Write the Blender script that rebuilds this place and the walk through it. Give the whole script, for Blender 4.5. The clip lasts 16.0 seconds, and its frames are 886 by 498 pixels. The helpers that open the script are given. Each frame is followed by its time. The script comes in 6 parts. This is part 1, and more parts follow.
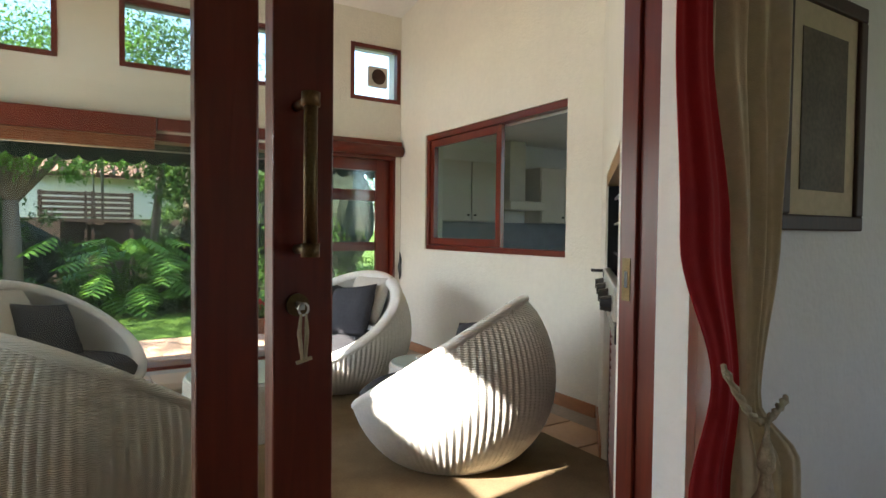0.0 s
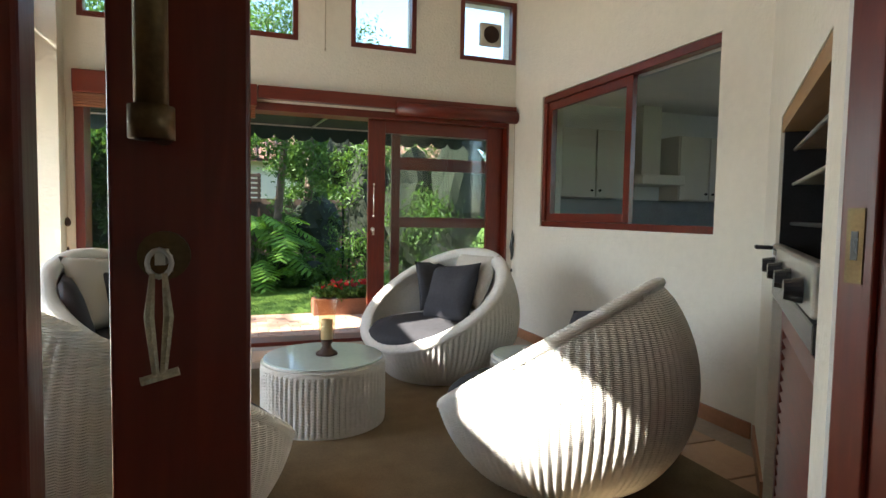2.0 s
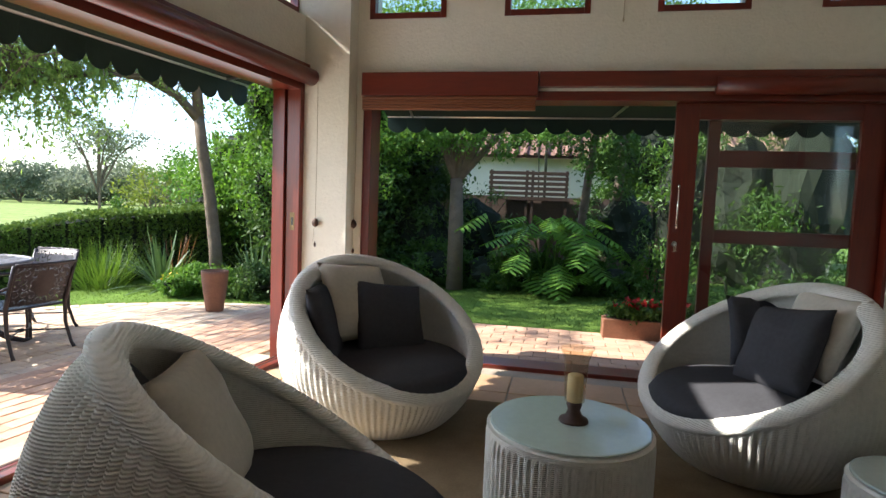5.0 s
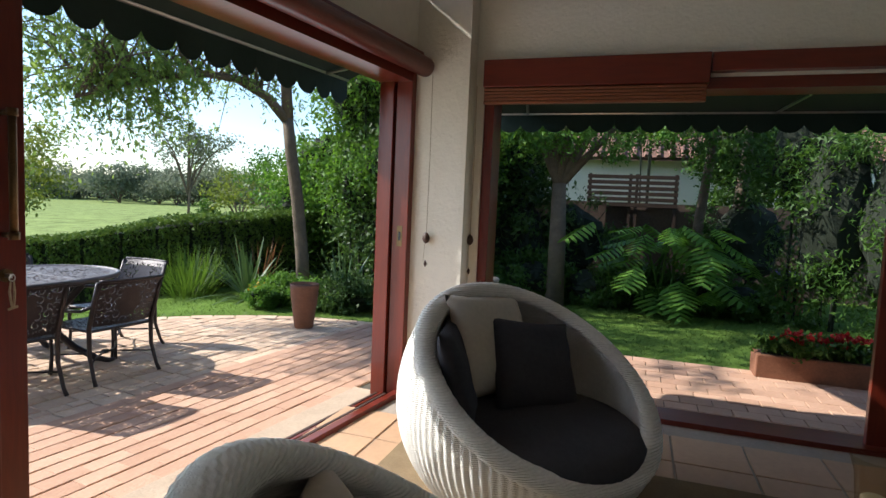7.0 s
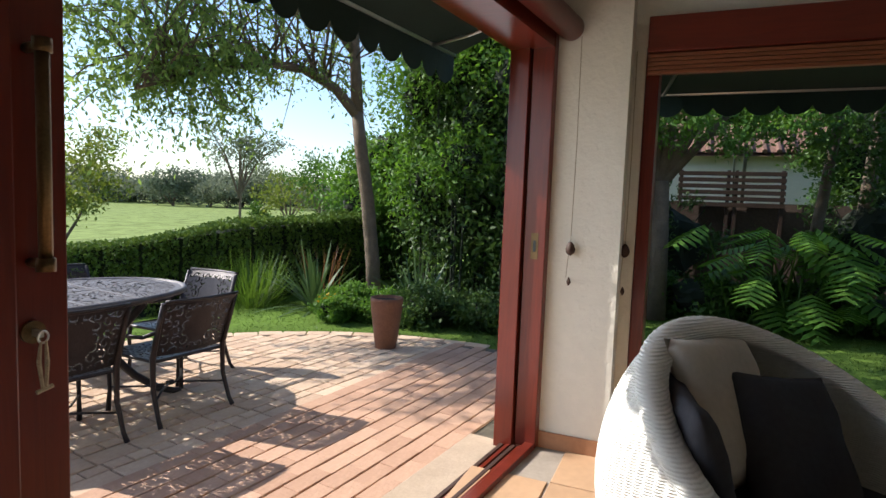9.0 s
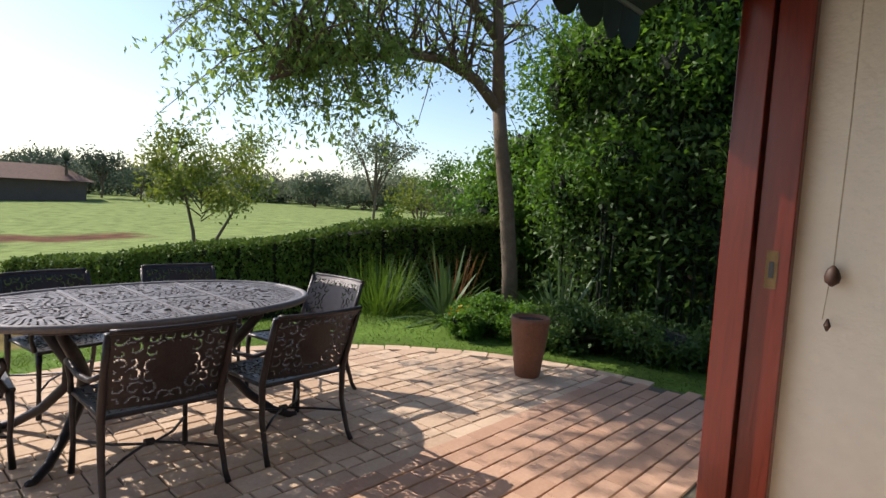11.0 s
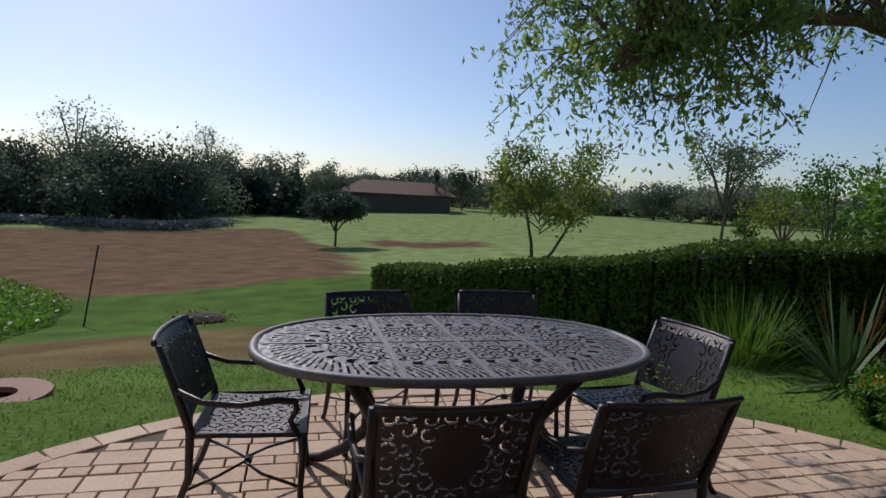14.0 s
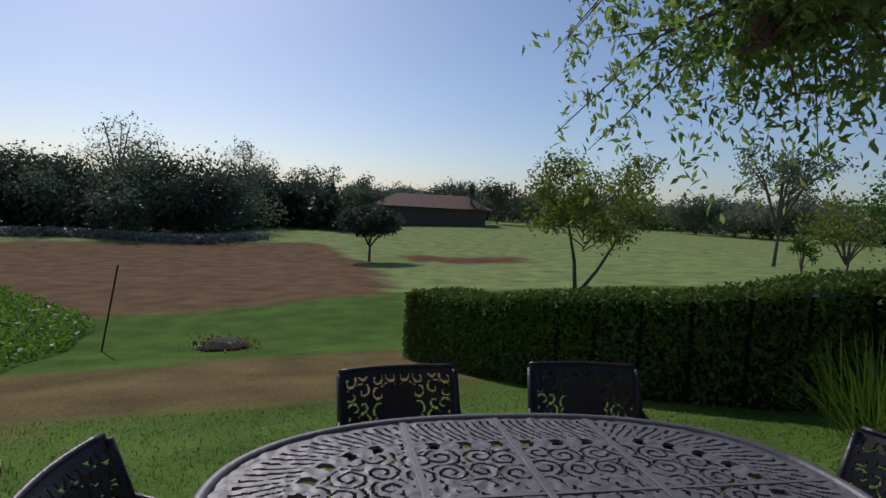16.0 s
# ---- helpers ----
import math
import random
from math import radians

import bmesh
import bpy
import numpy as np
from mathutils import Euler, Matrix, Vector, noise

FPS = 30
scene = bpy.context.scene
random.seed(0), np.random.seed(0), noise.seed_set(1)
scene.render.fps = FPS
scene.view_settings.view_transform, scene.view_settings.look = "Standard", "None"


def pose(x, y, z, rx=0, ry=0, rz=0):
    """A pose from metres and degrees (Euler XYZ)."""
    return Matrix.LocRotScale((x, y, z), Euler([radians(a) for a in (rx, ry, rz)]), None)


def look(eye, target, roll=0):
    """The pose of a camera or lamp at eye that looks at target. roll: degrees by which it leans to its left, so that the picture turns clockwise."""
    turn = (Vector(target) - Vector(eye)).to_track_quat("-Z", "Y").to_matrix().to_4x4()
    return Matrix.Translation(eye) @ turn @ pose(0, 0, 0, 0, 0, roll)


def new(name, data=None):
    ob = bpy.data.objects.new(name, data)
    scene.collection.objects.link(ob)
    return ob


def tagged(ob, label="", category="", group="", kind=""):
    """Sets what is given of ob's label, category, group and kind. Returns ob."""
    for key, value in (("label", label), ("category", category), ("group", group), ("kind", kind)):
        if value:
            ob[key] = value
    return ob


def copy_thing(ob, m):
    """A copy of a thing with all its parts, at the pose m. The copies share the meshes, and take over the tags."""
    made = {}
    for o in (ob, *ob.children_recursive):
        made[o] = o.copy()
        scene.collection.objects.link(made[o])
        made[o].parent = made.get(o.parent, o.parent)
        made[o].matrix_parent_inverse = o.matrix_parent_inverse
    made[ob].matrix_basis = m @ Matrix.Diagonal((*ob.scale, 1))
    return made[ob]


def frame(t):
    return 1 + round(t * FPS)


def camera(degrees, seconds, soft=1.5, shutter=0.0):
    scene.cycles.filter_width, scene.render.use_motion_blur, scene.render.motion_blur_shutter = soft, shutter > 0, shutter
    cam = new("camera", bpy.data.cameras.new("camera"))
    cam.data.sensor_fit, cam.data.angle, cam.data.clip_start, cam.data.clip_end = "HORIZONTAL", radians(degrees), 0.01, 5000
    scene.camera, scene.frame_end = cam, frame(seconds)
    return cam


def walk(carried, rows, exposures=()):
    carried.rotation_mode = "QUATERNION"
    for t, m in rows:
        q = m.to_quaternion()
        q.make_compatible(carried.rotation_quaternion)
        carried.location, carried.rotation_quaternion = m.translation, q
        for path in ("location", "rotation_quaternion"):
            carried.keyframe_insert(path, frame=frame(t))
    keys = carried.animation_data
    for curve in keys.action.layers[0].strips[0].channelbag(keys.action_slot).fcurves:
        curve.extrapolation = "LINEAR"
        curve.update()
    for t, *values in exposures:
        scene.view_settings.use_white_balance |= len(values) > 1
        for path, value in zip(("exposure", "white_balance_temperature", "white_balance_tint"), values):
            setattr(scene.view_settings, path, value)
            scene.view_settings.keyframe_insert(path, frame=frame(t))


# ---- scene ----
cam = camera(75.0, 16.0)
PATH = [
    (0, (0.339, 1.186, 1.31), (1.395, 2.884, 1.249), 0.6),
    (0.5, (0.456, 1.286, 1.311), (1.378, 3.059, 1.232), 0.6),
    (1, (0.56, 1.408, 1.279), (1.343, 3.246, 1.187), 0.9),
    (1.5, (0.643, 1.553, 1.237), (1.356, 3.419, 1.134), 1.0),
    (2, (0.731, 1.679, 1.211), (1.403, 3.559, 1.093), 1.0),
    (2.5, (0.857, 1.779, 1.21), (1.424, 3.692, 1.08), 1.0),
    (3, (0.93, 1.882, 1.216), (1.301, 3.842, 1.074), 1.3),
    (3.5, (1.021, 2.002, 1.223), (1.163, 3.992, 1.078), 1.7),
    (4, (1.061, 2.151, 1.232), (0.999, 4.145, 1.087), 2.1),
    (4.5, (1.133, 2.357, 1.261), (0.885, 4.336, 1.112), 2.4),
    (4.7, (1.144, 2.429, 1.285), (0.827, 4.397, 1.131), 2.4),
    (6.8, (0.628, 3.152, 1.343), (0.017, 5.05, 1.182), 2.5),
    (6.9, (0.59, 3.154, 1.355), (-0.028, 5.05, 1.192), 2.9),
    (7, (0.551, 3.191, 1.355), (-0.082, 5.081, 1.193), 2.5),
    (7.5, (0.356, 3.324, 1.346), (-0.327, 5.196, 1.184), 2.5),
    (8, (0.127, 3.486, 1.347), (-0.601, 5.341, 1.184), 2.7),
    (8.2, (0.05, 3.544, 1.344), (-0.692, 5.394, 1.181), 2.5),
    (10.5, (-0.704, 4.304, 1.302), (-1.611, 6.078, 1.134), 2.3),
    (11, (-0.761, 4.421, 1.294), (-1.91, 6.049, 1.129), 3.2),
    (11.5, (-0.721, 4.511, 1.301), (-2.163, 5.886, 1.127), 2.7),
    (12, (-0.84, 4.62, 1.297), (-2.452, 5.791, 1.119), 3.1),
    (12.5, (-0.979, 4.742, 1.306), (-2.695, 5.754, 1.122), 3.2),
    (13, (-1.141, 4.868, 1.303), (-2.924, 5.755, 1.116), 3.2),
    (13.5, (-1.331, 4.959, 1.312), (-3.154, 5.76, 1.126), 3.2),
    (14, (-1.528, 5.029, 1.319), (-3.37, 5.785, 1.135), 3.0),
    (14.5, (-1.783, 5.13, 1.281), (-3.637, 5.858, 1.098), 3.0),
    (15, (-2.052, 5.192, 1.334), (-3.918, 5.889, 1.155), 3.2),
    (15.5, (-2.319, 5.251, 1.373), (-4.196, 5.921, 1.205), 3.3),
    (16, (-2.603, 5.315, 1.399), (-4.491, 5.96, 1.253), 3.0),
]
EXPOSURES = [(0.0, 2.8, 6500, 10), (1.5, 2.6, 6450, 10), (2.5, 2.4, 6400, 10), (3.5, 2.2, 6350, 10), (4.5, 1.9, 6250, 10), (7.0, 0.85, 6050, 10), (8.0, 0.82, 6050, 10), (10.5, 0.45, 6550, 14), (11.0, 0.35, 6550, 14),
             (12.0, 0.05, 6350, 14), (13.0, -0.33, 6150, 15), (14.0, -0.65, 6000, 16), (16.0, -0.95, 5950, 16)]
walk(cam, [(t, look(eye, target, roll)) for t, eye, target, roll in PATH], EXPOSURES)

# ---- light ----
SUN_ELEVATION, SUN_AZIMUTH = 39.5, -100.0   # azimuth from +y, clockwise
world = bpy.data.worlds.new("sky")
scene.world = world
world.use_nodes = True
wn = world.node_tree.nodes
sky = wn.new("ShaderNodeTexSky")
sky.sky_type = "NISHITA"
sky.sun_disc = False
sky.sun_elevation = radians(SUN_ELEVATION)
sky.sun_rotation = radians(SUN_AZIMUTH)
sky.air_density, sky.dust_density, sky.ozone_density = 1.0, 0.8, 2.8
wn["Background"].inputs["Strength"].default_value = 0.15
world.node_tree.links.new(sky.outputs["Color"], wn["Background"].inputs["Color"])
sun = new("sun", bpy.data.lights.new("sun", "SUN"))
sun.data.energy, sun.data.angle, sun.data.color = 5.0, radians(0.55), (1.0, 0.93, 0.82)
ce = math.cos(radians(SUN_ELEVATION))
SUN_FROM = Vector((math.sin(radians(SUN_AZIMUTH)) * ce, math.cos(radians(SUN_AZIMUTH)) * ce, math.sin(radians(SUN_ELEVATION))))
sun.matrix_world = look(SUN_FROM * 50, (0, 0, 0))


def sky_light(name, m, width, height, power):
    """An added area lamp that strengthens the daylight indoors; shines along its -z axis."""
    la = new(name, bpy.data.lights.new(name, "AREA"))
    la.data.shape, la.data.size, la.data.size_y, la.data.energy, la.data.color = "RECTANGLE", width, height, power, (0.95, 0.98, 1.0)
    la.matrix_world = m
    return la


# added lamps in the two door openings, on top of the sky's own light
sky_light("sky_light_north_door", pose(1.45, 7.36, 1.05, -90, 0, 0), 3.7, 2.0, 0.4)
sky_light("sky_light_garden_door", look((-1.45, 4.9, 1.10), (1.5, 4.55, 0.90)), 3.8, 2.0, 11)
# added fill lamp for the sitting room, at an unseen window
sky_light("fill_light_room", look((4.86, -0.6, 1.5), (1.0, 0.6, 1.2)), 1.6, 1.2, 1.3)
# added fill lamp for the kitchen, in the gap of its south wall
sky_light("fill_light_kitchen", look((5.4, 2.80, 1.6), (5.4, 6.0, 1.4)), 1.4, 0.9, 0.18)


# ---- materials ----
def material(name, color, rough=0.6, metal=0.0, vary=0.15, scale=6.0, bump=0.0, bump_scale=60.0, spec=0.5, tint=None, island=False, per_object=0.0):
    """Base colour broken up at two scales, with fine relief."""
    m = bpy.data.materials.new(name)
    m.use_nodes = True
    t, b = m.node_tree, m.node_tree.nodes["Principled BSDF"]
    n, l = t.nodes.new, t.links.new
    co = n("ShaderNodeTexCoord")
    big, fine = n("ShaderNodeTexNoise"), n("ShaderNodeTexNoise")
    big.inputs["Scale"].default_value, fine.inputs["Scale"].default_value = scale, scale * 9
    big.inputs["Detail"].default_value = fine.inputs["Detail"].default_value = 4
    for q in (big, fine):
        l(co.outputs["Object"], q.inputs["Vector"])
    add = n("ShaderNodeMath")
    add.operation = "ADD"
    l(big.outputs["Fac"], add.inputs[0])
    l(fine.outputs["Fac"], add.inputs[1])
    last = add.outputs[0]
    if island or per_object:
        src = n("ShaderNodeNewGeometry").outputs["Random Per Island"] if island else n("ShaderNodeObjectInfo").outputs["Random"]
        extra = n("ShaderNodeMath")
        extra.operation = "MULTIPLY_ADD"
        extra.inputs[1].default_value = per_object or 1.0
        l(src, extra.inputs[0])
        l(last, extra.inputs[2])
        last = extra.outputs[0]
    ramp = n("ShaderNodeMapRange")
    ramp.inputs["From Min"].default_value = 0.6
    ramp.inputs["From Max"].default_value = 1.4 + (per_object or (1.0 if island else 0.0))
    l(last, ramp.inputs["Value"])
    mix = n("ShaderNodeMix")
    mix.data_type = "RGBA"
    c2 = tint or tuple(c * (1 - vary) for c in color)
    c1 = color if tint else tuple(min(1, c * (1 + vary)) for c in color)
    mix.inputs["A"].default_value, mix.inputs["B"].default_value = (*c1, 1), (*c2, 1)
    l(ramp.outputs["Result"], mix.inputs["Factor"])
    l(mix.outputs["Result"], b.inputs["Base Color"])
    b.inputs["Roughness"].default_value, b.inputs["Metallic"].default_value = rough, metal
    b.inputs["Specular IOR Level"].default_value = spec
    if bump:
        bt, bn = n("ShaderNodeTexNoise"), n("ShaderNodeBump")
        bt.inputs["Scale"].default_value, bt.inputs["Detail"].default_value = bump_scale, 5
        bn.inputs["Strength"].default_value, bn.inputs["Distance"].default_value = bump, 0.01
        l(co.outputs["Object"], bt.inputs["Vector"])
        l(bt.outputs["Fac"], bn.inputs["Height"])
        l(bn.outputs["Normal"], b.inputs["Normal"])
    return m


def wood(name, dark, light, rough=0.35, along="Z", stretch=14.0):
    m = material(name, light, rough)
    t, b = m.node_tree, m.node_tree.nodes["Principled BSDF"]
    n, l = t.nodes.new, t.links.new
    co, mp, tex, mix = n("ShaderNodeTexCoord"), n("ShaderNodeMapping"), n("ShaderNodeTexNoise"), n("ShaderNodeMix")
    mp.inputs["Scale"].default_value = tuple(1.2 if a == along else stretch for a in "XYZ")
    tex.inputs["Scale"].default_value, tex.inputs["Detail"].default_value, tex.inputs["Distortion"].default_value = 3.0, 6, 1.2
    mix.data_type = "RGBA"
    mix.inputs["A"].default_value, mix.inputs["B"].default_value = (*dark, 1), (*light, 1)
    l(co.outputs["Object"], mp.inputs["Vector"])
    l(mp.outputs["Vector"], tex.inputs["Vector"])
    l(tex.outputs["Fac"], mix.inputs["Factor"])
    l(mix.outputs["Result"], b.inputs["Base Color"])
    bn = n("ShaderNodeBump")
    bn.inputs["Strength"].default_value, bn.inputs["Distance"].default_value = 0.15, 0.004
    l(tex.outputs["Fac"], bn.inputs["Height"])
    l(bn.outputs["Normal"], b.inputs["Normal"])
    return m


def glass(name, tint=(0.93, 0.96, 0.95), rough=0.0):
    m = bpy.data.materials.new(name)
    m.use_nodes = True
    t = m.node_tree
    t.nodes.remove(t.nodes["Principled BSDF"])
    out = t.nodes["Material Output"]
    tr, gl, mx, fr = t.nodes.new("ShaderNodeBsdfTransparent"), t.nodes.new("ShaderNodeBsdfGlossy"), t.nodes.new("ShaderNodeMixShader"), t.nodes.new("ShaderNodeLayerWeight")
    tr.inputs["Color"].default_value = (*tint, 1)
    gl.inputs["Roughness"].default_value = rough
    fr.inputs["Blend"].default_value = 0.5
    pw, ma = t.nodes.new("ShaderNodeMath"), t.nodes.new("ShaderNodeMath")
    pw.operation, ma.operation = "POWER", "MULTIPLY_ADD"
    pw.inputs[1].default_value, ma.inputs[1].default_value, ma.inputs[2].default_value = 4.0, 0.6, 0.035
    t.links.new(fr.outputs["Facing"], pw.inputs[0])
    t.links.new(pw.outputs[0], ma.inputs[0])
    t.links.new(ma.outputs[0], mx.inputs[0])
    t.links.new(tr.outputs[0], mx.inputs[1])
    t.links.new(gl.outputs[0], mx.inputs[2])
    t.links.new(mx.outputs[0], out.inputs["Surface"])
    return m


def leafy(name, color, tint, trans=0.35, per_object=0.0):
    m = material(name, color, 0.5, tint=tint, scale=1.5, island=True, spec=0.25)
    t, b = m.node_tree, m.node_tree.nodes["Principled BSDF"]
    mix = b.inputs["Base Color"].links[0].from_socket
    tl, ms = t.nodes.new("ShaderNodeBsdfTranslucent"), t.nodes.new("ShaderNodeMixShader")
    hue = t.nodes.new("ShaderNodeHueSaturation")
    hue.inputs["Value"].default_value, hue.inputs["Saturation"].default_value, hue.inputs["Hue"].default_value = 1.5, 1.1, 0.485
    t.links.new(mix, hue.inputs["Color"])
    t.links.new(hue.outputs[0], tl.inputs["Color"])
    ms.inputs[0].default_value = trans
    t.links.new(b.outputs[0], ms.inputs[1])
    t.links.new(tl.outputs[0], ms.inputs[2])
    t.links.new(ms.outputs[0], t.nodes["Material Output"].inputs["Surface"])
    return m


PLASTER = material("cream plaster", (0.73, 0.69, 0.59), 0.85, vary=0.05, scale=2.0, bump=0.5, bump_scale=45, spec=0.2)
WHITE = material("white plaster", (0.78, 0.76, 0.72), 0.85, vary=0.04, scale=2.0, bump=0.35, bump_scale=40, spec=0.2)
MAHOGANY = wood("red mahogany varnish", (0.070, 0.009, 0.005), (0.180, 0.024, 0.010), 0.28)
MAHOGANY_X = wood("red mahogany varnish, lying", (0.070, 0.009, 0.005), (0.180, 0.024, 0.010), 0.28, along="X")
BLIND = wood("orange wood slats", (0.13, 0.038, 0.014), (0.26, 0.085, 0.03), 0.45, along="X")
TILE = material("terracotta floor tile", (0.42, 0.26, 0.15), 0.55, vary=0.18, scale=3.0, bump=0.12, bump_scale=30, per_object=0.6)
GROUT = material("grey tile grout", (0.30, 0.25, 0.20), 0.9, vary=0.15)
PALE_BRICK = material("pale clay paver", (0.66, 0.50, 0.36), 0.85, tint=(0.42, 0.28, 0.19), scale=5.0, bump=0.4, bump_scale=50, per_object=1.0, spec=0.25)
BRICK = material("red clay paver", (0.56, 0.36, 0.25), 0.85, tint=(0.38, 0.22, 0.145), scale=5.0, bump=0.4, bump_scale=50, per_object=1.0, spec=0.25)
JOINT = material("dark paver joint", (0.10, 0.085, 0.06), 0.95, vary=0.3, scale=20)
CEMENT = material("pale cement sill", (0.42, 0.32, 0.23), 0.9, vary=0.12, bump=0.3)
BRASS = material("aged brass", (0.15, 0.10, 0.05), 0.5, metal=1.0, vary=0.3, scale=20)
STEEL = material("brushed steel", (0.62, 0.62, 0.60), 0.3, metal=1.0, vary=0.08)
CHROME = material("pale chrome", (0.75, 0.73, 0.68), 0.2, metal=1.0, vary=0.05)
YELLOWWOOD = wood("yellow-brown lintel wood", (0.24, 0.13, 0.05), (0.40, 0.23, 0.09), 0.5, along="X")
SOOT = material("sooty black steel", (0.012, 0.012, 0.013), 0.6, vary=0.3, scale=12, spec=0.2)
BLACK = material("black enamel", (0.015, 0.015, 0.017), 0.25, vary=0.2)
GLASS = glass("clear glass")
AMBER = glass("amber lamp glass", (0.90, 0.83, 0.70))
TINTED = glass("greenish door glass", (0.94, 0.96, 0.95))
AWNING = material("dark green awning cloth", (0.007, 0.024, 0.019), 0.85, vary=0.2, scale=4, bump=0.1)
IRON = material("dark bronze cast metal", (0.035, 0.030, 0.032), 0.42, metal=0.55, vary=0.35, scale=25, bump=0.25, bump_scale=90)
TABLETOP = material("weathered grey cast metal", (0.135, 0.125, 0.13), 0.55, metal=0.3, vary=0.25, scale=8, bump=0.2, bump_scale=80)
CUSHION = material("charcoal cushion cloth", (0.055, 0.055, 0.062), 0.95, vary=0.15, scale=5, bump=0.3, bump_scale=300, spec=0.15)
LINEN = material("off-white linen cloth", (0.55, 0.51, 0.44), 0.95, vary=0.1, scale=5, bump=0.3, bump_scale=300, spec=0.15)


# ---- mesh helpers ----
def link(name, bm, mat, parent=None, label="", smooth=False):
    me = bpy.data.meshes.new(name)
    bm.to_mesh(me)
    bm.free()
    if smooth:
        me.polygons.foreach_set("use_smooth", [True] * len(me.polygons))
    me.materials.append(mat)
    ob = new(name, me)
    if parent:
        ob.parent = parent
    if label:
        ob["label"] = label
    return ob


def part(name, bm, mat, parent, label="", smooth=False):
    return link(name, bm, mat, parent, label, smooth)


def mesh_from(name, verts, faces, mat, parent=None, smooth=False):
    me = bpy.data.meshes.new(name)
    me.from_pydata(verts, [], faces)
    if smooth:
        me.polygons.foreach_set("use_smooth", [True] * len(me.polygons))
    me.materials.append(mat)
    ob = new(name, me)
    if parent:
        ob.parent = parent
    return ob


def thing(name, m, label, category, group="", kind=""):
    ob = new(name)
    ob.matrix_basis = m
    return tagged(ob, label, category, group, kind)


def box(bm, x0, x1, y0, y1, z0, z1, m=None, bevel=0.0):
    r = bmesh.ops.create_cube(bm, size=1.0)
    mm = Matrix.Translation(((x0 + x1) / 2, (y0 + y1) / 2, (z0 + z1) / 2)) @ Matrix.Diagonal((x1 - x0, y1 - y0, z1 - z0, 1))
    bmesh.ops.transform(bm, matrix=(m @ mm) if m else mm, verts=r["verts"])
    if bevel:
        ed = list({e for v in r["verts"] for e in v.link_edges})
        bmesh.ops.bevel(bm, geom=ed, offset=bevel, segments=2, affect="EDGES", profile=0.5)
    return bm


def boxed(*a, **k):
    return box(bmesh.new(), *a, **k)


def tube(bm, pts, r, seg=8, closed=False):
    """A round bar through pts; r: one radius or one for each point."""
    pts = [Vector(p) for p in pts]
    n = len(pts)
    rad = r if isinstance(r, (list, tuple)) else [r] * n
    rings, up = [], None
    for i, p in enumerate(pts):
        a = pts[(i - 1) % n] if (i or closed) else p
        b = pts[(i + 1) % n] if (i < n - 1 or closed) else p
        d = (b - a).normalized()
        if up is None:
            up = d.orthogonal().normalized()
        up = (up - d * up.dot(d)).normalized()
        side = d.cross(up)
        rings.append([bm.verts.new(p + (up * math.cos(k * math.tau / seg) + side * math.sin(k * math.tau / seg)) * rad[i]) for k in range(seg)])
    for i in range(n if closed else n - 1):
        A, B = rings[i], rings[(i + 1) % n]
        for k in range(seg):
            bm.faces.new((A[k], A[(k + 1) % seg], B[(k + 1) % seg], B[k]))
    if not closed:
        bm.faces.new(rings[0][::-1])
        bm.faces.new(rings[-1])
    return bm


def tubed(pts, r, seg=8, closed=False):
    return tube(bmesh.new(), pts, r, seg, closed)


def lathe(profile, seg=24):
    """A solid of revolution from (radius, height) pairs, bottom first."""
    bm = bmesh.new()
    rings = []
    for r, z in profile:
        rings.append([bm.verts.new((r * math.cos(k * math.tau / seg), r * math.sin(k * math.tau / seg), z)) for k in range(seg)])
    for A, B in zip(rings, rings[1:]):
        for k in range(seg):
            bm.faces.new((A[k], A[(k + 1) % seg], B[(k + 1) % seg], B[k]))
    bm.faces.new(rings[0][::-1])
    bm.faces.new(rings[-1])
    return bm


def wall_mesh(length, thick, z0, z1, holes):
    """A wall along +x from 0, its faces at y=0 and y=thick, with openings (u0, u1, low, high) through it."""
    us = sorted({0.0, length, *[h[0] for h in holes], *[h[1] for h in holes]})
    zs = sorted({z0, z1, *[h[2] for h in holes], *[h[3] for h in holes]})
    us = [u for u in us if 0 <= u <= length]
    zs = [z for z in zs if z0 <= z <= z1]
    bm = bmesh.new()
    vs = {}

    def v(i, j, k):
        if (i, j, k) not in vs:
            vs[i, j, k] = bm.verts.new((us[i], k * thick, zs[j]))
        return vs[i, j, k]

    def solid(i, j):
        if not (0 <= i < len(us) - 1 and 0 <= j < len(zs) - 1):
            return False
        u, z = (us[i] + us[i + 1]) / 2, (zs[j] + zs[j + 1]) / 2
        return not any(h[0] < u < h[1] and h[2] < z < h[3] for h in holes)

    for i in range(len(us) - 1):
        for j in range(len(zs) - 1):
            if not solid(i, j):
                continue
            bm.faces.new((v(i, j, 0), v(i + 1, j, 0), v(i + 1, j + 1, 0), v(i, j + 1, 0)))
            bm.faces.new((v(i, j, 1), v(i, j + 1, 1), v(i + 1, j + 1, 1), v(i + 1, j, 1)))
            if not solid(i - 1, j):
                bm.faces.new((v(i, j, 0), v(i, j + 1, 0), v(i, j + 1, 1), v(i, j, 1)))
            if not solid(i + 1, j):
                bm.faces.new((v(i + 1, j, 0), v(i + 1, j, 1), v(i + 1, j + 1, 1), v(i + 1, j + 1, 0)))
            if not solid(i, j - 1):
                bm.faces.new((v(i, j, 0), v(i, j, 1), v(i + 1, j, 1), v(i + 1, j, 0)))
            if not solid(i, j + 1):
                bm.faces.new((v(i, j + 1, 0), v(i + 1, j + 1, 0), v(i + 1, j + 1, 1), v(i, j + 1, 1)))
    return bm


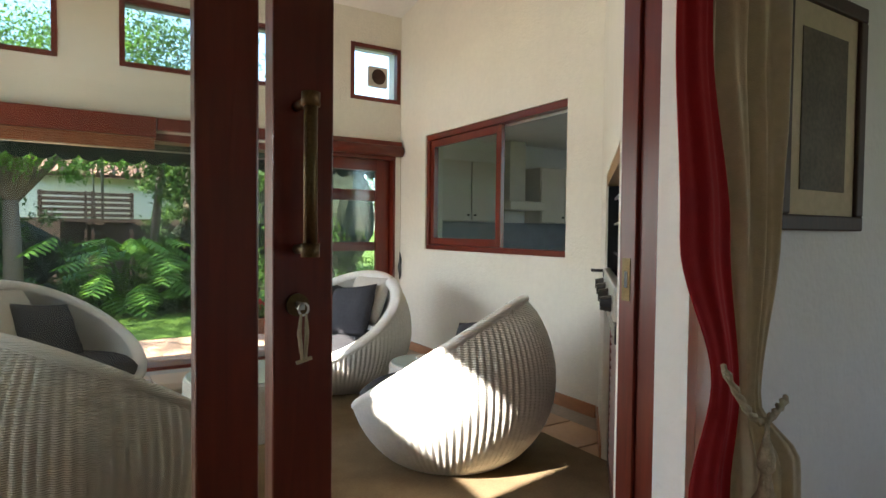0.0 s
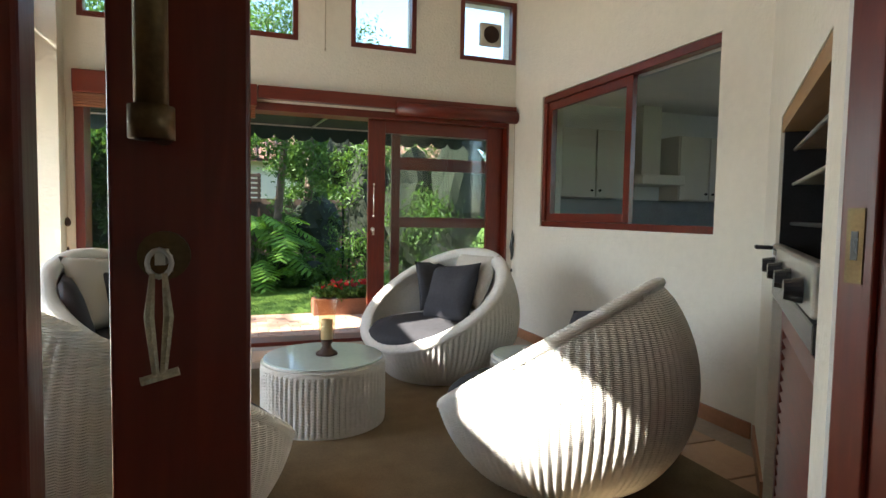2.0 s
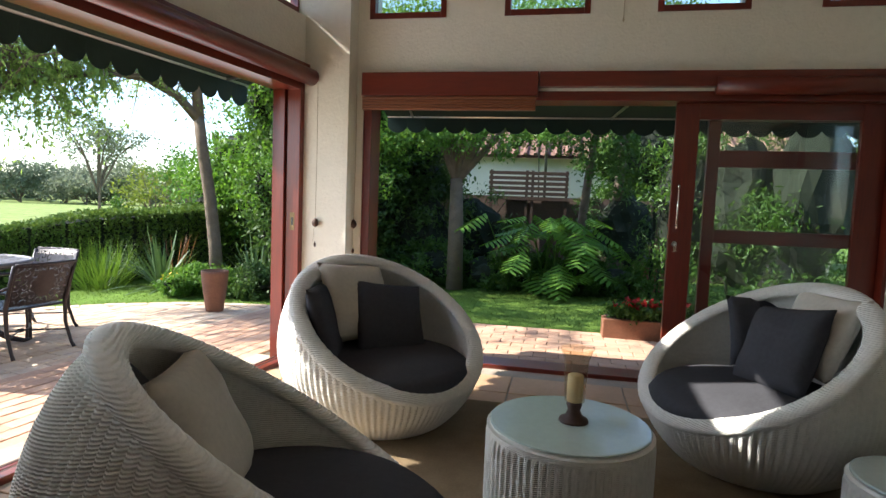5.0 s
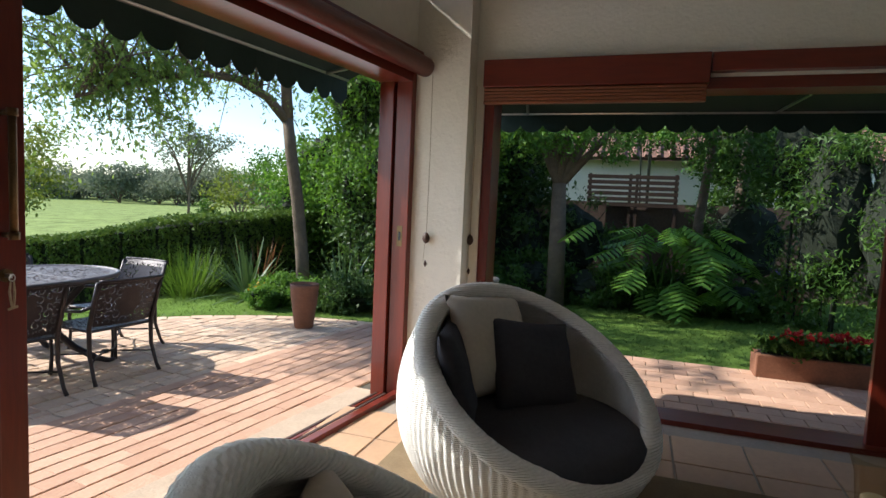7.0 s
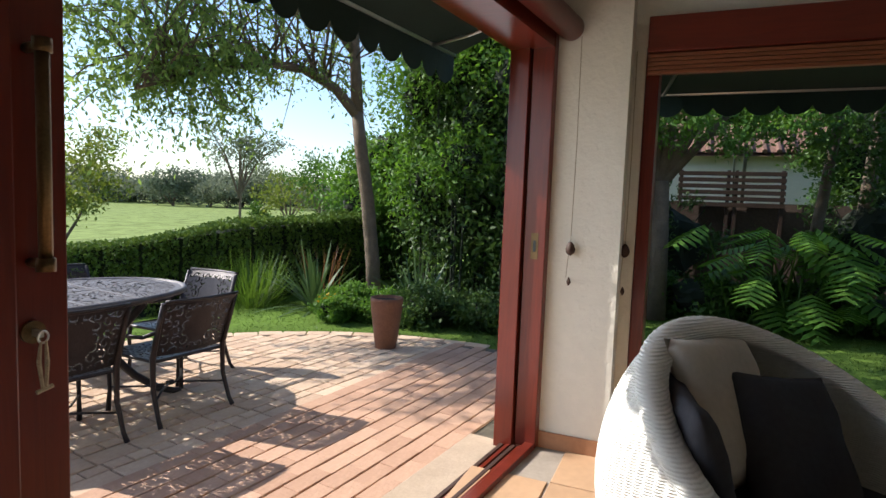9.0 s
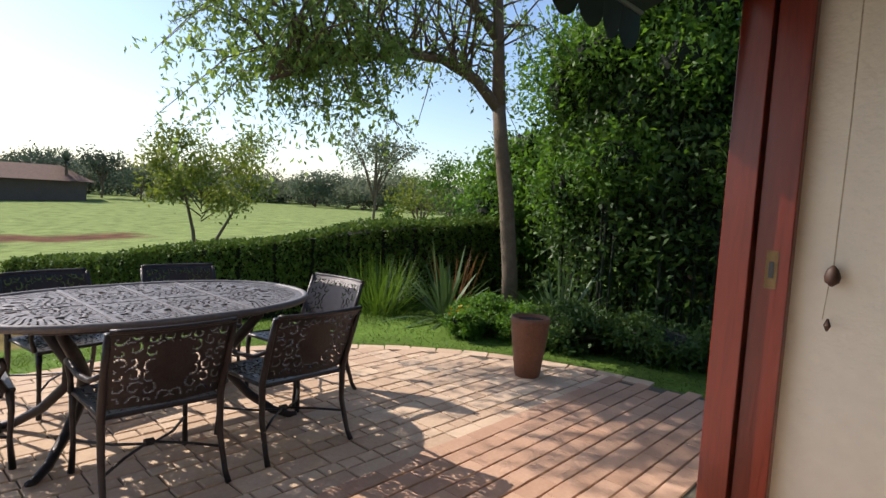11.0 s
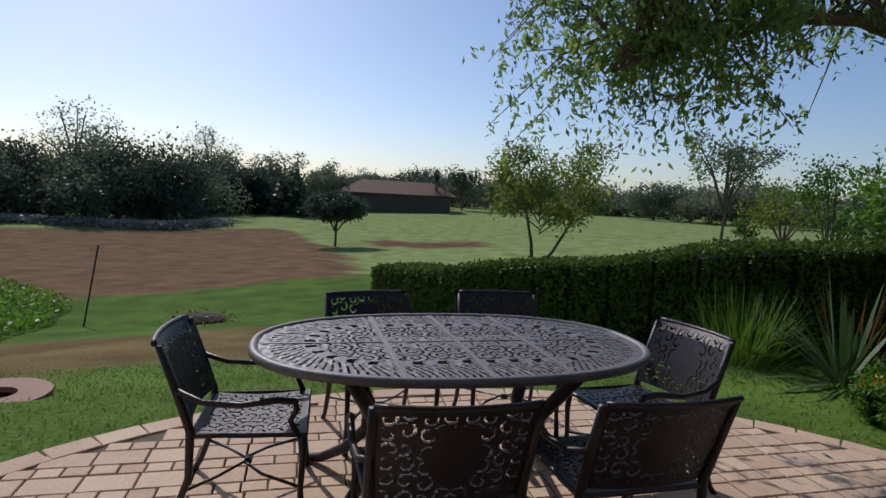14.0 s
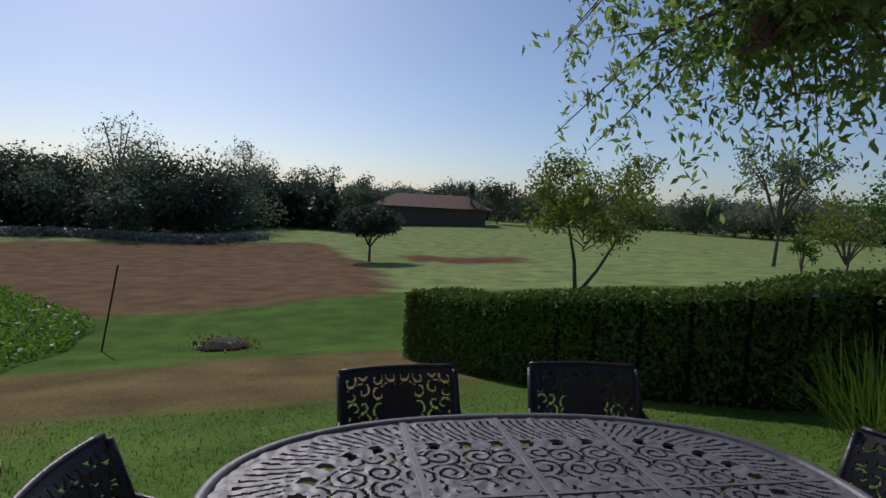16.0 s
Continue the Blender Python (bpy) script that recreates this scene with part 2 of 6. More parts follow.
def wall(name, m, length, thick, z0, z1, holes, mat, label):
    ob = link(name, wall_mesh(length, thick, z0, z1, holes), mat)
    ob.matrix_basis = m
    return tagged(ob, label, "wall", kind="structure")


# ---- plan ----
SKEW = 7.0                                   # the garden-door wall and the terrace are turned by this
FAR_Y, KITCHEN_X, ENTRY_Y = 7.08, 3.42, 2.16
CORNER = Vector((-0.93, 6.90, 0))            # where the garden-door wall meets the pier
LEFT = pose(CORNER.x, CORNER.y, 0, 0, 0, -90 - SKEW)   # its x axis runs along the door wall towards the entry, +y into the garden... 


def left(u, d, z=0.0):
    """A point u along the garden-door wall from the pier, d out towards the terrace."""
    c, s_ = math.cos(radians(SKEW)), math.sin(radians(SKEW))
    return Vector((CORNER.x - s_ * u - c * d, CORNER.y - c * u + s_ * d, z))


def ground_z(x, y):
    """The lawn falls from the terrace to the fairway and rises again behind it."""
    knots = ((-1500, 4.0), (-200, -2.0), (-90, -2.9), (-60, -2.9), (-41, -2.9), (-25, -2.15), (-16, -1.75), (-9, -0.75), (-5.6, -0.12), (-4, -0.07), (400, -0.07))
    z = knots[0][1]
    for (a, za), (b, zb) in zip(knots, knots[1:]):
        if a <= x <= b:
            f = (x - a) / (b - a)
            z = za + (zb - za) * f
    k = min(1, max(0, (-x - 6) / 14))
    return z + k * 0.04 * max(-6, min(40, y - 8))

# ---- setting ----
TOP = 5.4
WIN_X = [(-0.465, 0.159), (0.614, 1.252), (1.726, 2.352), (2.803, 3.41)]
wall("wall_north", pose(-0.60, FAR_Y, 0), KITCHEN_X + 0.62, 0.30, -0.15, 3.75,
     [(0.10, 3.96, -0.2, 2.18)] + [(a + 0.60, b + 0.60, 2.745, 3.36) for a, b in WIN_X], PLASTER, "cream plastered wall with wide garden door and small high windows")
pier = link("wall_pier", boxed(-1.178, -0.56, 6.90, 7.379, -0.15, 3.9), PLASTER)
tagged(pier, "cream plastered pier between two garden doors", "wall", kind="structure")
wall("wall_west", LEFT @ pose(0.001, -0.24, 0), 5.2, 0.24, -0.15, TOP, [(-0.05, 3.9, -0.2, 2.24)] + [(-0.03, 0.63, 2.72, 3.40)] + [(u, u + 0.66, 2.90, 3.44) for u in (0.80, 1.70)] + [(3.57, 4.20, 2.86, 3.64)], PLASTER, "cream plastered wall over the sliding garden doors")
wall("wall_kitchen", pose(KITCHEN_X, 7.36, 0, 0, 0, -90), 3.32, 0.22, -0.15, TOP, [(0.85, 2.965, 1.12, 2.32)], PLASTER, "cream plastered wall with a sliding serving window")
# diagonal wall with the built-in grill
DIAG = Vector((KITCHEN_X, 4.04, 0))
DIAG_END = Vector((1.80, 2.45, 0))
dlen = (DIAG_END - DIAG).length
DA = math.degrees(math.atan2(DIAG_END.y - DIAG.y, DIAG_END.x - DIAG.x))
DM = pose(DIAG.x, DIAG.y, 0, 0, 0, DA)       # x along the wall, +y out of the room
wall("wall_diagonal", DM, dlen, 0.30, -0.15, TOP, [(0.78, 2.04, 0.0, 1.64)], PLASTER, "white plastered diagonal wall around a built-in grill")
niche = link("niche_back", boxed(0.76, 2.06, 0.40, 0.43, -0.1, 1.70), BLACK)
niche.matrix_basis = DM
tagged(niche, "dark back of the grill niche", "wall", kind="structure")
wall("wall_entry", pose(-1.7, ENTRY_Y, 0), 6.6, 0.28, -0.15, TOP, [(0.6, 3.475, -0.2, 2.30)], WHITE, "white plastered wall with a wide sliding door opening")
ceiling = mesh_from("ceiling", [(-2.2, 7.4, 3.66), (3.7, 7.4, 3.66), (3.7, 2.0, 4.75), (-2.2, 2.0, 4.75), (-2.2, 7.4, 3.78), (3.7, 7.4, 3.78), (3.7, 2.0, 4.87), (-2.2, 2.0, 4.87)],
                    [(0, 1, 2, 3), (7, 6, 5, 4), (0, 4, 5, 1), (1, 5, 6, 2), (2, 6, 7, 3), (3, 7, 4, 0)], WHITE)
tagged(ceiling, "sloping white plastered ceiling", "ceiling", kind="structure")
# sitting room behind the entry
for nm, b in (("wall_room_west", (-2.9, -2.7, -3.2, 2.1)),):
    tagged(link(nm, boxed(*b, -0.15, 2.75), WHITE), "plain white plastered room wall", "wall", kind="structure")
tagged(link("ceiling_room", boxed(-2.9, 5.1, -3.4, 2.13, 2.70, 2.85), WHITE), "plain white room ceiling", "ceiling", kind="structure")
# the window here is out of view, added for the room's fill light
wall("wall_room_east", pose(5.1, -3.2, 0, 0, 0, 90), 5.3, 0.2, -0.15, 2.72, [(1.8, 3.4, 0.9, 2.1)], WHITE, "white plastered room wall with an added unseen window")
wall("wall_room_south", pose(-2.9, -3.4, 0), 8.0, 0.2, -0.15, 2.72, [], WHITE, "plain white plastered room wall")
tagged(link("wall_reveal", boxed(1.735, 1.774, 2.161, 2.268, -0.1, 2.30), WHITE), "white plastered reveal of the entry door", "wall", kind="structure")
# kitchen behind the serving window
for nm, b, mt in (("wall_kitchen_east", (6.9, 7.05, 2.6, 8.0, -0.15, 2.7), WHITE), 
                  ("wall_kitchen_south", (3.65, 4.6, 2.6, 2.75, -0.15, 2.7), WHITE), ("wall_kitchen_pantry", (6.2, 7.05, 2.6, 2.75, -0.15, 2.7), WHITE), ("ceiling_kitchen", (3.643, 7.05, 2.6, 8.05, 2.6, 2.75), WHITE), ("floor_kitchen", (3.645, 7.05, 2.6, 8.05, -0.15, 0.0), TILE)):
    tagged(link(nm, boxed(*b), mt), "plain kitchen surface behind the serving window", nm.split("_")[0], kind="structure")
wall("wall_kitchen_north", pose(3.65, 7.9, 0), 3.4, 0.15, -0.15, 2.7, [], WHITE, "plain kitchen wall behind the cabinets")
bm = bmesh.new()
bm.faces.new([bm.verts.new((p[0], p[1], -0.12)) for p in ((5.1, -3.4), (5.1, 7.375), (-0.6, 7.375), tuple(left(-0.1, 0.06))[:2], tuple(left(4.6, 0.06))[:2], (-2.9, 2.3), (-2.9, -3.4))])
r = bmesh.ops.extrude_face_region(bm, geom=list(bm.faces))
bmesh.ops.translate(bm, vec=(0, 0, 0.112), verts=[v for v in r["geom"] if isinstance(v, bmesh.types.BMVert)])
bmesh.ops.recalc_face_normals(bm, faces=bm.faces)
floor = link("floor", bm, GROUT)
tagged(floor, "terracotta tiled floor with grey joints", "floor", kind="structure")

# ground: one sheet to the horizon
GROUND = material("lawn and fairway", (0.08, 0.16, 0.03), 0.9)
xs = [-1500, -700, -300, -200, -150, -120] + [-100 + 2.5 * i for i in range(28)] + [-30 + 0.75 * i for i in range(46)] + [5, 8, 12, 20, 40, 100, 400, 1500]
ys = [-1500, -600, -200, -90, -60] + [-45 + 3 * i for i in range(11)] + [-13 + 1.0 * i for i in range(40)] + [28 + 4 * i for i in range(16)] + [110, 150, 250, 600, 1500]
gv = [(x, y, ground_z(x, y) - 0.035 + 0.03 * noise.noise((x * 0.4, y * 0.4, 0)) * min(1, max(0, (-x - 6) / 4))) for y in ys for x in xs]
W = len(xs)
gf = [(j * W + i, j * W + i + 1, (j + 1) * W + i + 1, (j + 1) * W + i) for j in range(len(ys) - 1) for i in range(W - 1)
      if not (xs[i] > -1.2 and xs[i + 1] < 5.0 and ys[j] > -3.5 and ys[j + 1] < 7.3)]
ground = mesh_from("ground", gv, gf, GROUND, smooth=True)
tagged(ground, "mown lawn falling to a fairway with dry and bare patches", "lawn", kind="structure")

# ---- terrace ----
TC, TR = Vector((-2.15, 5.95)), 3.05


def in_terrace(x, y):
    if (Vector((x, y)) - TC).length < TR - 0.06:
        return True
    return (-2.6 < x < 4.6 and 7.2 < y < 8.93) or (-2.3 < x < -0.7 and 1.0 < y < 8.9)


bm = bmesh.new()
ring = [TC + Vector((math.cos(a), math.sin(a))) * TR for a in [radians(90 + 2 * i) for i in range(0, 111)]]
pts = [(4.6, 9.0), (-2.15, 9.0)] + [tuple(p) for p in ring[1:]] + [(-1.0, 1.6), (-0.95, 6.8), (-0.95, 7.37), (4.6, 7.37)]
f = bm.faces.new([bm.verts.new((x, y, -0.10)) for x, y in pts])
r = bmesh.ops.extrude_face_region(bm, geom=[f])
bmesh.ops.translate(bm, vec=(0, 0, 0.045), verts=[v for v in r["geom"] if isinstance(v, bmesh.types.BMVert)])
terrace = link("pavement", bm, JOINT)
tagged(terrace, "terrace paved with weathered terracotta clay bricks", "terrace", kind="structure")

# ---- wicker egg chairs ----
WICKER = material("white woven wicker", (0.80, 0.785, 0.73), 0.6, vary=0.10, scale=6.0, spec=0.3)


def weave(m):
    t, b = m.node_tree, m.node_tree.nodes["Principled BSDF"]
    n, l = t.nodes.new, t.links.new
    co, wv, bp = n("ShaderNodeTexCoord"), n("ShaderNodeTexWave"), n("ShaderNodeBump")
    wv.bands_direction = "Z"
    wv.inputs["Scale"].default_value, wv.inputs["Distortion"].default_value, wv.inputs["Detail Scale"].default_value = 40.0, 0.9, 6.0
    bp.inputs["Strength"].default_value, bp.inputs["Distance"].default_value = 0.8, 0.005
    l(co.outputs["Object"], wv.inputs["Vector"])
    l(wv.outputs["Fac"], bp.inputs["Height"])
    l(bp.outputs["Normal"], b.inputs["Normal"])


weave(WICKER)
EGG_R, EGG_C, EGG_TILT, EGG_Z0 = 0.593, 0.452, 0.632, 0.625


def egg_radius(z):
    return math.sqrt(max(0.01, EGG_R ** 2 - ((z - EGG_C) * (0.912 if z > EGG_C else 1.044)) ** 2))


def egg_rim(phi, shrink=0.0):
    """Height at which the tilted opening cuts the bowl in the direction phi (0 is the front)."""
    z = 0.5
    for _ in range(40):
        z = 0.5 * z + 0.5 * (EGG_Z0 - EGG_TILT * math.cos(phi) * (egg_radius(z) - shrink))
    return z


def egg_chair():
    base = thing("egg_chair", Matrix(), "white woven wicker egg armchair on the rug", "armchair", "wicker egg chairs")
    ribs, rows = 96, 16
    seg = ribs * 4
    verts, faces = [], []
    for i in range(seg):
        phi = i * math.tau / seg
        zr = egg_rim(phi)
        rib = (0.0, 0.009, 0.0125, 0.009)[i % 4]
        for k in range(rows + 1):
            z = zr * k / rows
            r = egg_radius(z) + rib * (1 if 0 < k < rows else 0.4)
            verts.append((r * math.cos(phi), r * math.sin(phi), z))
    for i in range(seg):
        a, b = i * (rows + 1), ((i + 1) % seg) * (rows + 1)
        faces += [(a + k, b + k, b + k + 1, a + k + 1) for k in range(rows)]
    mesh_from("shell", verts, faces, WICKER, base, smooth=True)
    verts, faces = [], []
    seg = 128
    for i in range(seg):
        phi = i * math.tau / seg
        zr = egg_rim(phi)
        for k in range(rows + 1):
            z = 0.22 + (zr - 0.22) * k / rows
            r = egg_radius(z) - 0.075 + (0.006 if i % 2 else 0)
            verts.append((r * math.cos(phi), r * math.sin(phi), z))
    for i in range(seg):
        a, b = i * (rows + 1), ((i + 1) % seg) * (rows + 1)
        faces += [(b + k, a + k, a + k + 1, b + k + 1) for k in range(rows)]
    verts.append((0, 0, 0.22))
    faces += [(len(verts) - 1, i * (rows + 1), ((i + 1) % seg) * (rows + 1)) for i in range(seg)]
    mesh_from("lining", verts, faces, WICKER, base, smooth=True)
    # rolled lip, wider than thick
    bm = bmesh.new()
    rings = []
    seg, cs = 144, 12
    for i in range(seg):
        phi = i * math.tau / seg
        zr = egg_rim(phi)
        r = egg_radius(zr) - 0.036
        n_up = Vector((EGG_TILT * math.cos(0) * 1.0, 0, 1)).normalized()
        out = Vector((math.cos(phi), math.sin(phi), -EGG_TILT * math.cos(phi))).normalized()
        c = Vector((r * math.cos(phi), r * math.sin(phi), zr))
        wob = 1.0 + 0.05 * (i % 2)
        rings.append([bm.verts.new(c + out * (0.052 * wob * math.cos(q)) + n_up * (0.03 * wob * math.sin(q))) for q in (k * math.tau / cs for k in range(cs))])
    for i in range(seg):
        A, B = rings[i], rings[(i + 1) % seg]
        for k in range(cs):
            bm.faces.new((A[k], B[k], B[(k + 1) % cs], A[(k + 1) % cs]))
    part("lip", bm, WICKER, base, "", True)
    # round seat cushion, thick and slightly domed
    prof = [(0.02, 0.20), (0.36, 0.20), (0.44, 0.225), (0.475, 0.27), (0.475, 0.315), (0.43, 0.35), (0.28, 0.372), (0.02, 0.378)]
    seat = part("seat_cushion", lathe(prof, 48), CUSHION, base, "charcoal cloth seat cushion", True)
    seat.matrix_basis = pose(0.06, 0, 0.04, 0, 2, 0)
    return base


def pillow(name, m, size, thick, mat, label):
    n = 14
    bm = bmesh.new()
    grid = {}
    for s_ in (1, -1):
        for i in range(n + 1):
            for j in range(n + 1):
                u, v = i / n * 2 - 1, j / n * 2 - 1
                edge = i in (0, n) or j in (0, n)
                if edge and s_ < 0:
                    continue
                puff = (max(0, 1 - u ** 4) * max(0, 1 - v ** 4)) ** 0.6
                w = 0.012 * noise.noise((u * 2.2, v * 2.2, s_ * 3.0 + size * 9))
                x = u * size / 2 * (1 - 0.06 * (1 - v * v) * (abs(u) ** 2))
                y = v * size / 2 * (1 - 0.06 * (1 - u * u) * (abs(v) ** 2))
                grid[s_, i, j] = bm.verts.new((x, y, s_ * thick / 2 * puff + w * (0 if edge else 1)))
    g = lambda s_, i, j: grid.get((s_, i, j)) or grid[1, i, j]
    for i in range(n):
        for j in range(n):
            bm.faces.new((g(1, i, j), g(1, i + 1, j), g(1, i + 1, j + 1), g(1, i, j + 1)))
            bm.faces.new((g(-1, i, j), g(-1, i, j + 1), g(-1, i + 1, j + 1), g(-1, i + 1, j)))
    ob = link(name, bm, mat, smooth=True)
    ob.matrix_basis = m
    return tagged(ob, label, "cushion", "scatter cushions")


first_egg = egg_chair()
EGGS = [(2.172, 5.77, 204.6), (0.124, 5.79, -37.4), (2.178, 4.03, 130.7), (0.35, 4.01, 34.0)]
for i, (ex, ey, ea) in enumerate(EGGS):
    m = pose(ex, ey, 0.016, 0, 0, ea)
    if i == 0:
        first_egg.matrix_basis = m
    else:
        copy_thing(first_egg, m)
    # cushions lean on the back of the bowl
    if i == 0:
        pillow("scatter_cushion", m @ pose(-0.10, 0.02, 0.60, 64, 0, 88) @ pose(0, 0, 0, 0, 0, 8), 0.48, 0.15, CUSHION, "charcoal cloth scatter cushion leaning in the chair")
        pillow("scatter_cushion", m @ pose(-0.27, 0.06, 0.69, 64, 0, 84), 0.46, 0.12, LINEN, "off-white linen scatter cushion behind the dark one")
        pillow("scatter_cushion", m @ pose(-0.27, -0.30, 0.62, 76, 0, 170), 0.40, 0.09, CUSHION, "charcoal cloth scatter cushion at the side of the bowl")
    elif i == 1:
        pillow("scatter_cushion", m @ pose(-0.10, 0.12, 0.565, 60, 0, 84) @ pose(0, 0, 0, 0, 0, -9), 0.47, 0.15, CUSHION, "charcoal cloth scatter cushion leaning in the chair")
        pillow("scatter_cushion", m @ pose(-0.24, -0.03, 0.66, 66, 0, 98) @ pose(0, 0, 0, 0, 0, -4), 0.50, 0.13, LINEN, "off-white linen scatter cushion behind the dark one")
        pillow("scatter_cushion", m @ pose(-0.13, -0.31, 0.58, 72, 0, 140), 0.46, 0.11, CUSHION, "charcoal cloth scatter cushion at the side of the bowl")
    elif i == 3:
        pillow("scatter_cushion", m @ pose(-0.17, 0.19, 0.58, 64, 0, 76), 0.46, 0.14, LINEN, "off-white linen scatter cushion leaning in the chair")
        pillow("scatter_cushion", m @ pose(-0.30, 0.0, 0.63, 62, 0, 94), 0.44, 0.12, CUSHION, "charcoal cloth scatter cushion behind the linen one")
    else:
        pillow("scatter_cushion", m @ pose(-0.30, 0.02, 0.68, 64, 0, 90), 0.46, 0.13, LINEN, "off-white linen scatter cushion leaning in the chair")
        pillow("scatter_cushion", m @ pose(-0.26, -0.20, 0.70, 62, 0, 105) @ pose(0, 0, 0, 0, 0, 14), 0.42, 0.12, CUSHION, "charcoal cloth scatter cushion leaning in the chair")
        pillow("scatter_cushion", m @ pose(-0.06, -0.33, 0.54, 66, 0, 145) @ pose(0, 0, 0, 0, 0, 14), 0.40, 0.12, CUSHION, "charcoal cloth scatter cushion leaning in the chair")



def wicker_drum(name, m, r, h, label, group=""):
    base = thing(name, m, label, "table", group)
    ribs = int(r * 200)
    seg = ribs * 3
    verts, faces = [], []
    levels = [0.0, 0.02, 0.06, h * 0.5, h - 0.05, h - 0.03, h - 0.01, h]
    for i in range(seg):
        phi = i * math.tau / seg
        for k, z in enumerate(levels):
            rr = r + ((0.0, 0.011, 0.011)[i % 3] if 0 < k < 5 else 0.008 if k < 7 else -0.03)
            verts.append((rr * math.cos(phi), rr * math.sin(phi), z))
    L = len(levels)
    for i in range(seg):
        a, b = i * L, ((i + 1) % seg) * L
        faces += [(a + k, b + k, b + k + 1, a + k + 1) for k in range(L - 1)]
    faces.append(tuple(i * L + L - 1 for i in range(seg)))
    mesh_from("drum", verts, faces, WICKER, base)
    top = part("glass_top", lathe([(r - 0.012, h + 0.001), (r - 0.006, h + 0.004), (r - 0.006, h + 0.009), (r - 0.012, h + 0.012)], 64), TOPGLASS, base, "pale green glass top")
    return base


TOPGLASS = material("pale green glass top", (0.50, 0.60, 0.57), 0.06, vary=0.06, scale=4, spec=0.8)
wicker_drum("coffee_table", pose(1.205, 5.03, 0.016), 0.345, 0.36, "round white wicker coffee table with a glass top")
wicker_drum("side_table", pose(2.52, 4.96, 0.016), 0.25, 0.30, "small round white wicker side table with glass top")

# ---- rug ----
RUG = material("brown sisal rug", (0.20, 0.145, 0.085), 0.95, vary=0.18, scale=8, bump=0.5, bump_scale=180, spec=0.1)
rug = link("rug", boxed(-0.62, 2.86, 2.95, 6.25, -0.004, 0.015, bevel=0.004), RUG)
tagged(rug, "flat brown woven sisal rug under the wicker chairs", "rug")


# ---- joinery ----
CREAM_CLOTH = material("beige curtain cloth", (0.56, 0.47, 0.33), 0.9, vary=0.12, scale=4, bump=0.2, bump_scale=250, spec=0.15)
RED_CLOTH = material("deep red curtain cloth", (0.36, 0.018, 0.022), 0.85, vary=0.12, scale=4, bump=0.2, bump_scale=250, spec=0.2)
ROPE = material("twisted beige cord", (0.42, 0.36, 0.25), 0.9, vary=0.3, scale=60, bump=0.6, bump_scale=120)
DARKWOOD = wood("dark brown wood", (0.03, 0.012, 0.007), (0.065, 0.027, 0.015), 0.62)
PALECAB = material("pale kitchen cabinet paint", (0.62, 0.57, 0.48), 0.5, vary=0.05)
SPLASH = material("grey kitchen splashback", (0.26, 0.28, 0.30), 0.3, vary=0.15)


def pane(name, x0, x1, y0, y1, z0, z1, parent, mat=GLASS, m=None):
    p = part(name, boxed(x0, x1, y0, y1, z0, z1, m=m), mat, parent)
    p.visible_shadow = False
    return p


def bar_handle(parent, m, z0, z1, mat, reach=0.055, r=0.012):
    """A straight pull handle on two stand-offs; y points away from the leaf."""
    bm = tubed([m @ Vector((0, reach, z0 - 0.012)), m @ Vector((0, reach, z1 + 0.012))], r, 12)
    for z in (z0, z1):
        tube(bm, [m @ Vector((0, -0.002, z)), m @ Vector((0, reach, z))], r * 0.75, 10)
        tube(bm, [m @ Vector((0, reach, z - 0.012)), m @ Vector((0, reach, z + 0.012))], r * 1.35, 12)
    return part("handle", bm, mat, parent, "aged brass pull handle" if mat is BRASS else "pale metal pull handle", True)


def keyhole(parent, m, z, mat, tag=0.0):
    bm = tubed([m @ Vector((0, -0.001, z)), m @ Vector((0, 0.008, z))], 0.021, 20)
    lock = part("escutcheon", bm, mat, parent, "round brass lock plate")
    bm = boxed(-0.004, 0.004, 0.006, 0.035, z - 0.006, z + 0.006, m=m)
    tube(bm, [m @ Vector((0.009 * math.cos(a), 0.04, z - 0.004 + 0.011 * math.sin(a))) for a in (k * math.tau / 12 for k in range(12))], 0.0022, 6, True)
    part("key", bm, STEEL, lock, "small steel key")
    if tag:
        bm = bmesh.new()
        for s_ in (-0.004, 0.005):
            tube(bm, [m @ Vector((s_, 0.042, z - 0.012)), m @ Vector((s_ * 1.6, 0.040, z - tag * 0.5)), m @ Vector((s_ * 0.6, 0.043, z - tag))], [0.0022, 0.0042, 0.003], 6)
        tube(bm, [m @ Vector((-0.014, 0.043, z - tag + 0.003)), m @ Vector((0.014, 0.043, z - tag - 0.004))], 0.004, 6)
        part("ribbon", bm, ROPE, lock, "knotted beige key ribbon")


